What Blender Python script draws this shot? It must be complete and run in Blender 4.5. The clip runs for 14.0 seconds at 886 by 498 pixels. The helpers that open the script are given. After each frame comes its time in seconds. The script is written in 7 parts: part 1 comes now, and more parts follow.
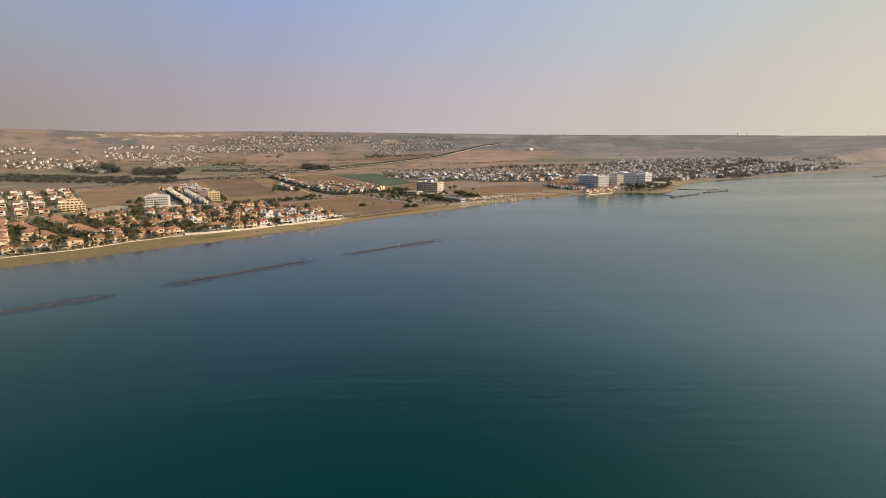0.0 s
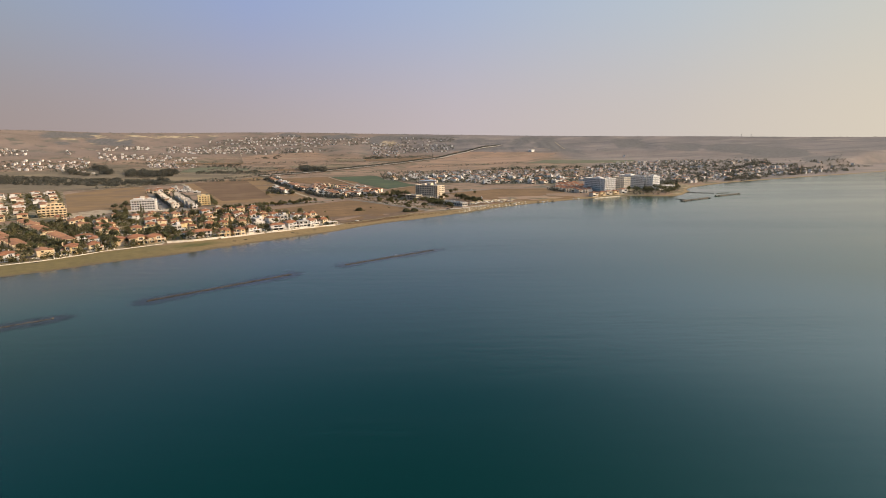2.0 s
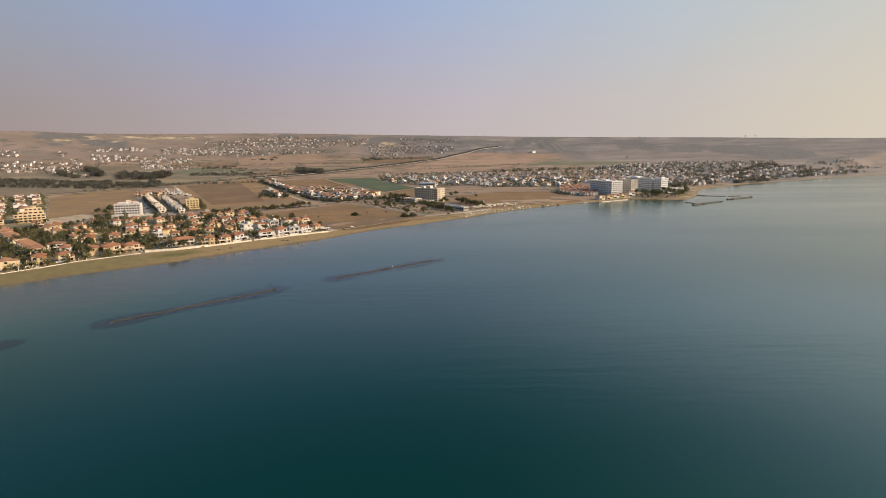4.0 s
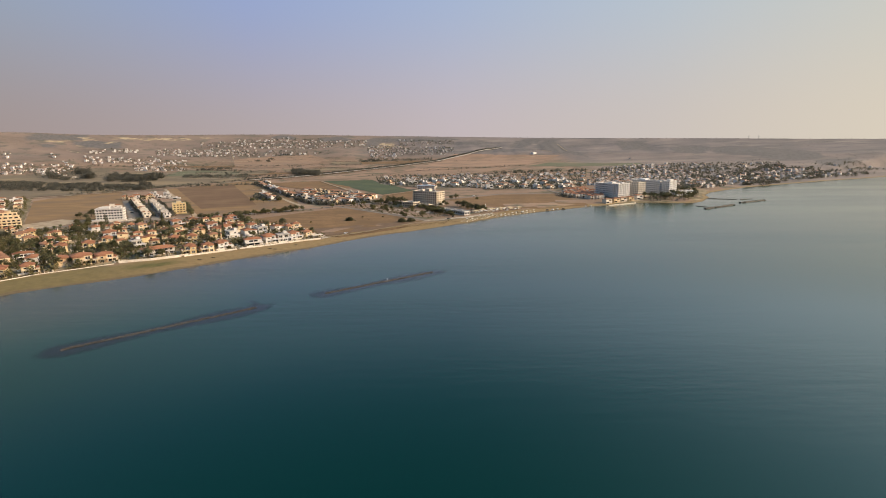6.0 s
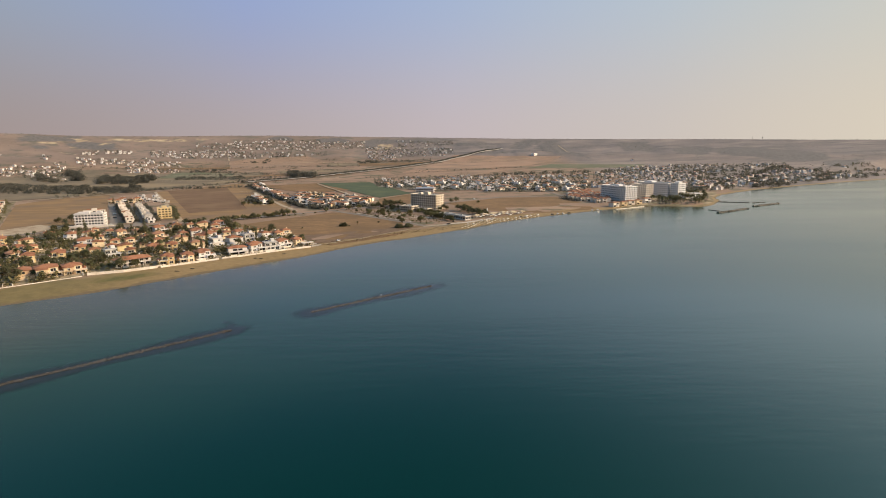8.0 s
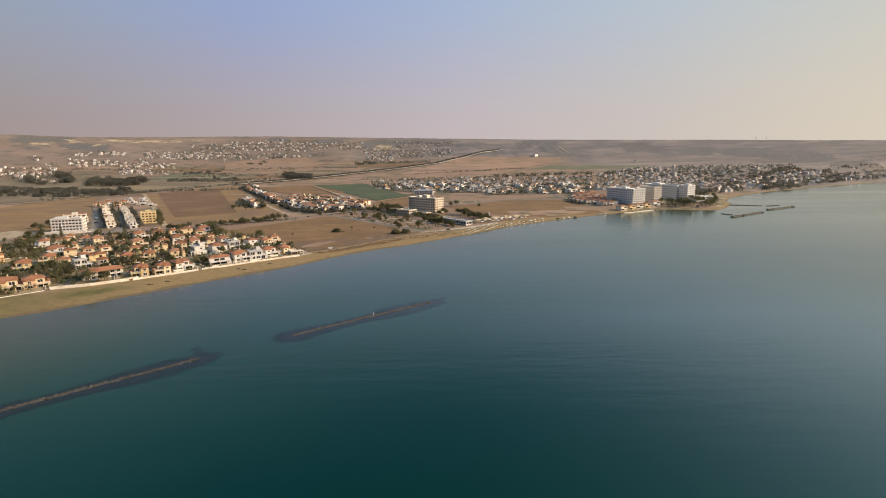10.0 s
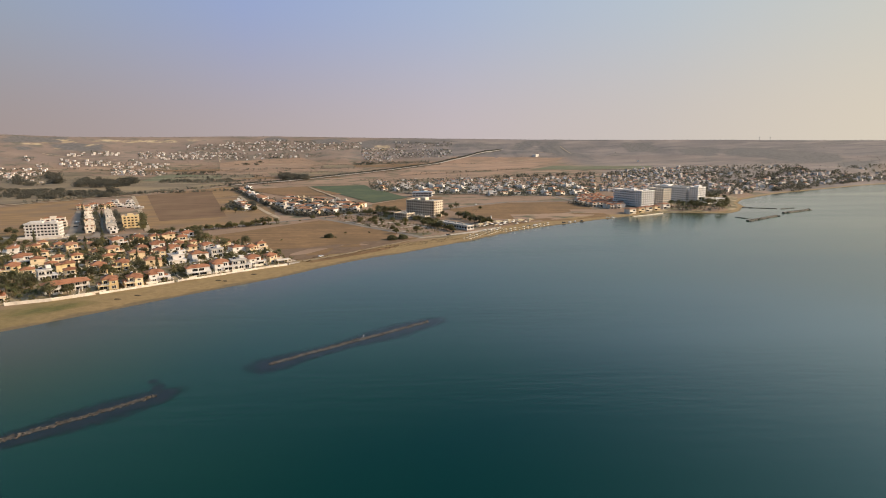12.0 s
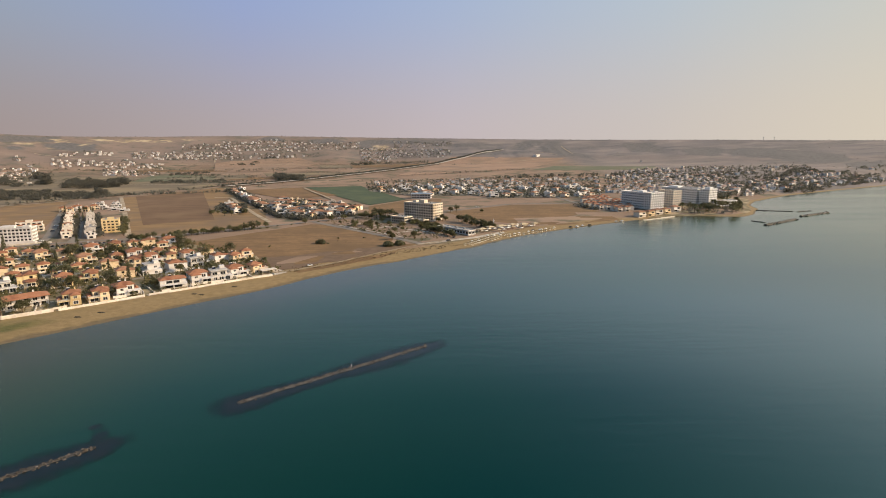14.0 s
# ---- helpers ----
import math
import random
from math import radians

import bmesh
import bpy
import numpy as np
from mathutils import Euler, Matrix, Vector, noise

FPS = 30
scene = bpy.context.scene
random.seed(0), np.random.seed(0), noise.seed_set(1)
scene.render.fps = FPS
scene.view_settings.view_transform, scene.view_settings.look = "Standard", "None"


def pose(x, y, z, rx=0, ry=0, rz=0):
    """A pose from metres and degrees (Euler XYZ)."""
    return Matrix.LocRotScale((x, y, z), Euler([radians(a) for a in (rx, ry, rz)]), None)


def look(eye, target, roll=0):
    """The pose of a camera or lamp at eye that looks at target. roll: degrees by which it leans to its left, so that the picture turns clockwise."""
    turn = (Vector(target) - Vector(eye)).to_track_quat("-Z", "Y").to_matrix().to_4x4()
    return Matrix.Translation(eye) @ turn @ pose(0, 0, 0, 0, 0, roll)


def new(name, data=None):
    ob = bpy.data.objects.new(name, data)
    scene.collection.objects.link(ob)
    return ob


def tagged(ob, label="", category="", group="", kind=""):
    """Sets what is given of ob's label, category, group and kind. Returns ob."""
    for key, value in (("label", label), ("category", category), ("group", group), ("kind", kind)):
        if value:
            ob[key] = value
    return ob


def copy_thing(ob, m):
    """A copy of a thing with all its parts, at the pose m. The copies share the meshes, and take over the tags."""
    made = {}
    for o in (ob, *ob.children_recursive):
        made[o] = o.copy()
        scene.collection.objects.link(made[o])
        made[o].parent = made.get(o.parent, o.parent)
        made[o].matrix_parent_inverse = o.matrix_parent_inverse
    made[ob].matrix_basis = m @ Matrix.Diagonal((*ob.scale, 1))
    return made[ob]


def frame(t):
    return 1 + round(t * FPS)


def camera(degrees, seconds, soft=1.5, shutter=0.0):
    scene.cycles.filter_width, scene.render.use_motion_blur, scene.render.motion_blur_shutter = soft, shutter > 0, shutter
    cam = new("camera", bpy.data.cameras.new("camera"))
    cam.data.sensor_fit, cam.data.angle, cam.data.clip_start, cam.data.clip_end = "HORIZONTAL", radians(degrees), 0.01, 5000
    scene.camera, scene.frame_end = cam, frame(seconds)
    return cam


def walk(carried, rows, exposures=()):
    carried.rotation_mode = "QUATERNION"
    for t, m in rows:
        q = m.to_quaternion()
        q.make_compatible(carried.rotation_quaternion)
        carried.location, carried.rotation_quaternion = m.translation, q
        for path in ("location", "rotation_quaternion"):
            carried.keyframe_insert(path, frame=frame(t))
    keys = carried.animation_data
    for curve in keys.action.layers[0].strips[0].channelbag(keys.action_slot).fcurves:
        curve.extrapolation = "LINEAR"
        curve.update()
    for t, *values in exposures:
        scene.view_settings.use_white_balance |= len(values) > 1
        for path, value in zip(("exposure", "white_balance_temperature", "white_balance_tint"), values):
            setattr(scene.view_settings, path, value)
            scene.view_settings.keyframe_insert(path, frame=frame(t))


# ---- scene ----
cam = camera(78.0, 14.0, soft=0.95)
walk(cam, [
    (0.0, look((1.532, 8.009, 93.041), (1.541, 9.970, 92.650), -0.60)),
    (3.0, look((0.245, 65.730, 93.001), (0.256, 67.693, 92.616), -0.58)),
    (6.5, look((-0.237, 132.920, 92.445), (-0.222, 134.884, 92.067), -0.62)),
    (11.0, look((0.045, 217.140, 91.755), (0.066, 219.105, 91.384), -0.67)),
    (14.0, look((0.125, 272.699, 91.113), (0.150, 274.664, 90.742), -0.64)),
])

# ---- world, sun, exposure ----
SUN_WAY = Vector((0.95, -0.03, 0.42)).normalized()
world = bpy.data.worlds.new("hazy_sky")
scene.world = world
world.use_nodes = True
wn = world.node_tree.nodes
sky = wn.new("ShaderNodeTexSky")
sky.sky_type = 'NISHITA'
sky.sun_disc = False
sky.sun_elevation = math.asin(SUN_WAY.z)
sky.sun_rotation = math.atan2(SUN_WAY.x, SUN_WAY.y)
sky.air_density, sky.dust_density, sky.ozone_density = 1.0, 1.0, 3.0
wl = world.node_tree.links


def sky_math(kind, a, b):
    k = wn.new("ShaderNodeMath")
    k.operation = kind
    for slot, v in enumerate((a, b)):
        if isinstance(v, (int, float)):
            k.inputs[slot].default_value = v
        else:
            wl.new(v, k.inputs[slot])
    return k.outputs[0]


def sky_mix(fac, a, b):
    k = wn.new("ShaderNodeMix")
    k.data_type = 'RGBA'
    for slot, v in (("Factor", fac), ("A", a), ("B", b)):
        if isinstance(v, (int, float)):
            k.inputs[slot].default_value = v
        elif isinstance(v, tuple):
            k.inputs[slot].default_value = (*v, 1)
        else:
            wl.new(v, k.inputs[slot])
    return k.outputs["Result"]


def sky_ramp(fac, stops):
    """Radiance along a factor; the stops hold tenths."""
    k = wn.new("ShaderNodeValToRGB")
    e = k.color_ramp.elements
    while len(e) < len(stops):
        e.new(0.5)
    for i, (p, c) in enumerate(stops):
        e[i].position, e[i].color = p, (c[0] / 10, c[1] / 10, c[2] / 10, 1)
    wl.new(fac, k.inputs["Fac"])
    up = wn.new("ShaderNodeVectorMath")
    up.operation = 'SCALE'
    up.inputs["Scale"].default_value = 10.0
    wl.new(k.outputs["Color"], up.inputs[0])
    return up.outputs["Vector"]


def sky_span(v, a, b, smooth=True):
    k = wn.new("ShaderNodeMapRange")
    k.interpolation_type = 'SMOOTHSTEP' if smooth else 'LINEAR'
    k.inputs["From Min"].default_value, k.inputs["From Max"].default_value = a, b
    wl.new(v, k.inputs["Value"])
    return k.outputs["Result"]


# dust haze low over the land, browner away from the sun and creamier towards it; clear blue above it; the open sky higher up
way = wn.new("ShaderNodeSeparateXYZ")
wl.new(wn.new("ShaderNodeTexCoord").outputs["Generated"], way.inputs[0])
high = sky_math('ABSOLUTE', way.outputs["Z"], 0)
flat = sky_math('ADD', sky_math('MULTIPLY', way.outputs["X"], SUN_WAY.x), sky_math('MULTIPLY', way.outputs["Y"], SUN_WAY.y))
toward = sky_span(flat, -0.95, 0.95, False)
haze = sky_ramp(toward, [(0.0, (2.7, 2.2, 2.1)), (0.19, (3.2, 2.62, 2.5)), (0.34, (3.95, 3.35, 3.35)), (0.5, (4.75, 4.1, 4.2)), (0.66, (5.2, 4.65, 4.3)), (0.82, (6.2, 5.5, 4.4)), (1.0, (7.6, 6.7, 5.2))])
clear = sky_ramp(toward, [(0.0, (2.2, 2.7, 3.6)), (0.19, (2.6, 3.25, 4.2)), (0.34, (2.65, 3.35, 5.4)), (0.5, (3.3, 4.05, 5.6)), (0.66, (4.1, 4.75, 5.4)), (0.82, (5.2, 5.25, 4.7)), (1.0, (8.2, 8.0, 7.2))])
near_sun = sky_math('ADD', flat, sky_math('MULTIPLY', way.outputs["Z"], SUN_WAY.z))
veil = wn.new("ShaderNodeMix")
veil.data_type, veil.blend_type = 'RGBA', 'ADD'
veil.inputs["B"].default_value = (11.0, 11.3, 11.8, 1)
wl.new(sky_math('POWER', sky_math('MAXIMUM', near_sun, 0.0), 3.0), veil.inputs["Factor"])
wl.new(sky_mix(0.5, sky.outputs["Color"], (0.8, 2.3, 3.8)), veil.inputs["A"])
bright = sky_ramp(toward, [(0.0, (1.3, 1.8, 2.3)), (0.19, (1.6, 2.2, 2.9)), (0.34, (2.2, 3.0, 4.6)), (0.5, (3.1, 4.0, 5.6)), (0.66, (5.3, 6.4, 8.0)), (0.82, (8.2, 9.0, 9.7)), (1.0, (9.99, 9.99, 9.99))])
low_sky = sky_mix(sky_span(high, 0.0, 0.27), haze, clear)
lifted = sky_math('ADD', high, sky_math('MULTIPLY', sky_span(toward, 0.55, 0.82), 0.04))
low_sky = sky_mix(sky_span(lifted, 0.228, 0.30), low_sky, bright)
wl.new(sky_mix(sky_span(high, 0.30, 0.46), low_sky, veil.outputs["Result"]), wn["Background"].inputs["Color"])
wn["Background"].inputs["Strength"].default_value = 0.10

sun_data = bpy.data.lights.new("sun", 'SUN')
sun_data.energy, sun_data.angle, sun_data.color = 5.05, radians(0.8), (1.0, 0.742, 0.465)
sun = new("sun", sun_data)
sun.matrix_world = look(SUN_WAY * 100, (0, 0, 0))
scene.view_settings.exposure = 0.2


# ---- materials ----
def links(m):
    return m.node_tree.nodes, m.node_tree.links


def surf(name, dark, light, scale, rough=0.85, wear=None, wear_scale=0.05, wear_at=0.55, bump=0.0, metal=0.0, vary=0.0, stripes=0.0, stripe_turn=0.0):
    """A surface with grain at one scale and stains or wear at a coarser one, in metres of the world."""
    m = bpy.data.materials.new(name)
    m.use_nodes = True
    n, l = links(m)
    b = n["Principled BSDF"]
    pos = n.new("ShaderNodeNewGeometry").outputs["Position"]
    grain = n.new("ShaderNodeTexNoise")
    grain.inputs["Scale"].default_value = scale
    grain.inputs["Detail"].default_value = 6
    grain.inputs["Roughness"].default_value = 0.65
    l.new(pos, grain.inputs["Vector"])
    ramp = n.new("ShaderNodeValToRGB")
    ramp.color_ramp.elements[0].position, ramp.color_ramp.elements[1].position = 0.3, 0.7
    ramp.color_ramp.elements[0].color, ramp.color_ramp.elements[1].color = (*dark, 1), (*light, 1)
    l.new(grain.outputs["Fac"], ramp.inputs["Fac"])
    out = ramp.outputs["Color"]
    if stripes:
        turn = n.new("ShaderNodeMapping")
        turn.inputs["Rotation"].default_value = (0, 0, radians(stripe_turn))
        l.new(pos, turn.inputs["Vector"])
        turn.inputs["Scale"].default_value = (stripes * 0.4, stripes * 3.6, 1.0)
        streak = n.new("ShaderNodeTexNoise")
        streak.inputs["Scale"].default_value, streak.inputs["Detail"].default_value = 1.0, 7
        l.new(turn.outputs["Vector"], streak.inputs["Vector"])
        k = n.new("ShaderNodeMapRange")
        k.inputs["From Min"].default_value, k.inputs["From Max"].default_value = 0.44, 0.66
        k.inputs["To Max"].default_value = 0.65
        l.new(streak.outputs["Fac"], k.inputs["Value"])
        mix = n.new("ShaderNodeMix")
        mix.data_type = 'RGBA'
        mix.inputs["B"].default_value = (dark[0] * 0.72, dark[1] * 0.74, dark[2] * 0.76, 1)
        l.new(k.outputs[0], mix.inputs["Factor"])
        l.new(out, mix.inputs["A"])
        out = mix.outputs["Result"]
    if wear:
        blot = n.new("ShaderNodeTexNoise")
        blot.inputs["Scale"].default_value = wear_scale
        blot.inputs["Detail"].default_value = 5
        l.new(pos, blot.inputs["Vector"])
        mask = n.new("ShaderNodeMapRange")
        mask.inputs["From Min"].default_value = wear_at - 0.08
        mask.inputs["From Max"].default_value = wear_at + 0.12
        l.new(blot.outputs["Fac"], mask.inputs["Value"])
        mix = n.new("ShaderNodeMix")
        mix.data_type = 'RGBA'
        mix.inputs["B"].default_value = (*wear, 1)
        l.new(mask.outputs["Result"], mix.inputs["Factor"])
        l.new(out, mix.inputs["A"])
        out = mix.outputs["Result"]
    if vary:
        info = n.new("ShaderNodeObjectInfo")
        rng = n.new("ShaderNodeMapRange")
        rng.inputs["To Min"].default_value, rng.inputs["To Max"].default_value = 1 - vary, 1 + vary
        l.new(info.outputs["Random"], rng.inputs["Value"])
        hsv = n.new("ShaderNodeHueSaturation")
        l.new(rng.outputs["Result"], hsv.inputs["Value"])
        l.new(out, hsv.inputs["Color"])
        out = hsv.outputs["Color"]
    l.new(out, b.inputs["Base Color"])
    b.inputs["Roughness"].default_value = rough
    b.inputs["Metallic"].default_value = metal
    if bump:
        bm_ = n.new("ShaderNodeBump")
        bm_.inputs["Strength"].default_value = bump
        bm_.inputs["Distance"].default_value = 0.3
        l.new(grain.outputs["Fac"], bm_.inputs["Height"])
        l.new(bm_.outputs["Normal"], b.inputs["Normal"])
    return m


def island_surf(name, colours, rough=0.9, scale=0.6):
    """One colour out of several for each loose piece, with grain."""
    m = bpy.data.materials.new(name)
    m.use_nodes = True
    n, l = links(m)
    geo = n.new("ShaderNodeNewGeometry")
    ramp = n.new("ShaderNodeValToRGB")
    e = ramp.color_ramp.elements
    while len(e) < len(colours):
        e.new(0.5)
    for i, c in enumerate(colours):
        e[i].position = i / max(1, len(colours) - 1)
        e[i].color = (*c, 1)
    l.new(geo.outputs["Random Per Island"], ramp.inputs["Fac"])
    grain = n.new("ShaderNodeTexNoise")
    grain.inputs["Scale"].default_value = scale
    l.new(geo.outputs["Position"], grain.inputs["Vector"])
    rng = n.new("ShaderNodeMapRange")
    rng.inputs["To Min"].default_value, rng.inputs["To Max"].default_value = 0.7, 1.3
    l.new(grain.outputs["Fac"], rng.inputs["Value"])
    hsv = n.new("ShaderNodeHueSaturation")
    l.new(rng.outputs["Result"], hsv.inputs["Value"])
    l.new(ramp.outputs["Color"], hsv.inputs["Color"])
    l.new(hsv.outputs["Color"], n["Principled BSDF"].inputs["Base Color"])
    n["Principled BSDF"].inputs["Roughness"].default_value = rough
    return m


def ground_surf():
    m = bpy.data.materials.new("dry_ground")
    m.use_nodes = True
    n, l = links(m)
    b = n["Principled BSDF"]
    pos = n.new("ShaderNodeNewGeometry").outputs["Position"]

    def noise_at(scale, detail=6):
        t = n.new("ShaderNodeTexNoise")
        t.inputs["Scale"].default_value = scale
        t.inputs["Detail"].default_value = detail
        l.new(pos, t.inputs["Vector"])
        return t.outputs["Fac"]

    def ramped(fac, stops):
        r = n.new("ShaderNodeValToRGB")
        e = r.color_ramp.elements
        while len(e) < len(stops):
            e.new(0.5)
        for i, (p, c) in enumerate(stops):
            e[i].position, e[i].color = p, (*c, 1)
        l.new(fac, r.inputs["Fac"])
        return r.outputs["Color"]

    def mixed(fac, a, c):
        x = n.new("ShaderNodeMix")
        x.data_type = 'RGBA'
        l.new(fac, x.inputs["Factor"])
        l.new(a, x.inputs["A"])
        l.new(c, x.inputs["B"])
        return x.outputs["Result"]

    def span(v, a, c):
        r = n.new("ShaderNodeMapRange")
        r.inputs["From Min"].default_value, r.inputs["From Max"].default_value = a, c
        l.new(v, r.inputs["Value"])
        return r.outputs["Result"]

    soil = ramped(noise_at(0.006), [(0.30, (0.178, 0.119, 0.077)), (0.45, (0.236, 0.157, 0.102)), (0.58, (0.28, 0.187, 0.126)), (0.7, (0.33, 0.228, 0.149))])
    scrub = ramped(noise_at(0.15), [(0.35, (0.085, 0.08, 0.045)), (0.65, (0.16, 0.135, 0.08))])
    land = mixed(span(noise_at(0.02, 9), 0.52, 0.62), soil, scrub)
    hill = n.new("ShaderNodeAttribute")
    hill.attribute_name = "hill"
    # hillside soil in mauve-grey, with the haze of distance painted in
    hazy_hill = ramped(noise_at(0.007, 9), [(0.36, (0.160, 0.140, 0.134)), (0.48, (0.193, 0.164, 0.152)), (0.58, (0.222, 0.186, 0.169)), (0.68, (0.265, 0.22, 0.193))])
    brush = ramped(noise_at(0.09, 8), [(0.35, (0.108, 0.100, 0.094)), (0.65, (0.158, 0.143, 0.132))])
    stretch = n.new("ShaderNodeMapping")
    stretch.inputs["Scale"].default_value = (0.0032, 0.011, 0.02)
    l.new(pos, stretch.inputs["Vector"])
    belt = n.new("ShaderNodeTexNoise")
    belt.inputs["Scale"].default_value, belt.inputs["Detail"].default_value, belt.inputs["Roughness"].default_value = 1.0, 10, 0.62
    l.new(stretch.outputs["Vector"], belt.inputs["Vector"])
    hazy_hill = mixed(span(belt.outputs["Fac"], 0.50, 0.60), hazy_hill, brush)
    land = mixed(hill.outputs["Fac"], land, hazy_hill)
    rough_edge = n.new("ShaderNodeMath")
    rough_edge.operation = 'MULTIPLY_ADD'
    rough_edge.inputs[1].default_value = 1.4
    l.new(noise_at(0.022, 5), rough_edge.inputs[0])
    thick = n.new("ShaderNodeAttribute")
    thick.attribute_name = "brush"
    l.new(thick.outputs["Fac"], rough_edge.inputs[2])
    land = mixed(span(rough_edge.outputs[0], 1.0, 1.4), land, brush)
    chalk = ramped(noise_at(0.035, 6), [(0.35, (0.30, 0.23, 0.14)), (0.65, (0.50, 0.40, 0.26))])
    worn = n.new("ShaderNodeAttribute")
    worn.attribute_name = "scarp"
    chip = n.new("ShaderNodeMath")
    chip.operation = 'MULTIPLY'
    l.new(worn.outputs["Fac"], chip.inputs[0])
    l.new(span(noise_at(0.04, 6), 0.38, 0.56), chip.inputs[1])
    land = mixed(span(chip.outputs[0], 0.15, 0.6), land, chalk)
    shore = n.new("ShaderNodeAttribute")
    shore.attribute_name = "shore"
    sand = ramped(noise_at(0.25), [(0.3, (0.208, 0.143, 0.062)), (0.7, (0.278, 0.195, 0.09))])
    weed = n.new("ShaderNodeAttribute")
    weed.attribute_name = "weed"
    tuft = ramped(noise_at(0.12), [(0.35, (0.068, 0.072, 0.017)), (0.65, (0.145, 0.122, 0.036))])
    sand = mixed(weed.outputs["Fac"], sand, tuft)
    wob = n.new("ShaderNodeMath")
    wob.operation = 'MULTIPLY_ADD'
    wob.inputs[1].default_value = 14
    l.new(noise_at(0.06), wob.inputs[0])
    l.new(shore.outputs["Fac"], wob.inputs[2])
    land = mixed(span(wob.outputs[0], 54, 42), land, sand)
    wet = ramped(noise_at(0.4), [(0.3, (0.12, 0.088, 0.045)), (0.7, (0.17, 0.128, 0.068))])
    land = mixed(span(wob.outputs[0], 11.5, 9), land, wet)
    l.new(land, b.inputs["Base Color"])
    b.inputs["Roughness"].default_value = 0.95
    bp = n.new("ShaderNodeBump")
    bp.inputs["Strength"].default_value, bp.inputs["Distance"].default_value = 0.5, 0.6
    l.new(noise_at(0.5), bp.inputs["Height"])
    l.new(bp.outputs["Normal"], b.inputs["Normal"])
    return m


def water_surf():
    m = bpy.data.materials.new("sea_water")
    m.use_nodes = True
    n, l = links(m)
    b = n["Principled BSDF"]
    pos = n.new("ShaderNodeNewGeometry").outputs["Position"]
    shore = n.new("ShaderNodeAttribute")
    shore.attribute_name = "shore"
    big = n.new("ShaderNodeTexNoise")
    big.inputs["Scale"].default_value = 0.012
    l.new(pos, big.inputs["Vector"])
    add = n.new("ShaderNodeMath")
    add.operation = 'MULTIPLY_ADD'
    add.inputs[1].default_value = 90
    l.new(big.outputs["Fac"], add.inputs[0])
    l.new(shore.outputs["Fac"], add.inputs[2])
    rng = n.new("ShaderNodeMapRange")
    rng.inputs["From Min"].default_value, rng.inputs["From Max"].default_value = 40, 300
    l.new(add.outputs[0], rng.inputs["Value"])
    ramp = n.new("ShaderNodeValToRGB")
    e = ramp.color_ramp.elements
    e.new(0.25)
    e.new(0.5)
    for i, (p, c) in enumerate([(0.0, (0.052, 0.058, 0.024)), (0.25, (0.017, 0.045, 0.0145)), (0.5, (0.006, 0.034, 0.016)), (1.0, (0.0, 0.0205, 0.0160))]):
        e[i].position, e[i].color = p, (*c, 1)
    l.new(rng.outputs["Result"], ramp.inputs["Fac"])
    silt = n.new("ShaderNodeAttribute")
    silt.attribute_name = "silt"
    stir = n.new("ShaderNodeMath")
    stir.operation = 'MULTIPLY'
    l.new(silt.outputs["Fac"], stir.inputs[0])
    l.new(big.outputs["Fac"], stir.inputs[1])
    murk = n.new("ShaderNodeMix")
    murk.data_type = 'RGBA'
    murk.inputs["B"].default_value = (0.056, 0.045, 0.022, 1)
    l.new(stir.outputs[0], murk.inputs["Factor"])
    l.new(ramp.outputs["Color"], murk.inputs["A"])
    l.new(murk.outputs["Result"], b.inputs["Base Color"])
    b.inputs["Roughness"].default_value = 0.10
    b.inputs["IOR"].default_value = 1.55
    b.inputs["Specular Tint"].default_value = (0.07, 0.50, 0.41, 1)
    stretch = n.new("ShaderNodeMapping")
    stretch.inputs["Rotation"].default_value = (0, 0, radians(8))
    stretch.inputs["Scale"].default_value = (0.35, 1.0, 1.0)
    l.new(pos, stretch.inputs["Vector"])
    ripple = n.new("ShaderNodeTexNoise")
    ripple.inputs["Scale"].default_value = 0.28
    ripple.inputs["Detail"].default_value = 5
    l.new(stretch.outputs["Vector"], ripple.inputs["Vector"])
    bp = n.new("ShaderNodeBump")
    calm = n.new("ShaderNodeMapping")
    calm.inputs["Scale"].default_value = (0.0018, 0.009, 1.0)
    l.new(pos, calm.inputs["Vector"])
    slick = n.new("ShaderNodeTexNoise")
    slick.inputs["Scale"].default_value, slick.inputs["Detail"].default_value = 1.0, 4
    l.new(calm.outputs["Vector"], slick.inputs["Vector"])
    breeze = n.new("ShaderNodeMapRange")
    breeze.inputs["From Min"].default_value, breeze.inputs["From Max"].default_value = 0.4, 0.62
    breeze.inputs["To Min"].default_value, breeze.inputs["To Max"].default_value = 0.02, 0.16
    l.new(slick.outputs["Fac"], breeze.inputs["Value"])
    l.new(breeze.outputs["Result"], bp.inputs["Strength"])
    bp.inputs["Distance"].default_value = 0.5
    swell = n.new("ShaderNodeMapping")
    swell.inputs["Rotation"].default_value = (0, 0, radians(-4))
    swell.inputs["Scale"].default_value = (0.018, 0.11, 1.0)
    l.new(pos, swell.inputs["Vector"])
    band = n.new("ShaderNodeTexNoise")
    band.inputs["Scale"].default_value, band.inputs["Detail"].default_value = 1.0, 3
    l.new(swell.outputs["Vector"], band.inputs["Vector"])
    both = n.new("ShaderNodeMath")
    both.operation = 'MULTIPLY_ADD'
    both.inputs[1].default_value = 1.6
    l.new(band.outputs["Fac"], both.inputs[0])
    l.new(ripple.outputs["Fac"], both.inputs[2])
    l.new(both.outputs[0], bp.inputs["Height"])
    l.new(bp.outputs["Normal"], b.inputs["Normal"])
    gloss = n.new("ShaderNodeMapRange")
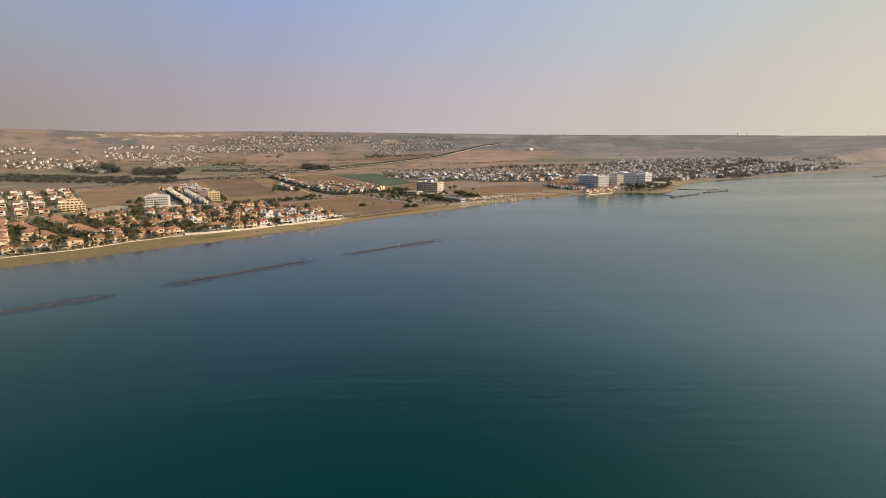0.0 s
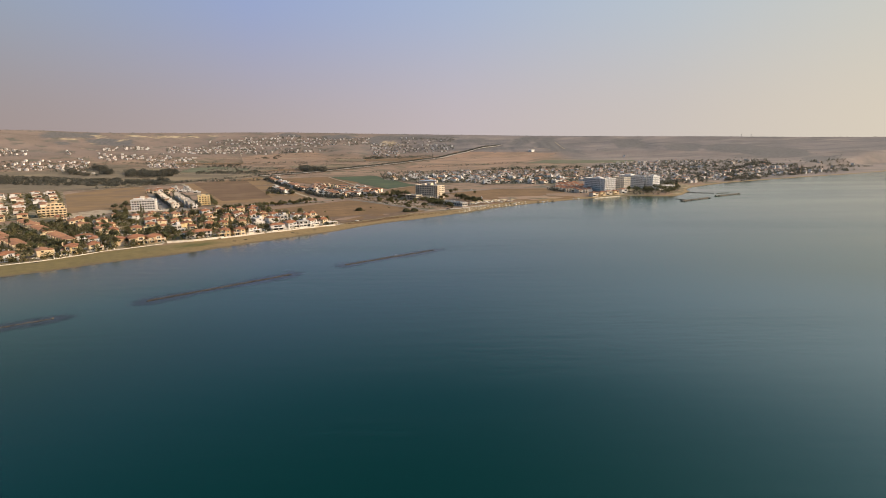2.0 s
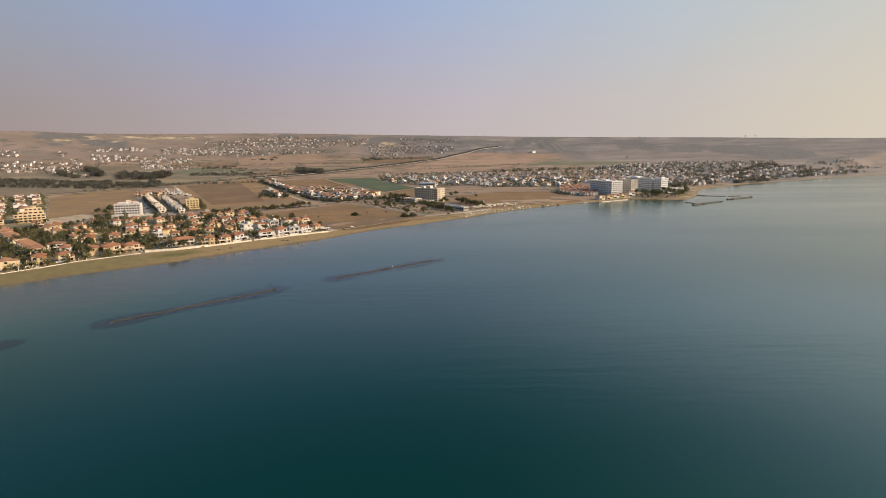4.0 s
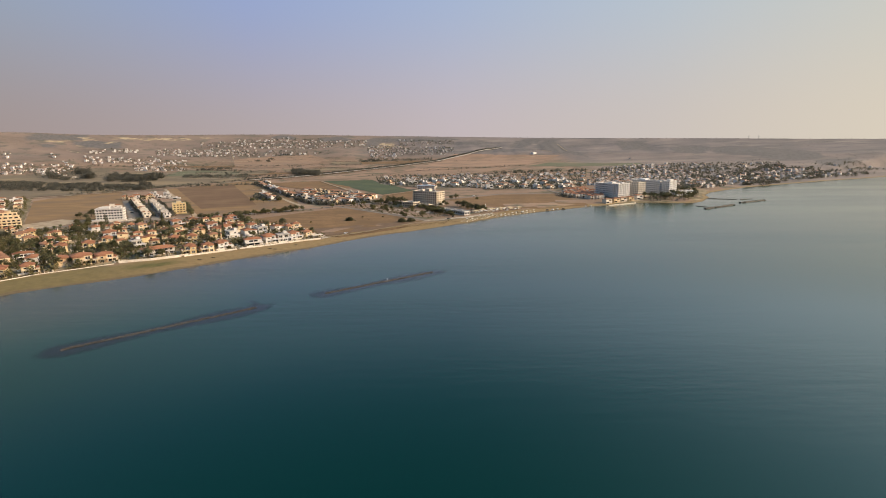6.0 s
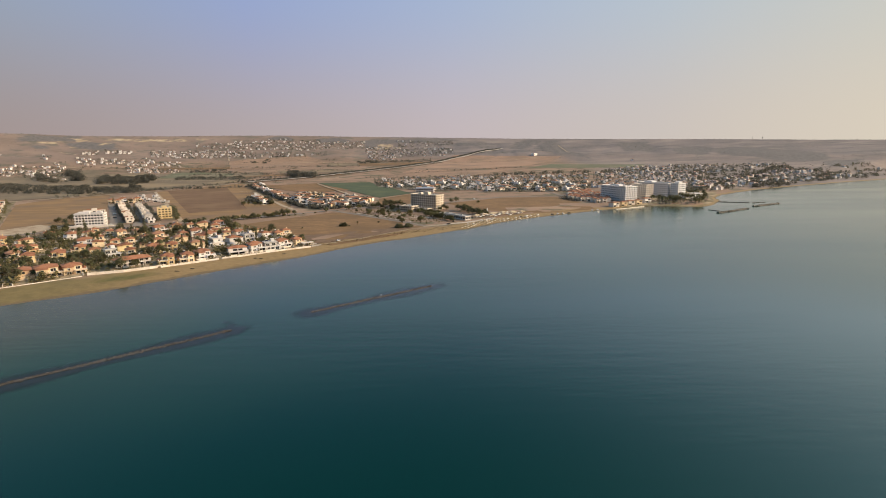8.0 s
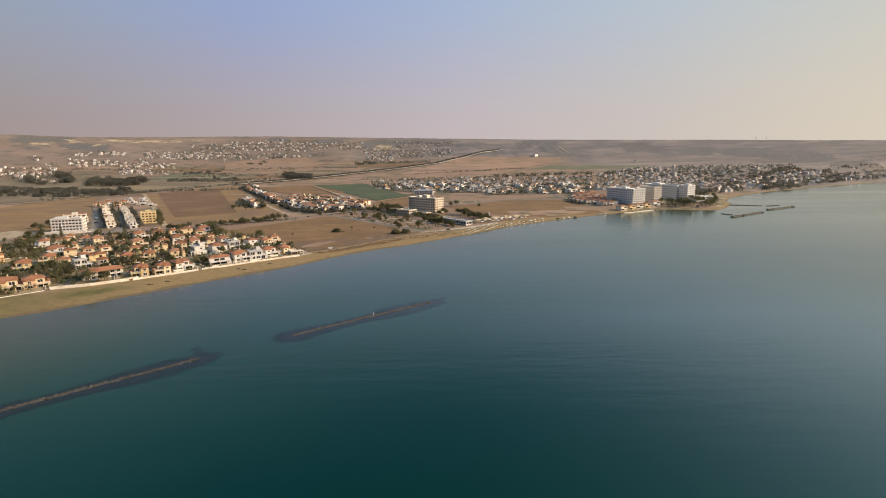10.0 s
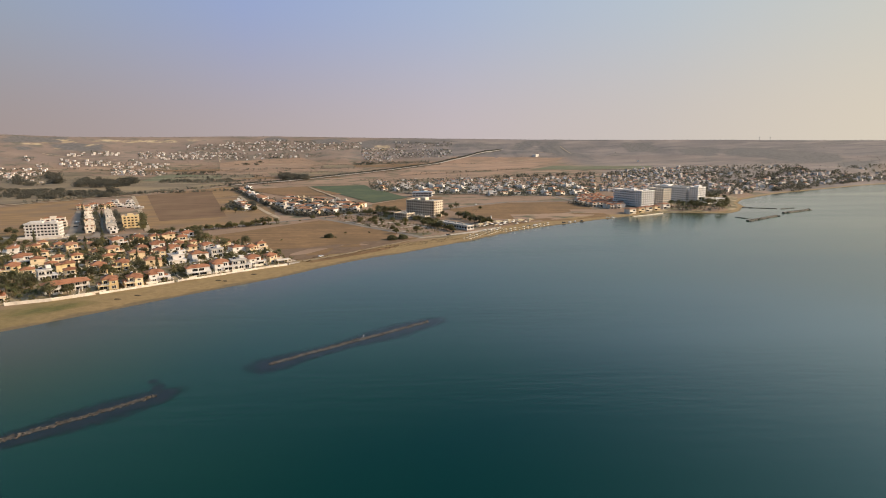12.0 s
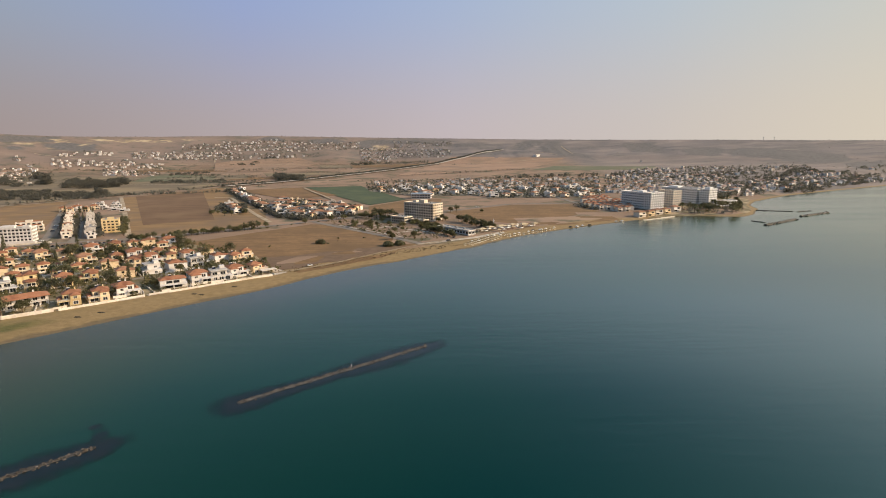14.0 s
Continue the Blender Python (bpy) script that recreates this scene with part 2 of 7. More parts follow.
    gloss.inputs["From Min"].default_value, gloss.inputs["From Max"].default_value = 0.38, 0.64
    gloss.inputs["To Min"].default_value, gloss.inputs["To Max"].default_value = 0.12, 0.19
    l.new(slick.outputs["Fac"], gloss.inputs["Value"])
    l.new(gloss.outputs["Result"], b.inputs["Roughness"])
    return m


def apron_surf():
    """Weedy rubble under shallow water; it thins out towards its rim."""
    m = bpy.data.materials.new("sunken_rubble")
    m.use_nodes = True
    n, l = links(m)
    b = n["Principled BSDF"]
    pos = n.new("ShaderNodeNewGeometry").outputs["Position"]
    t = n.new("ShaderNodeTexNoise")
    t.inputs["Scale"].default_value, t.inputs["Detail"].default_value = 0.25, 6
    l.new(pos, t.inputs["Vector"])
    ramp = n.new("ShaderNodeValToRGB")
    ramp.color_ramp.elements[0].position, ramp.color_ramp.elements[1].position = 0.3, 0.7
    ramp.color_ramp.elements[0].color, ramp.color_ramp.elements[1].color = (0.009, 0.010, 0.011, 1), (0.022, 0.019, 0.017, 1)
    l.new(t.outputs["Fac"], ramp.inputs["Fac"])
    l.new(ramp.outputs["Color"], b.inputs["Base Color"])
    b.inputs["Roughness"].default_value, b.inputs["IOR"].default_value = 0.15, 1.55
    b.inputs["Specular Tint"].default_value = (0.07, 0.50, 0.41, 1)
    ripple = n.new("ShaderNodeTexNoise")
    ripple.inputs["Scale"].default_value, ripple.inputs["Detail"].default_value = 0.28, 5
    l.new(pos, ripple.inputs["Vector"])
    bp = n.new("ShaderNodeBump")
    bp.inputs["Strength"].default_value, bp.inputs["Distance"].default_value = 0.12, 0.5
    l.new(ripple.outputs["Fac"], bp.inputs["Height"])
    l.new(bp.outputs["Normal"], b.inputs["Normal"])
    rim = n.new("ShaderNodeAttribute")
    rim.attribute_name = "cover"
    mul = n.new("ShaderNodeMath")
    mul.operation = 'MULTIPLY_ADD'
    mul.inputs[1].default_value, mul.inputs[2].default_value = 0.7, -0.35
    l.new(t.outputs["Fac"], mul.inputs[0])
    add = n.new("ShaderNodeMath")
    add.use_clamp = True
    l.new(mul.outputs[0], add.inputs[0])
    l.new(rim.outputs["Fac"], add.inputs[1])
    rng = n.new("ShaderNodeMapRange")
    rng.interpolation_type = 'SMOOTHSTEP'
    rng.inputs["From Min"].default_value, rng.inputs["From Max"].default_value = 0.12, 0.75
    rng.inputs["To Max"].default_value = 0.82
    l.new(add.outputs[0], rng.inputs["Value"])
    l.new(rng.outputs["Result"], b.inputs["Alpha"])
    return m


GROUND, WATER, APRON = ground_surf(), water_surf(), apron_surf()
ASPHALT = surf("dusty_asphalt", (0.16, 0.138, 0.114), (0.225, 0.196, 0.164), 0.5, 0.95, (0.25, 0.21, 0.165), 0.05)
SANDTRACK = surf("sandy_track", (0.25, 0.188, 0.112), (0.34, 0.265, 0.17), 0.3, 0.95, (0.21, 0.155, 0.09), 0.12)
DIRT = surf("pale_dirt", (0.34, 0.27, 0.18), (0.45, 0.365, 0.26), 0.3, 0.95, (0.27, 0.20, 0.125), 0.08)
PAVING = surf("pale_paving", (0.42, 0.37, 0.30), (0.54, 0.48, 0.40), 0.7, 0.9, (0.33, 0.28, 0.22), 0.15)
PLOUGHED = surf("ploughed_soil", (0.132, 0.075, 0.037), (0.182, 0.105, 0.053), 0.05, 1.0, (0.19, 0.118, 0.06), 0.012, stripes=0.03, stripe_turn=-118)
STUBBLE = surf("stubble_field", (0.225, 0.138, 0.060), (0.29, 0.18, 0.08), 0.04, 1.0, (0.175, 0.115, 0.068), 0.014, stripes=0.03, stripe_turn=-118)
FALLOW = surf("fallow_grass", (0.162, 0.094, 0.040), (0.262, 0.154, 0.066), 0.14, 1.0, (0.145, 0.087, 0.038), 0.018, bump=0.2, stripes=0.045, stripe_turn=-14)
REDSOIL = surf("reddish_soil", (0.30, 0.188, 0.122), (0.39, 0.255, 0.17), 0.02, 1.0, (0.21, 0.15, 0.1), 0.008, stripes=0.03, stripe_turn=-30)
EARTH = surf("bare_dune_earth", (0.118, 0.075, 0.044), (0.172, 0.113, 0.07), 0.15, 1.0, (0.16, 0.105, 0.063), 0.03, 0.60, bump=0.2)
CROP = surf("green_crop", (0.045, 0.066, 0.028), (0.075, 0.10, 0.045), 0.08, 0.9, (0.08, 0.10, 0.04), 0.02, stripes=0.06, stripe_turn=-115)
CROP2 = surf("dry_green_pasture", (0.10, 0.11, 0.06), (0.15, 0.155, 0.09), 0.03, 1.0, (0.19, 0.16, 0.10), 0.01)
FARSOIL = surf("dusty_pink_soil", (0.262, 0.172, 0.112), (0.345, 0.232, 0.155), 0.02, 1.0, (0.215, 0.15, 0.102), 0.008, stripes=0.03, stripe_turn=-20)
OLIVE = surf("olive_pasture", (0.135, 0.107, 0.068), (0.185, 0.146, 0.094), 0.03, 1.0, (0.25, 0.19, 0.11), 0.01)
GARDEN = surf("mixed_garden_ground", (0.075, 0.072, 0.03), (0.22, 0.165, 0.085), 0.11, 0.95, (0.36, 0.285, 0.18), 0.06, 0.53)
VILLAGE = surf("village_yards", (0.12, 0.105, 0.075), (0.30, 0.25, 0.20), 0.06, 0.95, (0.12, 0.115, 0.065), 0.03, 0.52)
LAWN = surf("watered_lawn", (0.04, 0.075, 0.02), (0.08, 0.12, 0.035), 0.3, 0.9, (0.14, 0.14, 0.06), 0.1)
POOLWATER = surf("pool_water", (0.04, 0.22, 0.30), (0.08, 0.32, 0.40), 0.8, 0.08)

CREAM = surf("cream_render", (0.64, 0.51, 0.33), (0.74, 0.605, 0.41), 0.5, 0.85, (0.50, 0.37, 0.22), 0.12, 0.58, vary=0.10)
YELLOW = surf("yellow_render", (0.64, 0.50, 0.27), (0.74, 0.59, 0.34), 0.5, 0.85, (0.52, 0.37, 0.18), 0.12, 0.58, vary=0.10)
PEACH = surf("peach_render", (0.61, 0.485, 0.315), (0.71, 0.575, 0.385), 0.5, 0.85, (0.48, 0.32, 0.2), 0.12, 0.58, vary=0.10)
PALE = surf("pale_cream_render", (0.62, 0.56, 0.485), (0.74, 0.68, 0.595), 0.5, 0.85, (0.52, 0.45, 0.36), 0.12, 0.58, vary=0.10)
HOTELWHITE = surf("bright_white_render", (0.74, 0.73, 0.71), (0.82, 0.81, 0.80), 0.6, 0.8, (0.62, 0.60, 0.57), 0.15, 0.62)
WHITE = surf("white_render", (0.60, 0.575, 0.55), (0.71, 0.685, 0.66), 0.6, 0.8, (0.55, 0.50, 0.45), 0.15, 0.60, vary=0.06)
FARGREY = surf("grey_render", (0.44, 0.405, 0.365), (0.54, 0.50, 0.46), 0.5, 0.85, (0.30, 0.27, 0.24), 0.12, 0.58, vary=0.12)
HOTELWALL = surf("sand_coloured_concrete", (0.60, 0.53, 0.43), (0.70, 0.62, 0.51), 0.3, 0.9, (0.44, 0.36, 0.27), 0.08, 0.57)
TILE = surf("terracotta_tiles", (0.245, 0.105, 0.052), (0.345, 0.16, 0.085), 1.6, 0.85, (0.20, 0.08, 0.04), 0.25, 0.58, bump=0.5, vary=0.16)
OLDTILE = surf("weathered_tiles", (0.25, 0.125, 0.068), (0.35, 0.185, 0.105), 1.6, 0.9, (0.22, 0.12, 0.08), 0.25, 0.55, bump=0.5, vary=0.14)
FLATROOF = surf("pale_roof_screed", (0.40, 0.37, 0.33), (0.52, 0.48, 0.43), 0.4, 0.9, (0.32, 0.29, 0.26), 0.2, vary=0.1)
BLUEROOF = surf("blue_sheet_roof", (0.20, 0.26, 0.33), (0.27, 0.33, 0.40), 0.3, 0.5, (0.3, 0.31, 0.32), 0.1)
GLASS = surf("dark_window_glass", (0.012, 0.014, 0.017), (0.03, 0.034, 0.038), 0.4, 0.12, vary=0.3)
# window glass made pale so far facades look lifted by haze
HAZEGLASS = surf("haze_paled_glass", (0.20, 0.205, 0.21), (0.34, 0.34, 0.34), 0.4, 0.3, vary=0.3)
FRAME = surf("white_window_frame", (0.6, 0.58, 0.55), (0.72, 0.70, 0.66), 2.0, 0.5)
BROWNWOOD = surf("brown_timber", (0.12, 0.065, 0.035), (0.20, 0.11, 0.06), 2.0, 0.7)
METAL = surf("grey_metal", (0.35, 0.35, 0.35), (0.5, 0.5, 0.5), 2.0, 0.35, metal=0.8)
DARKPANEL = surf("dark_solar_panel", (0.012, 0.015, 0.03), (0.025, 0.03, 0.05), 1.0, 0.15)
BARK = surf("grey_bark", (0.10, 0.07, 0.045), (0.18, 0.13, 0.09), 3.0, 0.95, bump=0.4)
LEAF = surf("olive_green_leaves", (0.105, 0.104, 0.045), (0.19, 0.175, 0.08), 0.6, 0.7, (0.14, 0.11, 0.05), 0.2, 0.62, vary=0.3)
DARKLEAF = surf("dark_green_leaves", (0.092, 0.096, 0.05), (0.168, 0.16, 0.085), 0.6, 0.7, (0.10, 0.085, 0.04), 0.2, 0.62, vary=0.3)
PALMLEAF = surf("palm_fronds", (0.05, 0.06, 0.02), (0.11, 0.115, 0.045), 0.8, 0.6, (0.2, 0.15, 0.08), 0.4, 0.65, vary=0.25)
ROCK = surf("brown_boulders", (0.038, 0.033, 0.030), (0.118, 0.10, 0.088), 0.9, 0.9, (0.07, 0.055, 0.04), 0.5, 0.52, bump=0.6, vary=0.6)
DARKROCK = surf("dark_grey_boulders", (0.06, 0.055, 0.045), (0.15, 0.13, 0.105), 0.9, 0.9, (0.05, 0.045, 0.04), 0.5, 0.55, bump=0.6, vary=0.3)
WEED = surf("dried_seaweed", (0.04, 0.03, 0.018), (0.09, 0.07, 0.045), 1.5, 0.95)
THATCH = surf("straw_thatch", (0.40, 0.32, 0.20), (0.58, 0.48, 0.33), 1.5, 0.95, (0.3, 0.23, 0.14), 0.5, vary=0.15)
CANVAS = surf("pale_canvas", (0.60, 0.56, 0.48), (0.74, 0.70, 0.62), 1.0, 0.9, vary=0.1)
CARWHITE = surf("white_car_paint", (0.62, 0.62, 0.61), (0.72, 0.72, 0.71), 1.0, 0.25)
CARDARK = surf("dark_car_paint", (0.025, 0.027, 0.03), (0.05, 0.052, 0.055), 1.0, 0.22, vary=0.4)
RUBBER = surf("black_rubber", (0.015, 0.015, 0.015), (0.03, 0.03, 0.03), 3.0, 0.8)
FARWALL = island_surf("distant_house_walls", [(0.56, 0.51, 0.47), (0.72, 0.71, 0.70), (0.64, 0.58, 0.53), (0.86, 0.86, 0.86), (0.60, 0.57, 0.54), (0.79, 0.78, 0.77)])
FARROOF = island_surf("distant_roofs", [(0.30, 0.15, 0.09), (0.45, 0.40, 0.35), (0.36, 0.19, 0.12), (0.50, 0.46, 0.42)])
GARDENGREEN = island_surf("mixed_garden_foliage", [(0.10, 0.10, 0.042), (0.172, 0.15, 0.064), (0.118, 0.118, 0.05), (0.215, 0.168, 0.08)], 0.8, 0.3)
# leaf greens paled and greyed: distance haze put into the base colour
HAZEGREEN = island_surf("haze_paled_foliage", [(0.112, 0.115, 0.095), (0.168, 0.165, 0.13), (0.135, 0.138, 0.11), (0.19, 0.178, 0.148)], 0.8, 0.2)
# darker woods, their blacks lifted and greyed in the colour for haze
WOODGREEN = island_surf("hazed_wood_foliage", [(0.095, 0.095, 0.078), (0.132, 0.128, 0.10), (0.11, 0.11, 0.09), (0.16, 0.148, 0.122)], 0.85, 0.2)
DUNEWEED = island_surf("dry_dune_weed", [(0.14, 0.098, 0.056), (0.18, 0.125, 0.07), (0.12, 0.092, 0.05)], 0.9, 0.3)
# dry scrub on hills and ridge, greyed in its colour to look hazy
HAZESCRUB = island_surf("hazed_dry_foliage", [(0.11, 0.11, 0.09), (0.15, 0.14, 0.115), (0.095, 0.098, 0.08)], 0.9, 0.3)


def let_light_through(m, share):
    """Leaves pass part of the light that falls on their far side."""
    n, l = links(m)
    b = n["Principled BSDF"]
    back = n.new("ShaderNodeBsdfTranslucent")
    l.new(b.inputs["Base Color"].links[0].from_socket, back.inputs["Color"])
    mix = n.new("ShaderNodeMixShader")
    mix.inputs["Fac"].default_value = share
    l.new(b.outputs["BSDF"], mix.inputs[1])
    l.new(back.outputs["BSDF"], mix.inputs[2])
    l.new(mix.outputs["Shader"], n["Material Output"].inputs["Surface"])


for leaves in (LEAF, DARKLEAF, PALMLEAF, GARDENGREEN, HAZEGREEN, WOODGREEN, HAZESCRUB):
    let_light_through(leaves, 0.46)


# ---- shared building helpers ----
class Shape:
    """Vertices and faces of one mesh, put together piece by piece."""

    def __init__(self):
        self.v, self.f = [], []

    def add(self, verts, faces):
        k = len(self.v)
        self.v += [tuple(p) for p in verts]
        self.f += [tuple(i + k for i in f) for f in faces]
        return self

    def box(self, x0, x1, y0, y1, z0, z1):
        return self.add([(x0, y0, z0), (x1, y0, z0), (x1, y1, z0), (x0, y1, z0), (x0, y0, z1), (x1, y0, z1), (x1, y1, z1), (x0, y1, z1)],
                        [(3, 2, 1, 0), (4, 5, 6, 7), (0, 1, 5, 4), (1, 2, 6, 5), (2, 3, 7, 6), (3, 0, 4, 7)])

    def block(self, x0, x1, y0, y1, z0, z1, c=0.06):
        """A box with its upper edges cut off."""
        return self.add([(x0, y0, z0), (x1, y0, z0), (x1, y1, z0), (x0, y1, z0), (x0, y0, z1 - c), (x1, y0, z1 - c), (x1, y1, z1 - c), (x0, y1, z1 - c),
                         (x0 + c, y0 + c, z1), (x1 - c, y0 + c, z1), (x1 - c, y1 - c, z1), (x0 + c, y1 - c, z1)],
                        [(3, 2, 1, 0), (8, 9, 10, 11)] + [(i, (i + 1) % 4, 4 + (i + 1) % 4, 4 + i) for i in range(4)] + [(4 + i, 4 + (i + 1) % 4, 8 + (i + 1) % 4, 8 + i) for i in range(4)])

    def hip(self, x0, x1, y0, y1, z0, rise, t=0.18):
        """A hipped roof with an eaves board of thickness t."""
        w, d = x1 - x0, y1 - y0
        h = min(w, d) / 2
        if w >= d:
            r = [(x0 + h, (y0 + y1) / 2, z0 + t + rise), (x1 - h + 0.01, (y0 + y1) / 2, z0 + t + rise)]
            roof = [(4, 5, 9, 8), (5, 6, 9), (6, 7, 8, 9), (7, 4, 8)]
        else:
            r = [((x0 + x1) / 2, y0 + h, z0 + t + rise), ((x0 + x1) / 2, y1 - h, z0 + t + rise)]
            roof = [(4, 5, 8), (5, 6, 9, 8), (6, 7, 9), (7, 4, 8, 9)]
        return self.add([(x0, y0, z0), (x1, y0, z0), (x1, y1, z0), (x0, y1, z0), (x0, y0, z0 + t), (x1, y0, z0 + t), (x1, y1, z0 + t), (x0, y1, z0 + t)] + r,
                        [(3, 2, 1, 0), (0, 1, 5, 4), (1, 2, 6, 5), (2, 3, 7, 6), (3, 0, 4, 7)] + roof)

    def tube(self, a, b, r0, r1, n=8):
        """A tapered round bar from a to b."""
        a, b = Vector(a), Vector(b)
        q = (b - a).to_track_quat("Z", "Y")
        ring = [q @ Vector((math.cos(2 * math.pi * i / n), math.sin(2 * math.pi * i / n), 0)) for i in range(n)]
        return self.add([a + p * r0 for p in ring] + [b + p * r1 for p in ring],
                        [(i, (i + 1) % n, n + (i + 1) % n, n + i) for i in range(n)] + [tuple(range(n - 1, -1, -1)), tuple(range(n, 2 * n))])

    def mesh(self, name, mat, smooth=False):
        me = bpy.data.meshes.new(name)
        me.from_pydata(self.v, [], self.f)
        if mat:
            me.materials.append(mat)
        if smooth:
            me.polygons.foreach_set("use_smooth", [True] * len(me.polygons))
        me.update()
        return me


def part(name, shape, mat, parent, label="", at=None):
    """Links a shape, or a mesh that several pieces share, as one part of a thing."""
    ob = new(name, shape if isinstance(shape, bpy.types.Mesh) else shape.mesh(name, mat))
    ob.parent = parent
    if at is not None:
        ob.matrix_basis = at
    if label:
        ob["label"] = label
    return ob


def thing(name, label, category, group="", kind=""):
    return tagged(new(name), label, category, group, kind)


def setting(name, shape, mat, label="", category=""):
    return tagged(new(name, shape if isinstance(shape, bpy.types.Mesh) else shape.mesh(name, mat)), label, category, "", "structure")


# ---- the lie of the land ----
COAST = [(-1500, -700), (-800, 0), (-520, 230), (-420, 330), (-360, 395), (-333, 420), (-306, 440), (-291, 453), (-276, 469), (-260, 484), (-242, 496), (-222, 510), (-206, 528), (-190, 544), (-167, 569),
         (-142, 594), (-119, 614), (-105, 631), (-90, 650), (-72, 671), (-53, 688), (-34, 702), (-12, 722), (16, 748), (36, 766), (56, 790), (80, 815), (112, 842), (150, 868),
         (188, 894), (232, 920), (272, 943), (310, 959), (338, 956), (364, 948), (384, 945), (410, 968), (430, 1000), (446, 1020), (462, 1070), (495, 1116), (546, 1162), (615, 1216), (704, 1268),
         (800, 1322), (894, 1374), (985, 1416), (1097, 1475), (1209, 1540)]
COAST2 = [(1334, 1640), (1600, 1800), (2000, 1950), (2600, 2050), (5200, 2200)]
SHORE = np.array(COAST + COAST2, float)
RIDGE = [(-80, 206), (-36, 155), (-33.7, 149.5), (-31.2, 145.5), (-25.7, 144.5), (-19.5, 146), (-14.5, 145), (-7.1, 136), (0.6, 127), (10.5, 116), (20.8, 107), (27.3, 103), (33.1, 97), (37.7, 93), (80, 86)]


def shore_distance(x, y):
    """Metres from the waterline; positive on land."""
    x, y = np.asarray(x, float), np.asarray(y, float)
    best, side = np.full(x.shape, 1e9), np.ones(x.shape)
    for (ax, ay), (bx, by) in zip(SHORE, SHORE[1:]):
        dx, dy = bx - ax, by - ay
        k = np.clip(((x - ax) * dx + (y - ay) * dy) / (dx * dx + dy * dy), 0, 1)
        d = np.hypot(x - ax - k * dx, y - ay - k * dy)
        s = np.sign(dx * (y - ay) - dy * (x - ax))
        near = d < best - 1e-6
        side = np.where(near, s, side)
        best = np.where(near, d, best)
    return best * np.where(side == 0, 1, side)


def ease(a, b, v):
    k = np.clip((v - a) / (b - a), 0, 1)
    return k * k * (3 - 2 * k)


def gullies(x, y):
    """How far a spot lies in one of the scrubby gullies that run down the hills, 0 to 1."""
    r = np.hypot(x, y - 150)
    th = np.degrees(np.arctan2(x, np.maximum(1.0, y - 150)))
    a = np.sin(th * 0.95 + 1.4 * np.sin(r * 0.0045 + th * 0.35) + 0.8)
    b = np.sin(th * 2.3 + 1.7 * np.sin(r * 0.008 - th * 0.6) + 2.1)
    c = np.sin(th * 0.31 + r * 0.0035 + 0.4)
    d = np.sin(th * 5.1 + 2.0 * np.sin(r * 0.015 + th))
    return np.clip(0.45 + 0.26 * a + 0.2 * b + 0.2 * c + 0.1 * d, 0, 1)


def land_height(x, y):
    """Coastal plain, a gentle rise behind it, then the hills."""
    x, y = np.asarray(x, float), np.asarray(y, float)
    r = np.hypot(x, y - 150)
    th = np.degrees(np.arctan2(x, np.maximum(1.0, y - 150)))
    top = np.interp(th, [p[0] for p in RIDGE], [p[1] for p in RIDGE])
    z = 3.0 + 29.0 * np.clip((r - 1250) / 1150, 0, 1) ** 1.3
    hills = np.clip((r - 2150) / 750, 0, 1) ** 1.45
    z = z + (top - 32.0) * hills
    z = z - (gullies(x, y) - 0.45) * 5 * ease(2200, 2450, r) * (1 - 0.8 * ease(2700, 2890, r))
    return z - 30 * ease(2920, 3300, r)


def ground_height(x, y):
    d = shore_distance(x, y)
    z = land_height(x, y)
    beach = np.where(d > 0, np.minimum(z, 2.0 * np.clip(d / 26, 0, 1) ** 0.8 + np.maximum(0, d - 26) * 0.04 + np.maximum(0, d - 150)), -0.06 * -d)
    return np.where(d > 0, beach, np.maximum(d * 0.05, -6))


def height_at(x, y):
    return float(ground_height(np.array([x]), np.array([y]))[0])


def steps(*spans):
    out = []
    for a, b, s in spans:
        out += list(np.arange(a, b, s))
    return np.array(out + [spans[-1][1]])


def sheet(name, xs, ys, height, mat, attrs):
    gx, gy = np.meshgrid(xs, ys)
    gx, gy = gx.ravel(), gy.ravel()
    gz = height(gx, gy)
    nx, ny = len(xs), len(ys)
    i = (np.arange(ny - 1)[:, None] * nx + np.arange(nx - 1)[None, :]).ravel()
    faces = np.stack([i, i + 1, i + nx + 1, i + nx], 1)
    me = bpy.data.meshes.new(name)
    me.from_pydata(np.stack([gx, gy, gz], 1).tolist(), [], faces.tolist())
    me.materials.append(mat)
    for key, f in attrs.items():
        a = me.attributes.new(key, 'FLOAT', 'POINT')
        a.data.foreach_set("value", np.asarray(f(gx, gy), np.float32))
    me.polygons.foreach_set("use_smooth", [True] * len(me.polygons))
    me.update()
    return me


BRUSH = []


def ravine(outline):
    """A scrubby ravine on the hillside."""
    BRUSH.append(outline)


ravine([(437, 2697), (527, 2907), (594, 2926), (578, 2667), (580, 2483), (502, 2474)])
ravine([(323, 2707), (397, 2930), (485, 2973), (551, 2935), (451, 2778), (380, 2654)])
ravine([(852, 2804), (1002, 2792), (883, 2486), (846, 2594)])
ravine([(572, 2608), (608, 2504), (611, 2309), (594, 2347), (559, 2460)])
ravine([(834, 2751), (981, 2697), (915, 2473), (800, 2510)])
ravine([(984, 2475), (1122, 2575), (1159, 2463), (1039, 2285), (942, 2332)])
ravine([(1159, 2463), (1234, 2491), (1307, 2386), (1370, 2284), (1401, 2156), (1332, 2020), (1237, 1947), (1151, 1992), (1152, 2152), (1104, 2204), (1084, 2292)])
ravine([(1248, 1946), (1384, 1954), (1168, 1688), (1148, 1775)])
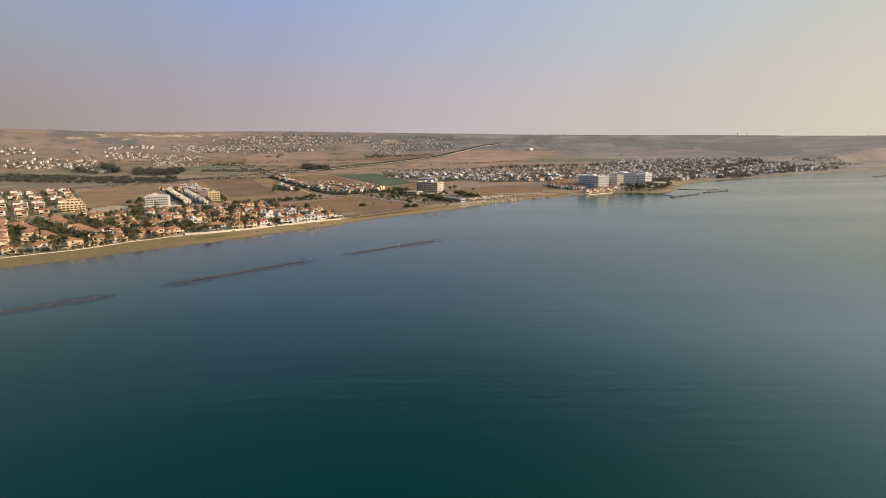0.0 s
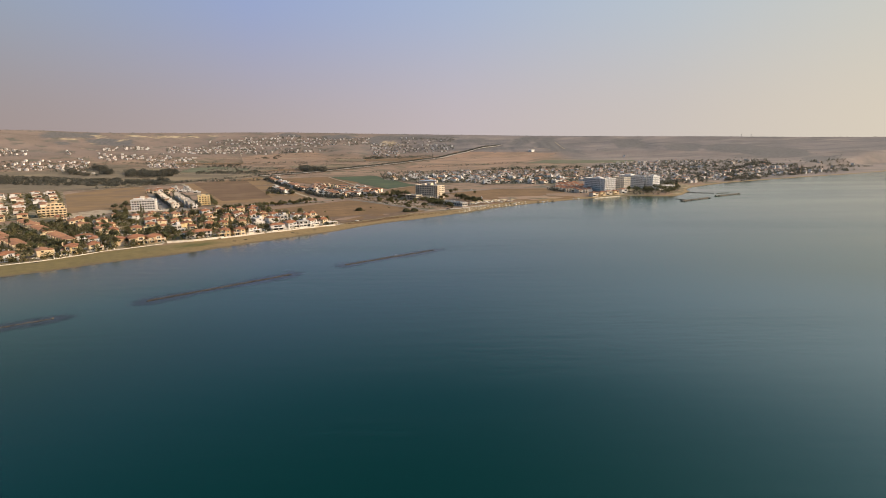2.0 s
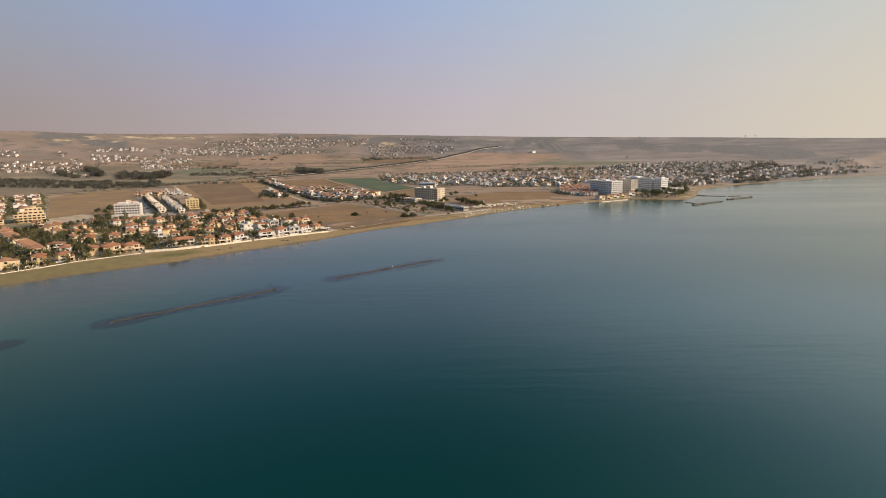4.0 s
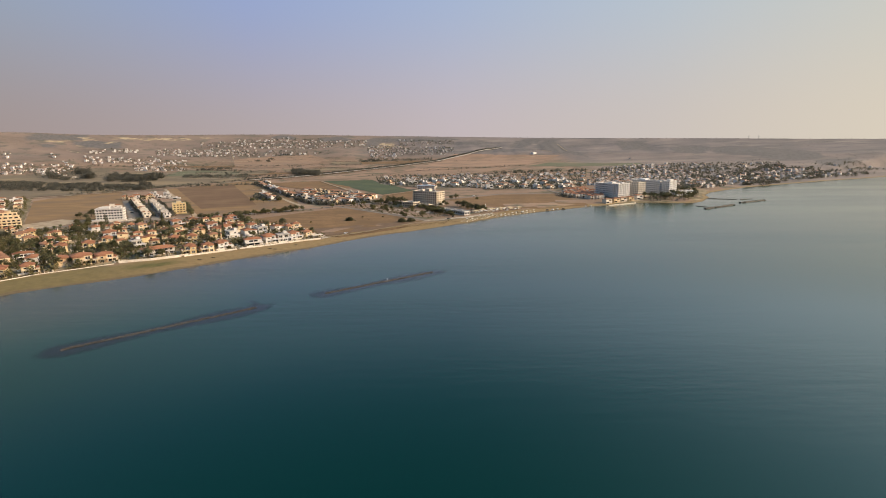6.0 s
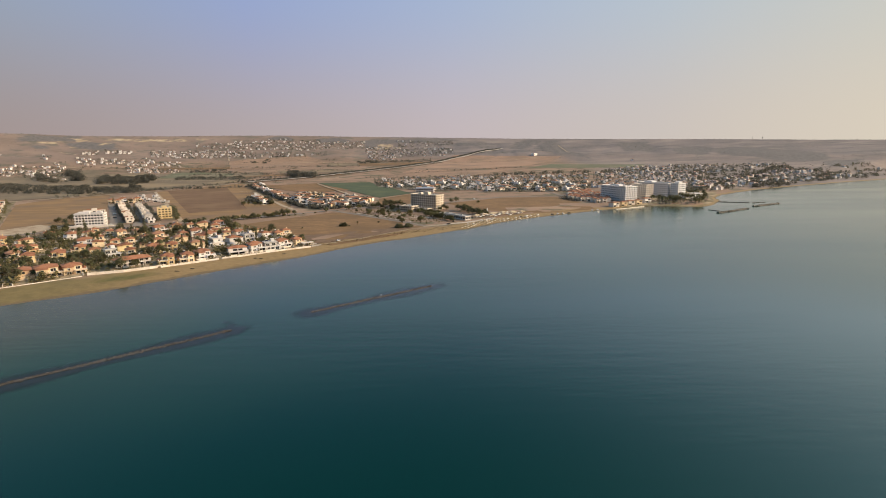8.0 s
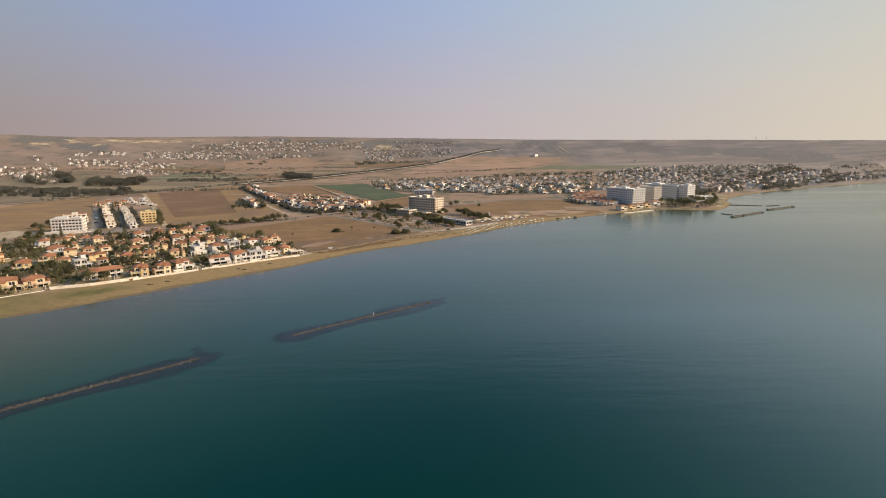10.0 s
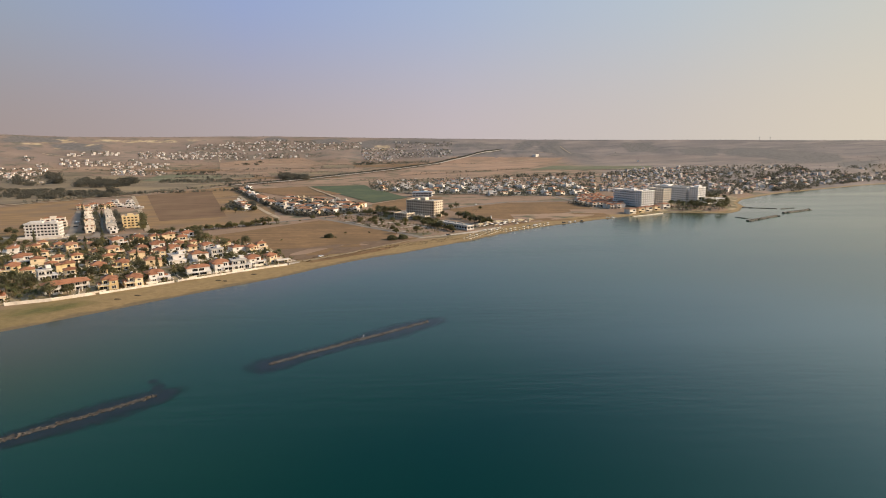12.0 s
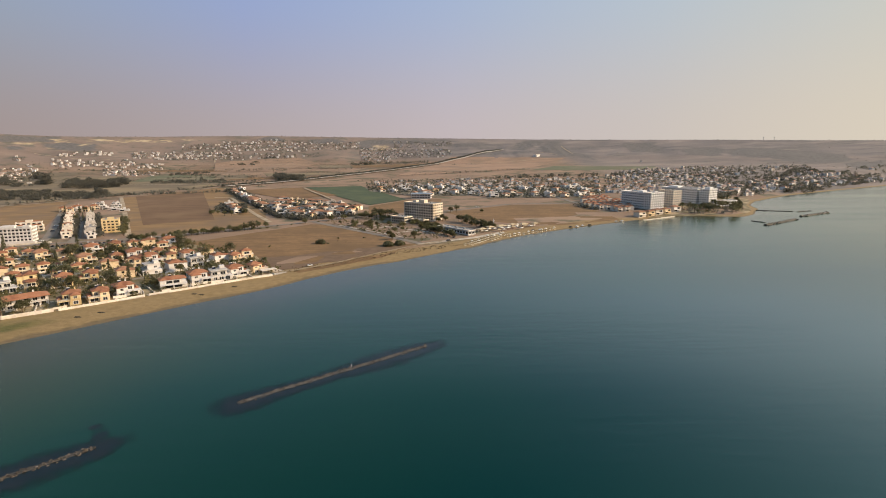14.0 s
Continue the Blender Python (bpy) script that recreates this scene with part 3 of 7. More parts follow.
ravine([(-814, 2884), (-750, 2937), (-690, 2877), (-704, 2832), (-795, 2822)])
ravine([(-601, 2907), (-489, 2972), (-418, 2918), (-449, 2841), (-574, 2824)])
ravine([(-382, 2916), (-291, 2984), (-155, 2995), (19, 2975), (19, 2896), (-193, 2889), (-279, 2865), (-350, 2810)])
ravine([(-352, 2825), (-295, 2855), (-280, 2712), (-323, 2729)])
ravine([(-1695, 2481), (-1634, 2527), (-1567, 2524), (-1551, 2456), (-1616, 2429), (-1647, 2415)])
ravine([(-1519, 2430), (-1473, 2500), (-1399, 2510), (-1383, 2585), (-1318, 2459), (-1366, 2385), (-1430, 2378)])
ravine([(-1404, 2362), (-1293, 2408), (-1340, 2491), (-1455, 2443)])
ravine([(-1637, 2357), (-1493, 2523), (-1541, 2601), (-1691, 2431)])
ravine([(-1560, 2322), (-1539, 2368), (-1482, 2296), (-1525, 2282)])
SCARPS = []


def scarp(outline):
    """A bare pale scarp below the ridge."""
    SCARPS.append(outline)


scarp([(-1593, 2396), (-1542, 2453), (-1515, 2413), (-1561, 2380)])
scarp([(-1547, 2538), (-1511, 2562), (-1457, 2510), (-1479, 2477)])
scarp([(-1435, 2610), (-1368, 2641), (-1348, 2605), (-1411, 2568)])
scarp([(-1352, 2640), (-1229, 2707), (-1185, 2666), (-1266, 2624), (-1317, 2605)])
scarp([(-1196, 2723), (-1153, 2735), (-1127, 2694), (-1159, 2678)])
scarp([(-1393, 2476), (-1390, 2534), (-1382, 2520), (-1376, 2460)])
scarp([(-1507, 2400), (-1448, 2385), (-1382, 2356), (-1418, 2359)])
scarp([(-1115, 2761), (-1077, 2769), (-1065, 2739), (-1093, 2727)])
scarp([(-285, 2841), (-208, 2856), (-212, 2794), (-267, 2751)])
scarp([(-275, 2750), (-177, 2774), (-173, 2722), (-272, 2713)])


def cover(outlines, soft):
    """A mask over ground spots: 1 well inside one of the outlines, easing to 0 past its rim."""
    def mask(x, y):
        best = np.zeros(x.shape)
        for o in outlines:
            k = np.nonzero((x > min(p[0] for p in o) - 60) & (x < max(p[0] for p in o) + 60) & (y > min(p[1] for p in o) - 60) & (y < max(p[1] for p in o) + 60))[0]
            px, py, d, odd = x[k], y[k], np.full(len(k), 1e9), np.zeros(len(k), bool)
            for (ax, ay), (bx, by) in zip(o, o[1:] + o[:1]):
                dx, dy = bx - ax, by - ay
                q = np.clip(((px - ax) * dx + (py - ay) * dy) / (dx * dx + dy * dy), 0, 1)
                d = np.minimum(d, np.hypot(px - ax - q * dx, py - ay - q * dy))
                if dy:
                    odd ^= ((ay > py) != (by > py)) & (px < ax + (py - ay) * dx / dy)
            best[k] = np.maximum(best[k], ease(-soft, soft, np.where(odd, d, -d)))
        return best
    return mask


GX = steps((-4800, -2400, 120), (-2400, -760, 26), (-760, 560, 7), (560, 1500, 20), (1500, 2000, 50), (2000, 4800, 110))
GY = steps((-1200, 280, 120), (280, 1120, 7), (1120, 1700, 20), (1700, 2900, 22), (2900, 3400, 50), (3400, 4700, 130))


def weed_cover(x, y):
    c, n = math.cos(radians(38.4)), math.sin(radians(38.4))
    u, v = (x + 224) * c + (y - 542) * n, -(x + 224) * n + (y - 542) * c
    tuft = ease(1.2, 0.5, np.hypot(u / 24, v / 8))
    return np.maximum(0.55 * ease(-185, -265, x) * ease(120, 60, shore_distance(x, y)), tuft)


# the hill mask brings in the haze-greyed tone with distance
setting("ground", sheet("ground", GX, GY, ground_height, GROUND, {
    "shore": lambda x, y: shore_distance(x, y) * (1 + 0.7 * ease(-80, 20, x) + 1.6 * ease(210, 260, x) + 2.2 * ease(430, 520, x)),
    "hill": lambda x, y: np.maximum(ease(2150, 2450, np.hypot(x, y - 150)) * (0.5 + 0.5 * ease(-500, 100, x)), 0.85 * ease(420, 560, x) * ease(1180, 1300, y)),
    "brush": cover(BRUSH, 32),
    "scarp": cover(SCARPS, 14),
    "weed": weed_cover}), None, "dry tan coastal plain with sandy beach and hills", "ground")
SX = steps((-4800, -800, 200), (-800, 600, 20), (600, 1700, 50), (1700, 4800, 200))
SY = steps((-4000, 200, 200), (200, 1100, 20), (1100, 2300, 50))
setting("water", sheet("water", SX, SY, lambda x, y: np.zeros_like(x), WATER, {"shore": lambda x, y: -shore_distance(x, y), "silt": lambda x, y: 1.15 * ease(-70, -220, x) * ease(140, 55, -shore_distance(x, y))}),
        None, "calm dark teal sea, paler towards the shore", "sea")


LAID = []


def layer(lift):
    """Keeps flush sheets a few millimetres apart."""
    LAID.append(lift)
    return lift + 0.003 * len(LAID)


def patch(name, outline, mat, label, category="field", lift=0.06, cell=45.0):
    """A field: an outline laid over the ground and following its rise."""
    lift = layer(lift)
    bm = bmesh.new()
    bm.faces.new([bm.verts.new((x, y, 0)) for x, y in outline])
    xs, ys = [p[0] for p in outline], [p[1] for p in outline]
    for lo, hi, axis in ((min(xs), max(xs), 0), (min(ys), max(ys), 1)):
        k = math.ceil(lo / cell) * cell
        while k < hi:
            co, no = [0, 0, 0], [0, 0, 0]
            co[axis], no[axis] = k, 1
            bmesh.ops.bisect_plane(bm, geom=bm.verts[:] + bm.edges[:] + bm.faces[:], plane_co=co, plane_no=no)
            k += cell
    far = math.hypot(sum(xs) / len(xs), sum(ys) / len(ys)) > 1250
    zs = ground_height(np.array([v.co.x for v in bm.verts]), np.array([v.co.y for v in bm.verts]))
    for v, z in zip(bm.verts, zs):
        v.co.z = z + (lift + 0.5 if far else lift)
    bmesh.ops.recalc_face_normals(bm, faces=bm.faces[:])
    if sum(f.normal.z for f in bm.faces) < 0:
        bmesh.ops.reverse_faces(bm, faces=bm.faces[:])
    me = bpy.data.meshes.new(name)
    bm.to_mesh(me)
    bm.free()
    me.materials.append(mat)
    return tagged(new(name, me), label, category, "", "structure")


def ragged(outline, amount, seed):
    """The same outline with worn, uneven edges."""
    r = random.Random(seed)
    out = []
    for (ax, ay), (bx, by) in zip(outline, outline[1:] + outline[:1]):
        n = max(1, int(math.hypot(bx - ax, by - ay) / 7))
        for i in range(n):
            k = amount if i else 0.0
            out.append((ax + (bx - ax) * i / n + r.uniform(-k, k), ay + (by - ay) * i / n + r.uniform(-k, k)))
    return out


def ribbon(name, line, width, mat, label, category="road", lift=0.12, step=12.0):
    """A road or path along a line, following the ground."""
    lift = layer(lift) + 0.02
    pts = []
    for (ax, ay), (bx, by) in zip(line, line[1:]):
        n = max(1, int(math.hypot(bx - ax, by - ay) / step))
        pts += [(ax + (bx - ax) * i / n, ay + (by - ay) * i / n) for i in range(n)]
    pts.append(line[-1])
    s = Shape()
    for i, (x, y) in enumerate(pts):
        a, b = pts[max(0, i - 1)], pts[min(len(pts) - 1, i + 1)]
        d = Vector((b[0] - a[0], b[1] - a[1])).normalized()
        for k in (-1, 1):
            px, py = x - d.y * width / 2 * k, y + d.x * width / 2 * k
            far = 0.5 if math.hypot(px, py) > 1250 else 0.0
            s.v.append((px, py, height_at(px, py) + lift + far))
    s.f = [(2 * i, 2 * i + 1, 2 * i + 3, 2 * i + 2) for i in range(len(pts) - 1)]
    me = s.mesh(name, mat)
    if me.polygons[0].normal.z < 0:
        me.flip_normals()
    return tagged(new(name, me), label, category, "", "structure")


# ---- fields and roads ----
patch("field", [(-313, 832), (-200, 908), (-243, 1061), (-417, 1410), (-472, 1490), (-580, 1285)], STUBBLE, "tan stubble field beside the dirt track")
patch("field", [(-345, 917), (-276, 955), (-470, 1390), (-562, 1308)], PLOUGHED, "dark brown freshly ploughed field", lift=0.16)
patch("field", [(-495, 775), (-432, 815), (-432, 870), (-590, 1150), (-640, 1240), (-697, 1150), (-690, 1060)], STUBBLE, "tan stubble field behind the villas")
patch("field", [(-250, 772), (-145, 905), (-128, 900), (-18, 768), (-44, 714), (-100, 662), (-150, 705), (-205, 745)], FALLOW, "fallow dry grass field near the shore")
patch("field", ragged([(-152, 706), (-112, 722), (-60, 750), (-30, 764), (-24, 758), (-52, 728), (-82, 696), (-106, 672), (-122, 660)], 2.6, 5), EARTH, "bare brown earth along the beach track", lift=0.09)
patch("field", [(14, 1005), (112, 1085), (201, 1085), (218, 985), (222, 925), (140, 882), (92, 886), (40, 935)], FALLOW, "bare tan field beside the beach")
patch("field", [(-284, 1480), (-165, 1500), (-48, 1185), (-100, 1105)], CROP, "green irrigated crop field")
patch("field", [(-410, 1425), (-288, 1478), (-180, 1285), (-255, 1215)], FALLOW, "brown fallow field")
patch("field", [(293, 1955), (625, 1873), (700, 2010), (400, 2120)], CROP2, "long green field below the hills")
patch("field", [(-110, 1801), (284, 2009), (505, 2418), (69, 2522)], REDSOIL, "wide reddish bare field")
patch("field", [(-90, 1640), (100, 1680), (270, 1940), (-90, 1780)], FARSOIL, "tan field beside the highway")
patch("scrubland", [(-1400, 1080), (-830, 1075), (-700, 1180), (-606, 1318), (-490, 1522), (-560, 1640), (-1000, 1720), (-1500, 1500)], OLIVE, "olive scrubland beyond the dirt track", "scrubland", 0.02)
patch("clearing", [(-478, 815), (-440, 800), (-440, 740), (-470, 720), (-500, 745)], DIRT, "pale bare building plot", "clearing", 0.10)
patch("field", [(-100, 1090), (-46, 1180), (10, 1190), (5, 1030), (-88, 990)], FALLOW, "bare plot behind the hotel")
rng = random.Random(4)
FIELD_EDGES = []
FIELDKINDS = [(FARSOIL, "tan stubble field"), (REDSOIL, "reddish bare field"), (OLIVE, "olive pasture"), (FALLOW, "brown fallow field"), (FARSOIL, "pale dry field")]
for row, y in enumerate((1560, 1690, 1830, 1990, 2160, 2350)):
    x = -1650 - row * 60
    while x < -330 + row * 40:
        w = rng.uniform(120, 330)
        h = rng.uniform(70, 125)
        if rng.random() < 0.8 and not (-820 < x < -380 and y < 1640) and math.hypot(x, y - 50) < 2250:
            j = lambda: rng.uniform(-14, 14)
            mat, label = rng.choice(FIELDKINDS)
            corners = [(x + j(), y + j()), (x + w - 12 + j(), y + w * 0.12 + j()), (x + w - 40 + j(), y + h + w * 0.12 + j()), (x - 30 + j(), y + h + j())]
            FIELD_EDGES += [[corners[k], corners[(k + 1) % 4]] for k in range(4) if rng.random() < 0.55]
            patch("field", corners, mat, label, lift=0.07 + 0.02 * (row % 2) + 0.01 * rng.random(), cell=60)
        x += w

patch("field", [(-750, 1635), (-795, 1825), (-728, 1863), (-591, 1826), (-544, 1700), (-712, 1661)], CROP2, "dull green field strip", lift=0.3)
patch("field", [(-623, 1840), (-540, 1876), (-495, 1742), (-562, 1683)], OLIVE, "olive field strip", lift=0.3)
patch("field", [(-417, 2287), (-308, 2288), (-273, 2138), (-385, 2130)], OLIVE, "olive field by the highway", lift=0.3)
patch("field", [(-752, 2352), (-533, 2460), (-428, 2342), (-507, 2048), (-698, 2030), (-794, 2280)], FARSOIL, "wide tan stubble plain", lift=0.3)
for line in ([(-1300, 1985), (-1100, 2040), (-860, 2075), (-640, 2110)], [(-1100, 1700), (-860, 1735), (-560, 1725)], [(-900, 2230), (-700, 2260), (-480, 2310), (-300, 2320)], [(-620, 1900), (-430, 1990), (-230, 2010)], [(-760, 1560), (-610, 1560), (-480, 1600)],
             [(-1420, 2260), (-1290, 2235), (-1150, 2250)], [(-1000, 2560), (-870, 2470), (-800, 2300)], [(-60, 1660), (60, 1700), (200, 1720)], [(-20, 1900), (160, 1960), (330, 2020)], [(110, 2300), (260, 2330), (400, 2400)], [(500, 1900), (700, 1960), (900, 1930)]):
    ribbon("road", line, 4.5, DIRT, "pale farm track across the plain", "track", lift=0.5, step=20)
ribbon("road", [(437, 2608), (497, 2517)], 4, DIRT, "pale track on the hillside", "track")
ribbon("road", [(572, 2785), (566, 2670), (563, 2537)], 4, DIRT, "pale track down the ravine", "track")

patch("garden_ground", [(-385, 440), (-358, 446), (-318, 478), (-290, 516), (-250, 548), (-230, 560), (-178, 604), (-118, 658), (-150, 722), (-245, 792), (-300, 800), (-390, 765), (-440, 700), (-490, 680), (-560, 660), (-470, 470)], GARDEN, "garden ground with lawns and paving among villas", "garden", 0.05)
patch("garden_ground", [(-500, 700), (-470, 735), (-500, 780), (-690, 1055), (-740, 1130), (-830, 1020), (-640, 760)], GARDEN, "garden ground among houses", "garden", 0.05)
patch("garden_ground", [(262, 938), (300, 955), (340, 959), (384, 951), (411, 981), (434, 1014), (454, 1064), (488, 1114), (505, 1150), (440, 1160), (380, 1130), (330, 1060), (300, 1010)], GARDEN, "hotel garden ground under palms", "garden", 0.05)
patch("garden_ground", [(-126, 910), (-56, 903), (-2, 838), (34, 808), (-12, 774), (-64, 834)], FARSOIL, "dry hotel garden ground", "garden", 0.05)
MAINROAD = [(-470, 720), (-400, 775), (-375, 790), (-290, 822), (-178, 903), (-91, 972), (12, 1018), (114, 1098), (215, 1100), (300, 1150), (420, 1260)]
ribbon("road", MAINROAD, 8, ASPHALT, "worn grey two-lane road along the coast")
ribbon("road", [(-145, 922), (-68, 832), (-13, 768)], 7, ASPHALT, "grey road down to the beach")
ribbon("pavement", [(-16, 766), (38, 803), (70, 835)], 6, PAVING, "pale paved beach promenade", "pavement")
ribbon("road", [(-820, 1010), (-694, 1153), (-595, 1296), (-471, 1505)], 6, DIRT, "pale dirt track beside the fields", "track")
ribbon("road", [(-312, 826), (-440, 1050), (-578, 1288)], 6, DIRT, "pale dirt track beside the field", "track")
HIGHWAY = [(-471, 1505), (-440, 1545), (-381, 1605), (-328, 1687), (-273, 1790), (-206, 1896), (-131, 2034), (-43, 2216), (62, 2412), (150, 2535), (244, 2655), (297, 2700)]
ribbon("road", HIGHWAY, 13, PAVING, "pale highway running inland", "highway", lift=1.6, step=30)
ribbon("road", [(-711, 1131), (-690, 1200), (-656, 1287)], 6, DIRT, "pale farm track across the field", "track")
ribbon("road", [(-376, 788), (-398, 832), (-526, 1046)], 8, ASPHALT, "grey street between terraced houses", "street")
ribbon("road", [(-352, 798), (-363, 822), (-477, 1010)], 9, ASPHALT, "grey street between terraced houses", "street")
ribbon("road", [(-330, 566), (-265, 590), (-226, 626), (-165, 680)], 5, ASPHALT, "narrow grey lane between villas", "lane")
ribbon("road", [(-385, 600), (-300, 646), (-238, 692), (-190, 735)], 5, ASPHALT, "narrow grey lane between villas", "lane")
ribbon("road", [(-420, 680), (-340, 700), (-262, 742), (-230, 770)], 5, ASPHALT, "narrow grey lane between villas", "lane")
ribbon("road", [(-126, 654), (-104, 669), (-79, 693), (-51, 726), (-22, 758), (6, 782)], 2.8, SANDTRACK, "sandy track along the beach", "track")
ribbon("road", [(60, 1640), (140, 1500), (190, 1330), (215, 1100)], 7, ASPHALT, "grey village street", "street")
ribbon("road", [(-250, 1060), (-310, 1210), (-425, 1420)], 6, ASPHALT, "grey village street", "street")
ribbon("road", [(-398, 1266), (-363, 1253), (-340, 1261)], 6, DIRT, "pale unmade street among new plots", "street")
ribbon("road", [(-363, 1253), (-316, 1155), (-239, 1002), (-199, 927)], 6, DIRT, "pale street down to the coast road", "street")
ribbon("road", [(-282, 1458), (-168, 1186)], 5, DIRT, "pale track along the crop field", "track", lift=0.8)


# ---- houses ----
UNIT_FRAME = Shape()
for a in ((-0.5, -0.42, 0, 1), (0.42, 0.5, 0, 1)):
    UNIT_FRAME.box(a[0], a[1], -0.06, 0.05, a[2], a[3])
UNIT_FRAME.box(-0.42, 0.42, -0.06, 0.05, 0.93, 1.0).box(-0.42, 0.42, -0.06, 0.05, 0.0, 0.07).box(-0.03, 0.03, -0.05, 0.05, 0.07, 0.93)
UNIT_FRAME = UNIT_FRAME.mesh("window", FRAME)
UNIT_PANE = Shape().box(-0.43, 0.43, -0.02, 0.06, 0.05, 0.95).mesh("pane", GLASS)
UNIT_PLAIN = Shape().box(-0.5, 0.5, -0.03, 0.05, 0, 1).mesh("window", GLASS)
UNIT_DOOR = Shape().box(-0.5, 0.5, -0.05, 0.05, 0, 1).box(-0.36, 0.36, -0.08, -0.05, 0.1, 0.9).mesh("door", BROWNWOOD)


def sized(x, y, z, w, h, rz=0):
    return pose(x, y, z, 0, 0, rz) @ Matrix.Diagonal((w, 1, h, 1))


def window(parent, x, y, z, w, h, rz=0, framed=True):
    if framed:
        f = part("window", UNIT_FRAME, None, parent, at=sized(x, y, z, w, h, rz))
        part("pane", UNIT_PANE, None, f, "dark glass pane")
    else:
        part("window", UNIT_PLAIN, None, parent, at=sized(x, y, z, w, h, rz))


def solar_heater(parent, x, y, z):
    s = Shape().add([(x - 1, y - 0.8, z + 0.15), (x + 1, y - 0.8, z + 0.15), (x + 1, y + 0.5, z + 1.0), (x - 1, y + 0.5, z + 1.0),
                     (x - 1, y - 0.8, z + 0.05), (x + 1, y - 0.8, z + 0.05), (x + 1, y + 0.5, z + 0.9), (x - 1, y + 0.5, z + 0.9)],
                    [(0, 1, 2, 3), (7, 6, 5, 4), (0, 4, 5, 1), (1, 5, 6, 2), (2, 6, 7, 3), (3, 7, 4, 0)])
    p = part("solar_panel", s, DARKPANEL, parent, "dark rooftop solar panel")
    part("water_tank", Shape().tube((x - 0.9, y + 0.75, z + 1.1), (x + 0.9, y + 0.75, z + 1.1), 0.3, 0.3, 10), WHITE, p, "white water tank")
    part("stand", Shape().box(x - 0.9, x + 0.9, y + 0.62, y + 0.78, z - 0.4, z + 0.85), METAL, p)


def railing(x0, x1, y0, y1, z):
    """Posts and two rails round three sides of a balcony."""
    s = Shape()
    for a, b in (((x0, y1), (x0, y0)), ((x0, y0), (x1, y0)), ((x1, y0), (x1, y1))):
        n = max(2, int(math.hypot(b[0] - a[0], b[1] - a[1]) / 0.9))
        for i in range(n + 1):
            x, y = a[0] + (b[0] - a[0]) * i / n, a[1] + (b[1] - a[1]) * i / n
            s.box(x - 0.05, x + 0.05, y - 0.05, y + 0.05, z, z + 0.95)
        for h in (0.45, 0.95):
            s.box(min(a[0], b[0]) - 0.04, max(a[0], b[0]) + 0.04, min(a[1], b[1]) - 0.04, max(a[1], b[1]) + 0.04, z + h, z + h + 0.08)
    return s


def hip_villa(label, wall, roof, w=11.0, d=9.0, wing=True, heater=True, flip=1):
    """Villa with a broad ground floor, a smaller upper storey under a hipped roof, terraces and a porch; its front looks to local -y."""
    v = thing("villa", label, "villa", "villas of the seaside estate")
    h = 6.0
    ux0, ux1 = sorted((flip * (-w / 2), flip * (w / 2 - (2.6 if wing else 0.4))))
    uy0 = -d / 2 + (1.9 if wing else 0.9)
    part("wall", Shape().block(-w / 2, w / 2, -d / 2, d / 2, -0.6, 3.05, 0.02), wall, v)
    part("upper_wall", Shape().block(ux0 + 0.02, ux1 - 0.02, uy0, d / 2 - 0.02, 3.05, h, 0.02), wall, v)
    part("roof", Shape().hip(ux0 - 0.6, ux1 + 0.6, uy0 - 0.7, d / 2 + 0.6, h, 1.7), roof, v, "hipped terracotta tile roof")
    if wing:
        a, b = sorted((flip * (w / 2 - 2.4), flip * (w / 2 + 0.4)))
        part("lower_roof", Shape().hip(a, b, -d / 2 + 2.2, d / 2 + 0.3, 3.06, 0.9), roof, v, "lower tile roof")
        px0, px1 = sorted((flip * (-w / 2 + 0.3), flip * (-w / 2 + 0.3 + w * 0.42)))
        part("porch", Shape().block(px0, px1, -d / 2 - 1.4, uy0 - 0.02, 3.06, 5.5, 0.02), wall, v)
        part("porch_roof", Shape().hip(px0 - 0.4, px1 + 0.4, -d / 2 - 1.9, uy0 + 1.0, 5.5, 1.0), roof, v, "smaller hipped tile roof")
        part("porch_wall", Shape().block(px0, px1, -d / 2 - 1.4, -d / 2 - 0.02, -0.6, 3.04, 0.02), wall, v)
        window(v, (px0 + px1) / 2, -d / 2 - 1.43, 3.7, 1.9, 1.3)
        window(v, (px0 + px1) / 2, -d / 2 - 1.43, 0.4, 2.6, 2.0)
        bx0, bx1 = (px1 + 0.1, w / 2) if flip > 0 else (-w / 2, px0 - 0.1)
    else:
        bx0, bx1 = -w / 2, w / 2
    part("veranda_slab", Shape().block(bx0, bx1, -d / 2 - 2.8, -d / 2 - 0.03, 2.7, 3.0, 0.03), wall, v)
    part("railing", railing(bx0 + 0.1, bx1 - 0.1, -d / 2 - 2.7, uy0 - 0.1, 3.06), WHITE, v, "white terrace railing")
    n = 3 if bx1 - bx0 > 8 else 2
    for k in range(n):
        x = bx0 + 0.25 + (bx1 - bx0 - 0.5) * k / (n - 1)
        part("column", Shape().block(x - 0.18, x + 0.18, -d / 2 - 2.7, -d / 2 - 2.34, -0.6, 2.69, 0.02), wall, v)
    mid = (bx0 + bx1) / 2
    window(v, mid, -d / 2 - 0.03, 0.2, (bx1 - bx0) * 0.75, 2.3)
    um = (max(bx0, ux0) + min(bx1, ux1)) / 2
    window(v, um, uy0 - 0.03, 3.2, max(1.4, (min(bx1, ux1) - max(bx0, ux0)) * 0.6), 2.1)
    window(v, ux1 + 0.01, 1.0, 3.9, 1.6, 1.3, 90, False)
    window(v, ux0 - 0.01, 1.0, 3.9, 1.6, 1.3, -90, False)
    window(v, w / 2 + 0.03, 0.5, 0.9, 1.6, 1.3, 90, False)
    cx = (ux0 + ux1) / 2 + 1.6
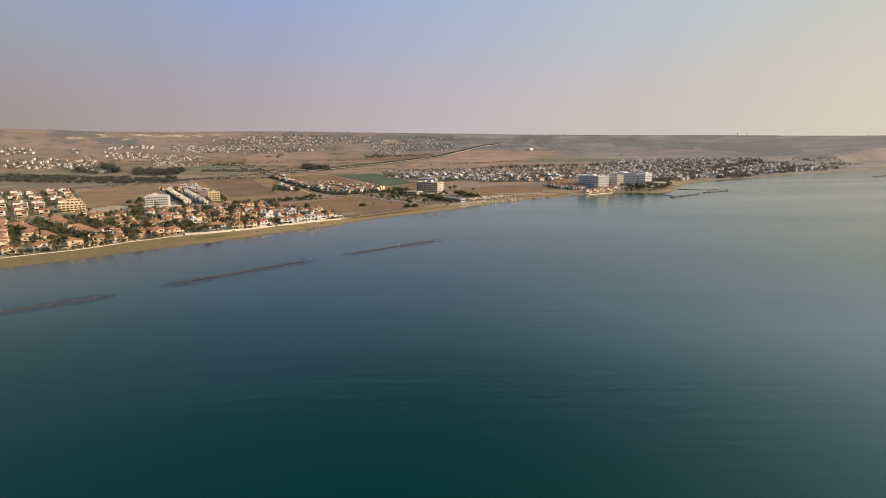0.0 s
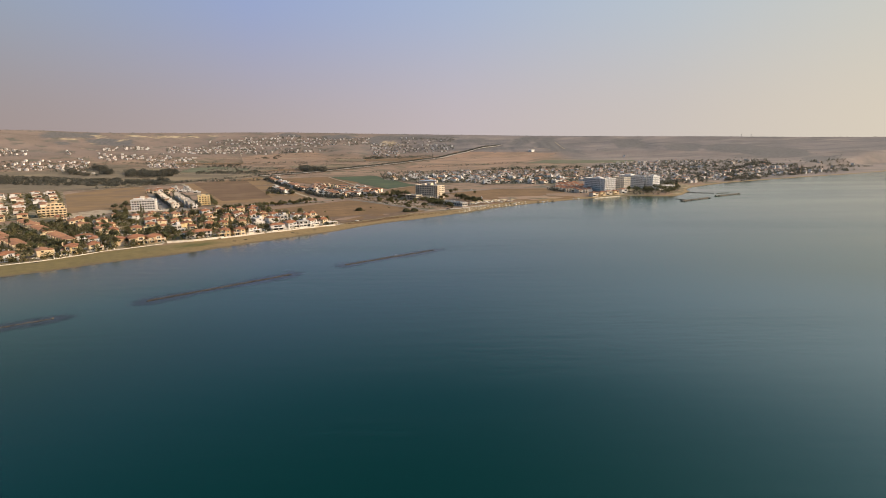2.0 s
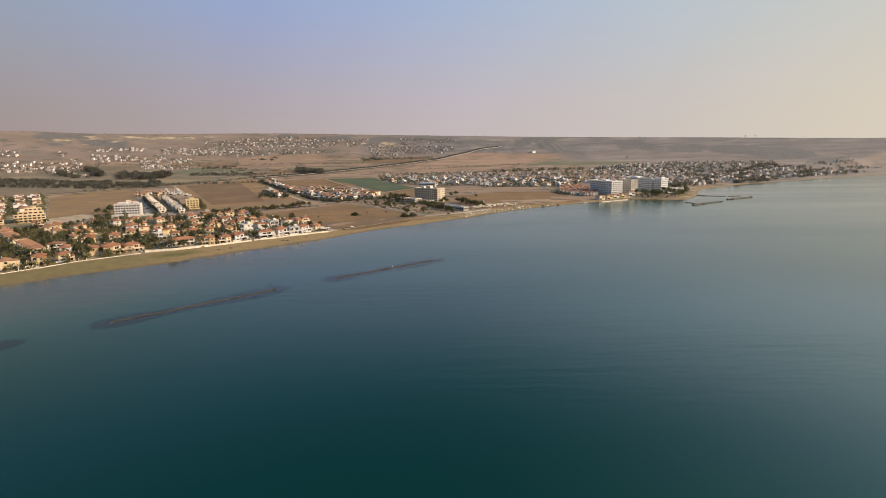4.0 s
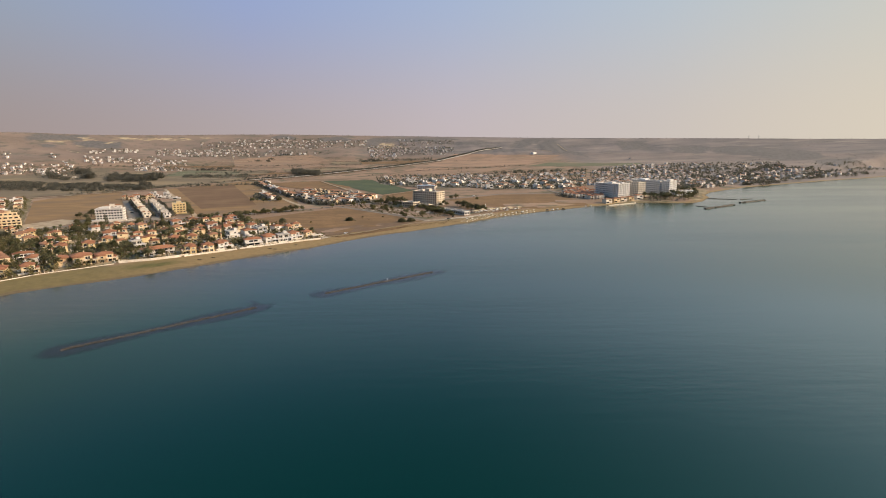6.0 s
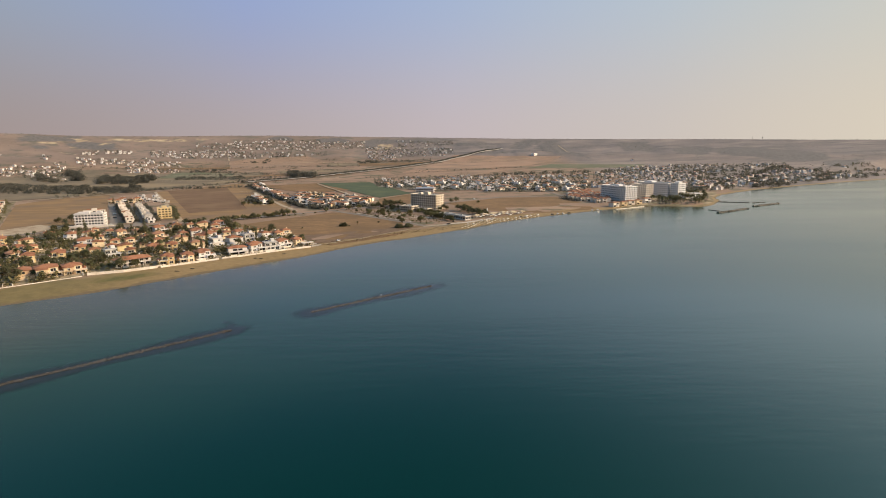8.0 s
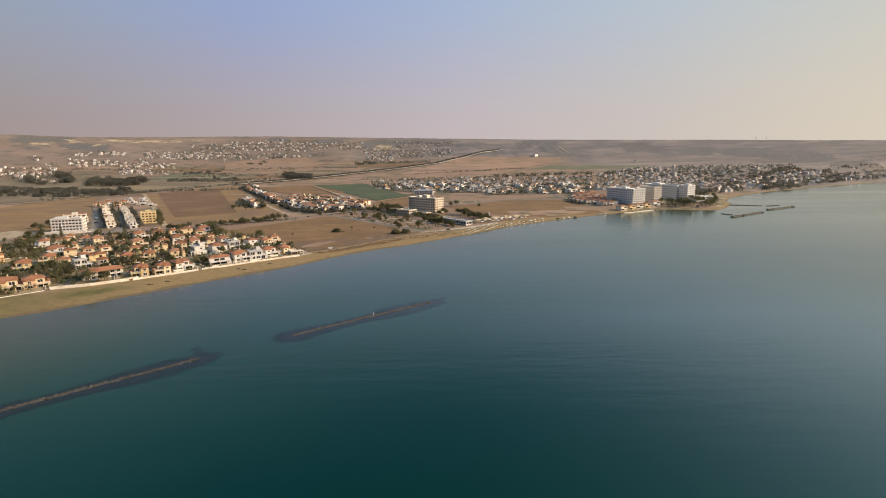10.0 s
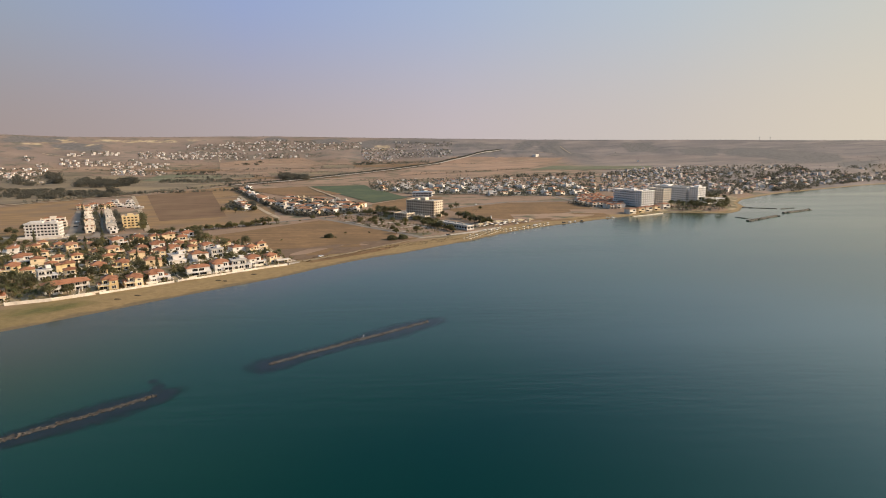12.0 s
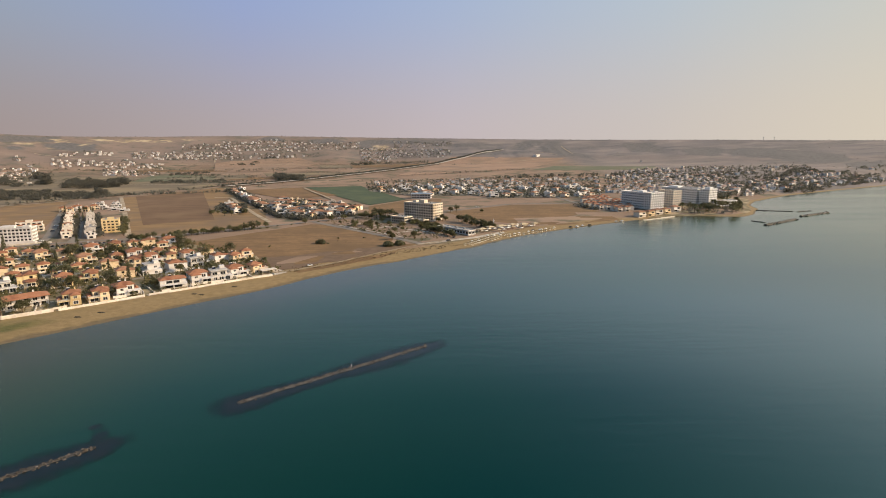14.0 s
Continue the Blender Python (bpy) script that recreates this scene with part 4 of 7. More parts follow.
    part("chimney", Shape().block(cx, cx + 0.7, 1.9, 2.6, h + 0.6, h + 2.5, 0.08), wall, v)
    if heater:
        solar_heater(v, (ux0 + ux1) / 2 - 1.2, 1.9, h + 1.2)
    return v


def flat_villa(label, w=13.0, d=10.0):
    """White modern villa: stacked flat-roofed blocks, terraces and long windows."""
    v = thing("villa", label, "villa", "villas of the seaside estate")
    part("wall", Shape().block(-w / 2, w / 2, -d / 2, d / 2, -0.6, 3.2, 0.03), WHITE, v)
    u = part("upper_wall", Shape().block(-w / 2 + 0.6, w / 2 - 2.6, -d / 2 + 1.6, d / 2 - 0.3, 3.2, 6.4, 0.03), WHITE, v)
    part("roof_slab", Shape().block(-w / 2 + 0.1, w / 2 - 2.1, -d / 2 + 0.4, d / 2 + 0.1, 6.4, 6.75, 0.03), WHITE, v, "flat white roof slab")
    part("roof_screed", Shape().box(-w / 2 + 0.5, w / 2 - 2.5, -d / 2 + 0.8, d / 2 - 0.3, 6.75, 6.8), FLATROOF, v)
    part("stair_tower", Shape().block(w * 0.02, w * 0.02 + 3, 1.0, 4.0, 6.8, 8.6, 0.03), WHITE, v)
    part("railing", railing(-w / 2 + 0.15, w / 2 - 0.15, -d / 2 + 0.15, -d / 2 + 1.5, 3.2), METAL, v, "metal terrace railing")
    for x in (-w * 0.28, w * 0.1):
        window(v, x, -d / 2 + 1.56, 3.4, 3.4, 2.2)
    for x in (-w * 0.3, 0.0, w * 0.3):
        window(v, x, -d / 2 - 0.03, 0.2, 3.0, 2.4)
    for k, rz in ((1, 90), (-1, -90)):
        window(v, k * (w / 2 + 0.03), 1.0, 0.8, 2.0, 1.4, rz)
    window(v, -w / 2 + 0.57, 1.5, 4.0, 2.0, 1.4, -90)
    window(v, w / 2 - 2.57, 1.5, 4.0, 2.0, 1.4, 90)
    part("canopy", Shape().box(w / 2 - 2.5, w / 2 + 0.3, -d / 2 - 2.2, -d / 2 + 1.2, 2.9, 3.1), WHITE, v)
    part("column", Shape().box(w / 2 - 0.1, w / 2 + 0.2, -d / 2 - 2.1, -d / 2 - 1.8, -0.6, 2.89), WHITE, v)
    solar_heater(v, -w * 0.25, 1.6, 6.85)
    return v


def long_villa(label):
    """Wide villa with one low tile roof over an upper gallery."""
    v = thing("villa", label, "villa", "villas of the seaside estate")
    part("wall", Shape().block(-13, 13, -3.5, 5, -0.6, 6.0, 0.03), WHITE, v)
    part("roof", Shape().hip(-14, 14, -7, 6, 6.0, 2.1), TILE, v, "wide low orange tile roof")
    g = part("gallery", Shape().block(-13, 13, -6.3, -3.52, 2.7, 3.0, 0.03), WHITE, v)
    part("railing", railing(-12.9, 12.9, -6.2, -3.6, 3.0), WHITE, g, "white gallery railing")
    for i in range(7):
        x = -12.6 + i * 4.2
        part("column", Shape().block(x - 0.22, x + 0.22, -6.3, -5.86, -0.6, 2.69, 0.02).block(x - 0.18, x + 0.18, -6.25, -5.9, 3.01, 5.99, 0.02), WHITE, v)
    for i in range(6):
        window(v, -10.5 + i * 4.2, -3.54, 3.1, 2.6, 2.2)
        window(v, -10.5 + i * 4.2, -3.54, 0.2, 2.6, 2.2)
    for k, rz in ((1, 90), (-1, -90)):
        window(v, k * 13.03, 1, 3.8, 1.6, 1.4, rz)
        window(v, k * 13.03, 1, 0.8, 1.6, 1.4, rz)
    part("chimney", Shape().block(6, 6.8, 1, 1.8, 6.5, 9.2, 0.03), WHITE, v)
    return v


def row_house(label, wall, roof, w=7.0, d=11.0):
    """Unit of a terrace with a gabled front and a small balcony."""
    v = thing("terraced_house", label, "house", "terraced houses in rows")
    part("wall", Shape().block(-w / 2 + 0.03, w / 2 - 0.03, -d / 2, d / 2, -0.6, 5.8, 0.02), wall, v)
    part("roof", Shape().hip(-w / 2 + 0.02, w / 2 - 0.02, -d / 2 - 0.5, d / 2 + 0.5, 5.8, 1.5), roof, v, "terracotta tile roof")
    part("balcony", Shape().block(-w / 2 + 0.6, w / 2 - 0.6, -d / 2 - 1.8, -d / 2 - 0.02, 2.7, 3.75, 0.02), wall, v)
    window(v, 0, -d / 2 - 0.03, 3.1, 2.2, 2.0, 0, False)
    window(v, 0, -d / 2 - 0.03, 0.2, 3.0, 2.2, 0, False)
    return v


def place(kinds, spots, turn, jitter=4.0, seed=1, scale=0.06, dz=0.0, spin=()):
    """Puts a thing, built once, at its first spot and copies at the others."""
    r = random.Random(seed)
    for x, y, k in spots:
        s = 1 + r.uniform(-scale, scale)
        m = pose(x, y, height_at(x, y) + dz, 0, 0, turn + r.uniform(-jitter, jitter) + (r.choice(spin) if spin else 0)) @ Matrix.Diagonal((s, s, s, 1))
        build, made = kinds[k]
        if not made:
            made.append(build())
            made[0].matrix_basis = m
        else:
            copy_thing(made[0], m)


VILLAS = {
    "c": (lambda: hip_villa("cream rendered villa with terracotta hipped roof", CREAM, TILE, 11.5, 9.0), []),
    "d": (lambda: hip_villa("cream rendered villa with stepped terrace and tile roof", CREAM, TILE, 11.0, 9.5, flip=-1), []),
    "y": (lambda: hip_villa("yellow rendered villa with orange tile roof", YELLOW, TILE, 11.0, 9.0, flip=-1), []),
    "p": (lambda: hip_villa("peach rendered villa with weathered tile roof", PEACH, OLDTILE, 12, 9.5, heater=False), []),
    "w": (lambda: hip_villa("white rendered villa with red tile roof", WHITE, TILE, 13.0, 10.0), []),
    "s": (lambda: hip_villa("small cream villa with orange tile roof", CREAM, TILE, 9.0, 8.0, wing=False, heater=False), []),
    "f": (lambda: flat_villa("white modern villa with flat stacked roofs"), []),
    "g": (lambda: flat_villa("small white modern villa with terrace", 10.5, 9.0), []),
    "l": (lambda: long_villa("wide white villa with low orange tile roof"), []),
    "k": (lambda: hip_villa("large peach villa with reddish hipped roof", PEACH, TILE, 14.5, 11.5, heater=False), []),
    "b": (lambda: hip_villa("broad white villa with long red tile roof", WHITE, TILE, 17, 9.0, wing=False), []),
}
FRONT = [(-238, 579, "l"), (-215, 585, "y"), (-203, 593, "d"), (-193, 605, "w"), (-172, 622, "b"), (-160, 635, "w"), (-149, 642, "f"), (-142, 654, "w"), (-131, 664, "c")]
SECOND = [(-273, 612, "g"), (-260, 618, "s"), (-248, 628, "y"), (-238, 641, "y"), (-219, 650, "p"), (-206, 662, "f"), (-193, 670, "w"), (-183, 686, "f"), (-173, 700, "w"), (-159, 702, "c"), (-156, 716, "s")]
THIRD = [(-290, 642, "s"), (-275, 636, "y"), (-267, 652, "s"), (-261, 667, "d"), (-248, 680, "p"), (-233, 687, "d"), (-225, 699, "w"), (-213, 706, "s"), (-203, 716, "w"), (-194, 726, "c")]
FOURTH = [(-315, 662, "c"), (-301, 666, "s"), (-291, 673, "s"), (-284, 686, "d"), (-277, 701, "p"), (-257, 705, "d"), (-248, 720, "w"), (-233, 722, "y"), (-224, 735, "c")]
FIFTH = [(-357, 718, "c"), (-343, 727, "d"), (-326, 722, "p"), (-313, 727, "p"), (-300, 748, "w"), (-288, 757, "y"), (-274, 764, "s"), (-266, 776, "d"), (-249, 782, "w"), (-244, 757, "s")]
LEFT = [(-327, 491, "p"), (-313, 503, "y"), (-300, 517, "c"), (-322, 550, "b"), (-293, 541, "k"), (-279, 546, "k"), (-267, 555, "k"), (-331, 594, "y"), (-313, 604, "y"), (-350, 608, "p"), (-313, 632, "y"), (-291, 619, "s"),
        (-414, 665, "p"), (-390, 640, "p"), (-388, 672, "d"), (-358, 638, "c"), (-328, 667, "w"), (-330, 690, "s"), (-371, 711, "b"), (-365, 740, "s"), (-400, 720, "c")]
FARLEFT = [(-344, 476, "w"), (-363, 463, "c"), (-405, 545, "p"), (-340, 565, "b"), (-370, 640, "c"), (-420, 680, "y"), (-457, 705, "c"), (-440, 640, "p"), (-470, 620, "c")]
for i, spots in enumerate((FRONT, SECOND, THIRD, FOURTH, FIFTH, LEFT, FARLEFT)):
    place(VILLAS, spots, 38.4, 7.0, i + 1, 0.09, spin=() if i == 0 else (0, 0, 0, 90, -90))

def inside(p, outline):
    x, y = p
    hit = False
    for (ax, ay), (bx, by) in zip(outline, outline[1:] + outline[:1]):
        if (ay > y) != (by > y) and x < (bx - ax) * (y - ay) / (by - ay) + ax:
            hit = not hit
    return hit


def streets(outline, gap_x, gap_y, turn, seed, drop=0.2, wobble=3.0):
    """Plots along streets inside an outline."""
    r = random.Random(seed)
    c, s = math.cos(radians(turn)), math.sin(radians(turn))
    cx, cy = sum(p[0] for p in outline) / len(outline), sum(p[1] for p in outline) / len(outline)
    out = []
    for i in range(-40, 41):
        for j in range(-40, 41):
            u, v = i * gap_x + r.uniform(-wobble, wobble), j * gap_y + (gap_y * 0.3 if j % 2 else 0) + r.uniform(-wobble, wobble)
            p = (cx + c * u - s * v, cy + s * u + c * v)
            if inside(p, outline) and r.random() > drop:
                out.append(p)
    return out


ROWS = {
    "o": (lambda: row_house("peach terraced house with terracotta roof", PEACH, OLDTILE), []),
    "w": (lambda: row_house("white terraced house with pale flat-pitched roof", WHITE, FLATROOF, 7.0, 9.0), []),
    "t": (lambda: row_house("cream terraced house with terracotta roof", PALE, TILE, 7.6, 9.0), []),
}


def terrace(a, b, kind, turn, seed, gap=7.2, skip=()):
    n = int(math.hypot(b[0] - a[0], b[1] - a[1]) / gap)
    spots = [(a[0] + (b[0] - a[0]) * i / n, a[1] + (b[1] - a[1]) * i / n, kind) for i in range(n + 1) if i not in skip]
    place(ROWS, spots, turn, 0.0, seed, 0.0)


terrace((-340, 541), (-478, 672), "o", -46, 11, 9.6, skip=(6, 13))
terrace((-366, 518), (-455, 596), "o", 131, 12, 9.6, skip=(5,))
ROW_SPOTS = [(x, y, "o") for x, y in streets([(-390, 488), (-372, 510), (-462, 590), (-500, 655), (-600, 640), (-480, 470)], 18, 22, 38.4, 31, 0.08, 1.5)]
place(ROWS, ROW_SPOTS, 38.4, 5, 32, 0.1, spin=(0, 0, 90, -90))
TERRA = [(240, 1158), (275, 1180), (283, 1080), (262, 990), (248, 976), (222, 1010), (216, 1064)]
place(ROWS, [(x, y, "t") for x, y in streets(TERRA, 11.0, 15.0, 12, 35, 0.06, 0.8)], 12, 4, 36, 0.08, spin=(0, 0, 90))


# ---- larger blocks ----
def slab_block(name, label, category, centre, w, d, floors, rz, wall, bays, ends, storey=3.1, base=1.0, deep=0.9, band=1.05, fins=True, fin_w=0.22, solid_end=False, crown=None, group="", glass=None):
    """A block of storeys: a core with glass, a parapet band for each storey, fins between the bays, and a roof house."""
    x, y = centre
    t = thing(name, label, category, group)
    t.matrix_basis = pose(x, y, height_at(x, y), 0, 0, rz)
    h = base + floors * storey
    part("core", Shape().box(-w / 2 + deep, w / 2 - deep, -d / 2 + deep, d / 2 - deep, -0.8, h - 0.06), wall, t)
    ring = Shape()
    o, i = (w / 2, d / 2), (w / 2 - 0.25, d / 2 - 0.25)
    ring.box(-o[0], o[0], -o[1], -i[1], 0, band).box(-o[0], o[0], i[1], o[1], 0, band).box(-o[0], -i[0], -i[1], i[1], 0, band).box(i[0], o[0], -i[1], i[1], 0, band)
    ring.box(-i[0], i[0], -i[1], i[1], 0, 0.22)
    ring = ring.mesh("floor_band", wall)
    for k in range(floors + 1):
        part("floor_band", ring, None, t, at=pose(0, 0, base + k * storey - 0.22))
    pane = Shape().box(-0.5, 0.5, -0.04, 0.04, 0, 1).mesh("window", glass or GLASS)
    fin = Shape().block(-fin_w, fin_w, -deep / 2, deep / 2, 0, 1, 0.0).mesh("fin", wall)
    for span, n, off, turn in ((w, bays, d / 2, 0), (d, ends, w / 2, 90)):
        m = pose(0, 0, 0, 0, 0, turn)
        if solid_end and turn == 90:
            part("end_wall", Shape().box(w / 2 - deep + 0.02, w / 2 - 0.24, -d / 2 + 0.3, d / 2 - 0.3, -0.8, h - 0.3), wall, t)
            for j in range(n):
                for k in range(floors):
                    part("window", pane, None, t, at=m @ pose(-span / 2 + span * (j + 0.5) / n, -off + 0.18, base + k * storey + 0.95) @ Matrix.Diagonal((span / n * 0.5, 1, storey * 0.5, 1)))
            continue
        bay = (span - 2 * deep) / n
        for j in range(n):
            for k in range(floors):
                part("window", pane, None, t, at=m @ pose(-span / 2 + deep + bay * (j + 0.5), -off + deep - 0.05, base + k * storey + 0.05) @ Matrix.Diagonal((bay * 0.72, 1, storey * 0.7, 1)))
        if fins:
            for j in range(n + 1):
                part("fin", fin, None, t, at=m @ pose(-span / 2 + deep + bay * j, -off + deep / 2 + 0.14, -0.8) @ Matrix.Diagonal((1, 1, h + 0.75, 1)))
    part("roof", Shape().box(-w / 2 + 0.3, w / 2 - 0.3, -d / 2 + 0.3, d / 2 - 0.3, h, h + 0.08), FLATROOF, t, "flat screed roof")
    for cx, cy, cw, cd, ch in crown or ():
        part("roof_house", Shape().block(cx - cw / 2, cx + cw / 2, cy - cd / 2, cy + cd / 2, h + 0.08, h + ch, 0.05), wall, t)
    for j in range(3):
        part("roof_plant", Shape().block(-w * 0.3 + j * w * 0.25, -w * 0.3 + j * w * 0.25 + 2.2, d * 0.1, d * 0.1 + 1.8, h + 0.08, h + 1.5, 0.05), METAL, t, "grey rooftop plant")
    return t


slab_block("hotel", "sand-coloured six-storey hotel block with dark balconies", "hotel", (-15, 937), 46, 19, 6, -38.5, HOTELWALL, 12, 5,
                        crown=[(-1, 2, 8, 7, 3.6), (-14, 3, 5, 5, 2.2)], storey=3.2, fin_w=0.45, solid_end=True)
slab_block("hotel_wing", "low cream hotel wing with flat roof", "hotel wing", (-40, 914), 22, 15, 2, -38.5, HOTELWALL, 6, 3, base=0.6)
slab_block("hotel_wing", "low cream hotel terrace with colonnade", "hotel wing", (-20, 905), 24, 10, 1, -38.5, HOTELWALL, 8, 3, base=0.6, storey=3.6)
slab_block("beach_pavilion", "long low white beach restaurant building", "restaurant", (21, 834), 50, 10, 1, -52, WHITE, 11, 2, storey=3.8, base=0.3)
slab_block("hotel", "white six-storey beach hotel with banded balconies", "hotel", (284, 1037), 44, 22, 6, -64, HOTELWHITE, 12, 5, fins=False, storey=3.3, base=1.5, deep=1.5, crown=[(8, 0, 9, 8, 3.0)], group="white beach hotels", glass=HAZEGLASS, band=1.45)
slab_block("hotel", "white hotel end tower with balconies", "hotel", (297, 1012), 13, 25, 6, -64, HOTELWHITE, 3, 6, fins=True, storey=3.3, base=2.1, deep=1.5, crown=[(0, 2, 5, 5, 2.4)], group="white beach hotels", glass=HAZEGLASS, band=1.45)
slab_block("hotel", "cream hotel block with deep square balconies", "hotel", (333, 1048), 30, 16, 6, -66, PALE, 7, 4, storey=3.3, base=2.2, group="white beach hotels", glass=HAZEGLASS, band=1.45)
slab_block("hotel", "long pale grey hotel slab behind the palms", "hotel", (373, 1096), 62, 18, 6, -60, HOTELWHITE, 15, 5, fins=False, storey=3.3, base=1.5, crown=[(-10, 0, 13, 12, 3.0)], group="white beach hotels", glass=HAZEGLASS, band=1.45)
slab_block("hotel", "white end tower of the grey hotel slab", "hotel", (395, 1060), 16, 19, 6, -60, HOTELWHITE, 4, 5, fins=True, storey=3.3, base=2.4, crown=[(1, 0, 8, 8, 3.2)], group="white beach hotels", glass=HAZEGLASS, band=1.45)
slab_block("hotel_wing", "low white hotel wing with terraces", "hotel wing", (412, 1046), 34, 14, 2, 20, HOTELWHITE, 9, 4, base=0.8)
white_flats = slab_block("apartment_block", "white four-storey apartment block with dark window bands", "apartments", (-410, 807), 31, 15, 4, 18, WHITE, 9, 3, storey=3.2, fins=True, fin_w=0.4, deep=1.2, band=1.2, crown=[(-6, 1, 12, 8, 2.4), (9, 2, 6, 6, 2.0)])
part("podium", Shape().block(-20, 19, -13.5, -7.7, -0.8, 1.1, 0.05).box(-20, 19, -13.5, -13.2, 1.1, 2.0), WHITE, white_flats, "low white terrace before the block")
slab_block("apartment_block", "yellow four-storey apartment block", "apartments", (-352, 866), 17, 14, 4, 27, YELLOW, 4, 3, storey=3.1, deep=0.9, fin_w=0.8, band=1.25, crown=[(0, 2, 6, 5, 2.6)])


def stepped_block(label, centre, rz, wall, tiers, tiled):
    """Apartments that step back storey by storey, with balconies, parapets and, where tiled, hipped roofs."""
    x, y = centre
    t = thing("apartment_block", label, "apartments")
    t.matrix_basis = pose(x, y, height_at(x, y), 0, 0, rz)
    for i, (x0, x1, y0, y1, floors) in enumerate(tiers):
        h = floors * 3.1
        part("wall", Shape().block(x0, x1, y0, y1 - 0.03, -0.8, h, 0.03), wall, t)
        part("parapet", Shape().box(x0 - 0.1, x1 + 0.1, y0 - 0.12, y0 + 0.12, h, h + 0.8).box(x0 - 0.1, x0 + 0.12, y0 + 0.12, y1, h, h + 0.8).box(x1 - 0.12, x1 + 0.1, y0 + 0.12, y1, h, h + 0.8), wall, t)
        n = max(2, int((x1 - x0) / 4.2))
        for k in range(floors):
            if i and k * 3.1 < tiers[i - 1][4] * 3.1:
                continue
            part("balcony", Shape().block(x0 + 0.3, x1 - 0.3, y0 - 1.5, y0 - 0.02, k * 3.1 - 0.1, k * 3.1 + 0.95, 0.03), wall, t)
            for j in range(n):
                window(t, x0 + (x1 - x0) * (j + 0.5) / n, y0 - 0.03, k * 3.1 + 0.3, (x1 - x0) / n * 0.62, 2.2, 0, False)
        for k in range(floors):
            window(t, x1 + 0.03, (y0 + y1) / 2, k * 3.1 + 0.9, 1.8, 1.5, 90, False)
        if tiled:
            for j in (0, 1):
                a = x0 + (x1 - x0) * (0.08 + 0.5 * j)
                part("roof", Shape().hip(a, a + (x1 - x0) * 0.36, y0 + (y1 - y0) * 0.35, y1, h + 0.05, 1.5), TILE, t, "small hipped tile roof")
    bx0, bx1, by0, by1, floors = tiers[-1]
    part("roof_house", Shape().block((bx0 + bx1) / 2 - 3, (bx0 + bx1) / 2 + 3, by0 + 2.5, by1 - 0.5, floors * 3.1, floors * 3.1 + 2.6, 0.05), wall, t)
    return t


stepped_block("peach apartment block stepping back in tiers", (-496, 752), 33, PEACH, [(-18, 13, -10, -4, 3), (-14, 11, -4, 5, 4), (-8, 9, 5, 12, 5)], False)
stepped_block("cream apartment block with small tile roofs on terraces", (-452, 880), 27, PALE, [(-15, 15, -8, 0, 2), (-11, 13, 0, 8, 3)], True)
slab_block("warehouse", "pale building with blue sheet-metal roof", "warehouse", (-24, 1212), 34, 20, 2, -5, WHITE, 7, 4, storey=3.6, base=0.5)
part("roof_sheet", Shape().hip(-18, 18, -11, 11, 8.0, 1.6), BLUEROOF, bpy.data.objects["warehouse"], "blue sheet-metal roof")


# ---- village houses ----
def village_house(label, wall, roof, w, d, floors, tiled):
    v = thing("house", label, "house", "village houses")
    h = floors * 3.0
    part("wall", Shape().block(-w / 2, w / 2, -d / 2, d / 2, -1.5, h, 0.02), wall, v)
    if tiled:
        part("roof", Shape().hip(-w / 2 - 0.5, w / 2 + 0.5, -d / 2 - 0.5, d / 2 + 0.5, h, 1.6), roof, v, "hipped tile roof")
    else:
        s = Shape().box(-w / 2 + 0.25, w / 2 - 0.25, -d / 2 + 0.25, d / 2 - 0.25, h, h + 0.1)
        part("roof", s, roof, v, "flat pale roof")
        part("roof_house", Shape().block(-1.5, 1.7, 0, 3, h + 0.1, h + 2.4, 0.03), wall, v)
    part("veranda", Shape().block(-w / 2 + 0.4, w / 2 - 0.4, -d / 2 - 2.2, -d / 2 - 0.02, 2.7, 2.95, 0.02), wall, v)
    for x, z in ((-w * 0.22, 0.4), (w * 0.2, 3.4))[:floors]:
        window(v, x, -d / 2 - 0.03, z, w * 0.4, 1.9, 0, False)
    return v


HOUSES = {
    "a": (lambda: village_house("white village house with flat roof", WHITE, FLATROOF, 12, 10, 2, False), []),
    "b": (lambda: village_house("pale cream village house with tile roof", PALE, OLDTILE, 12, 9, 2, True), []),
    "c": (lambda: village_house("white village house with tile roof", WHITE, OLDTILE, 13, 10, 2, True), []),
    "d": (lambda: village_house("cream village house with terracotta roof", CREAM, TILE, 11, 9, 2, True), []),
    "f": (lambda: village_house("grey village house with flat roof", FARGREY, FLATROOF, 11, 9, 2, False), []),
    "g": (lambda: village_house("peach village house with flat roof", PEACH, FLATROOF, 10, 9, 2, False), []),
    "e": (lambda: village_house("low white village house with flat roof", WHITE, FLATROOF, 15, 9, 1, False), []),
}


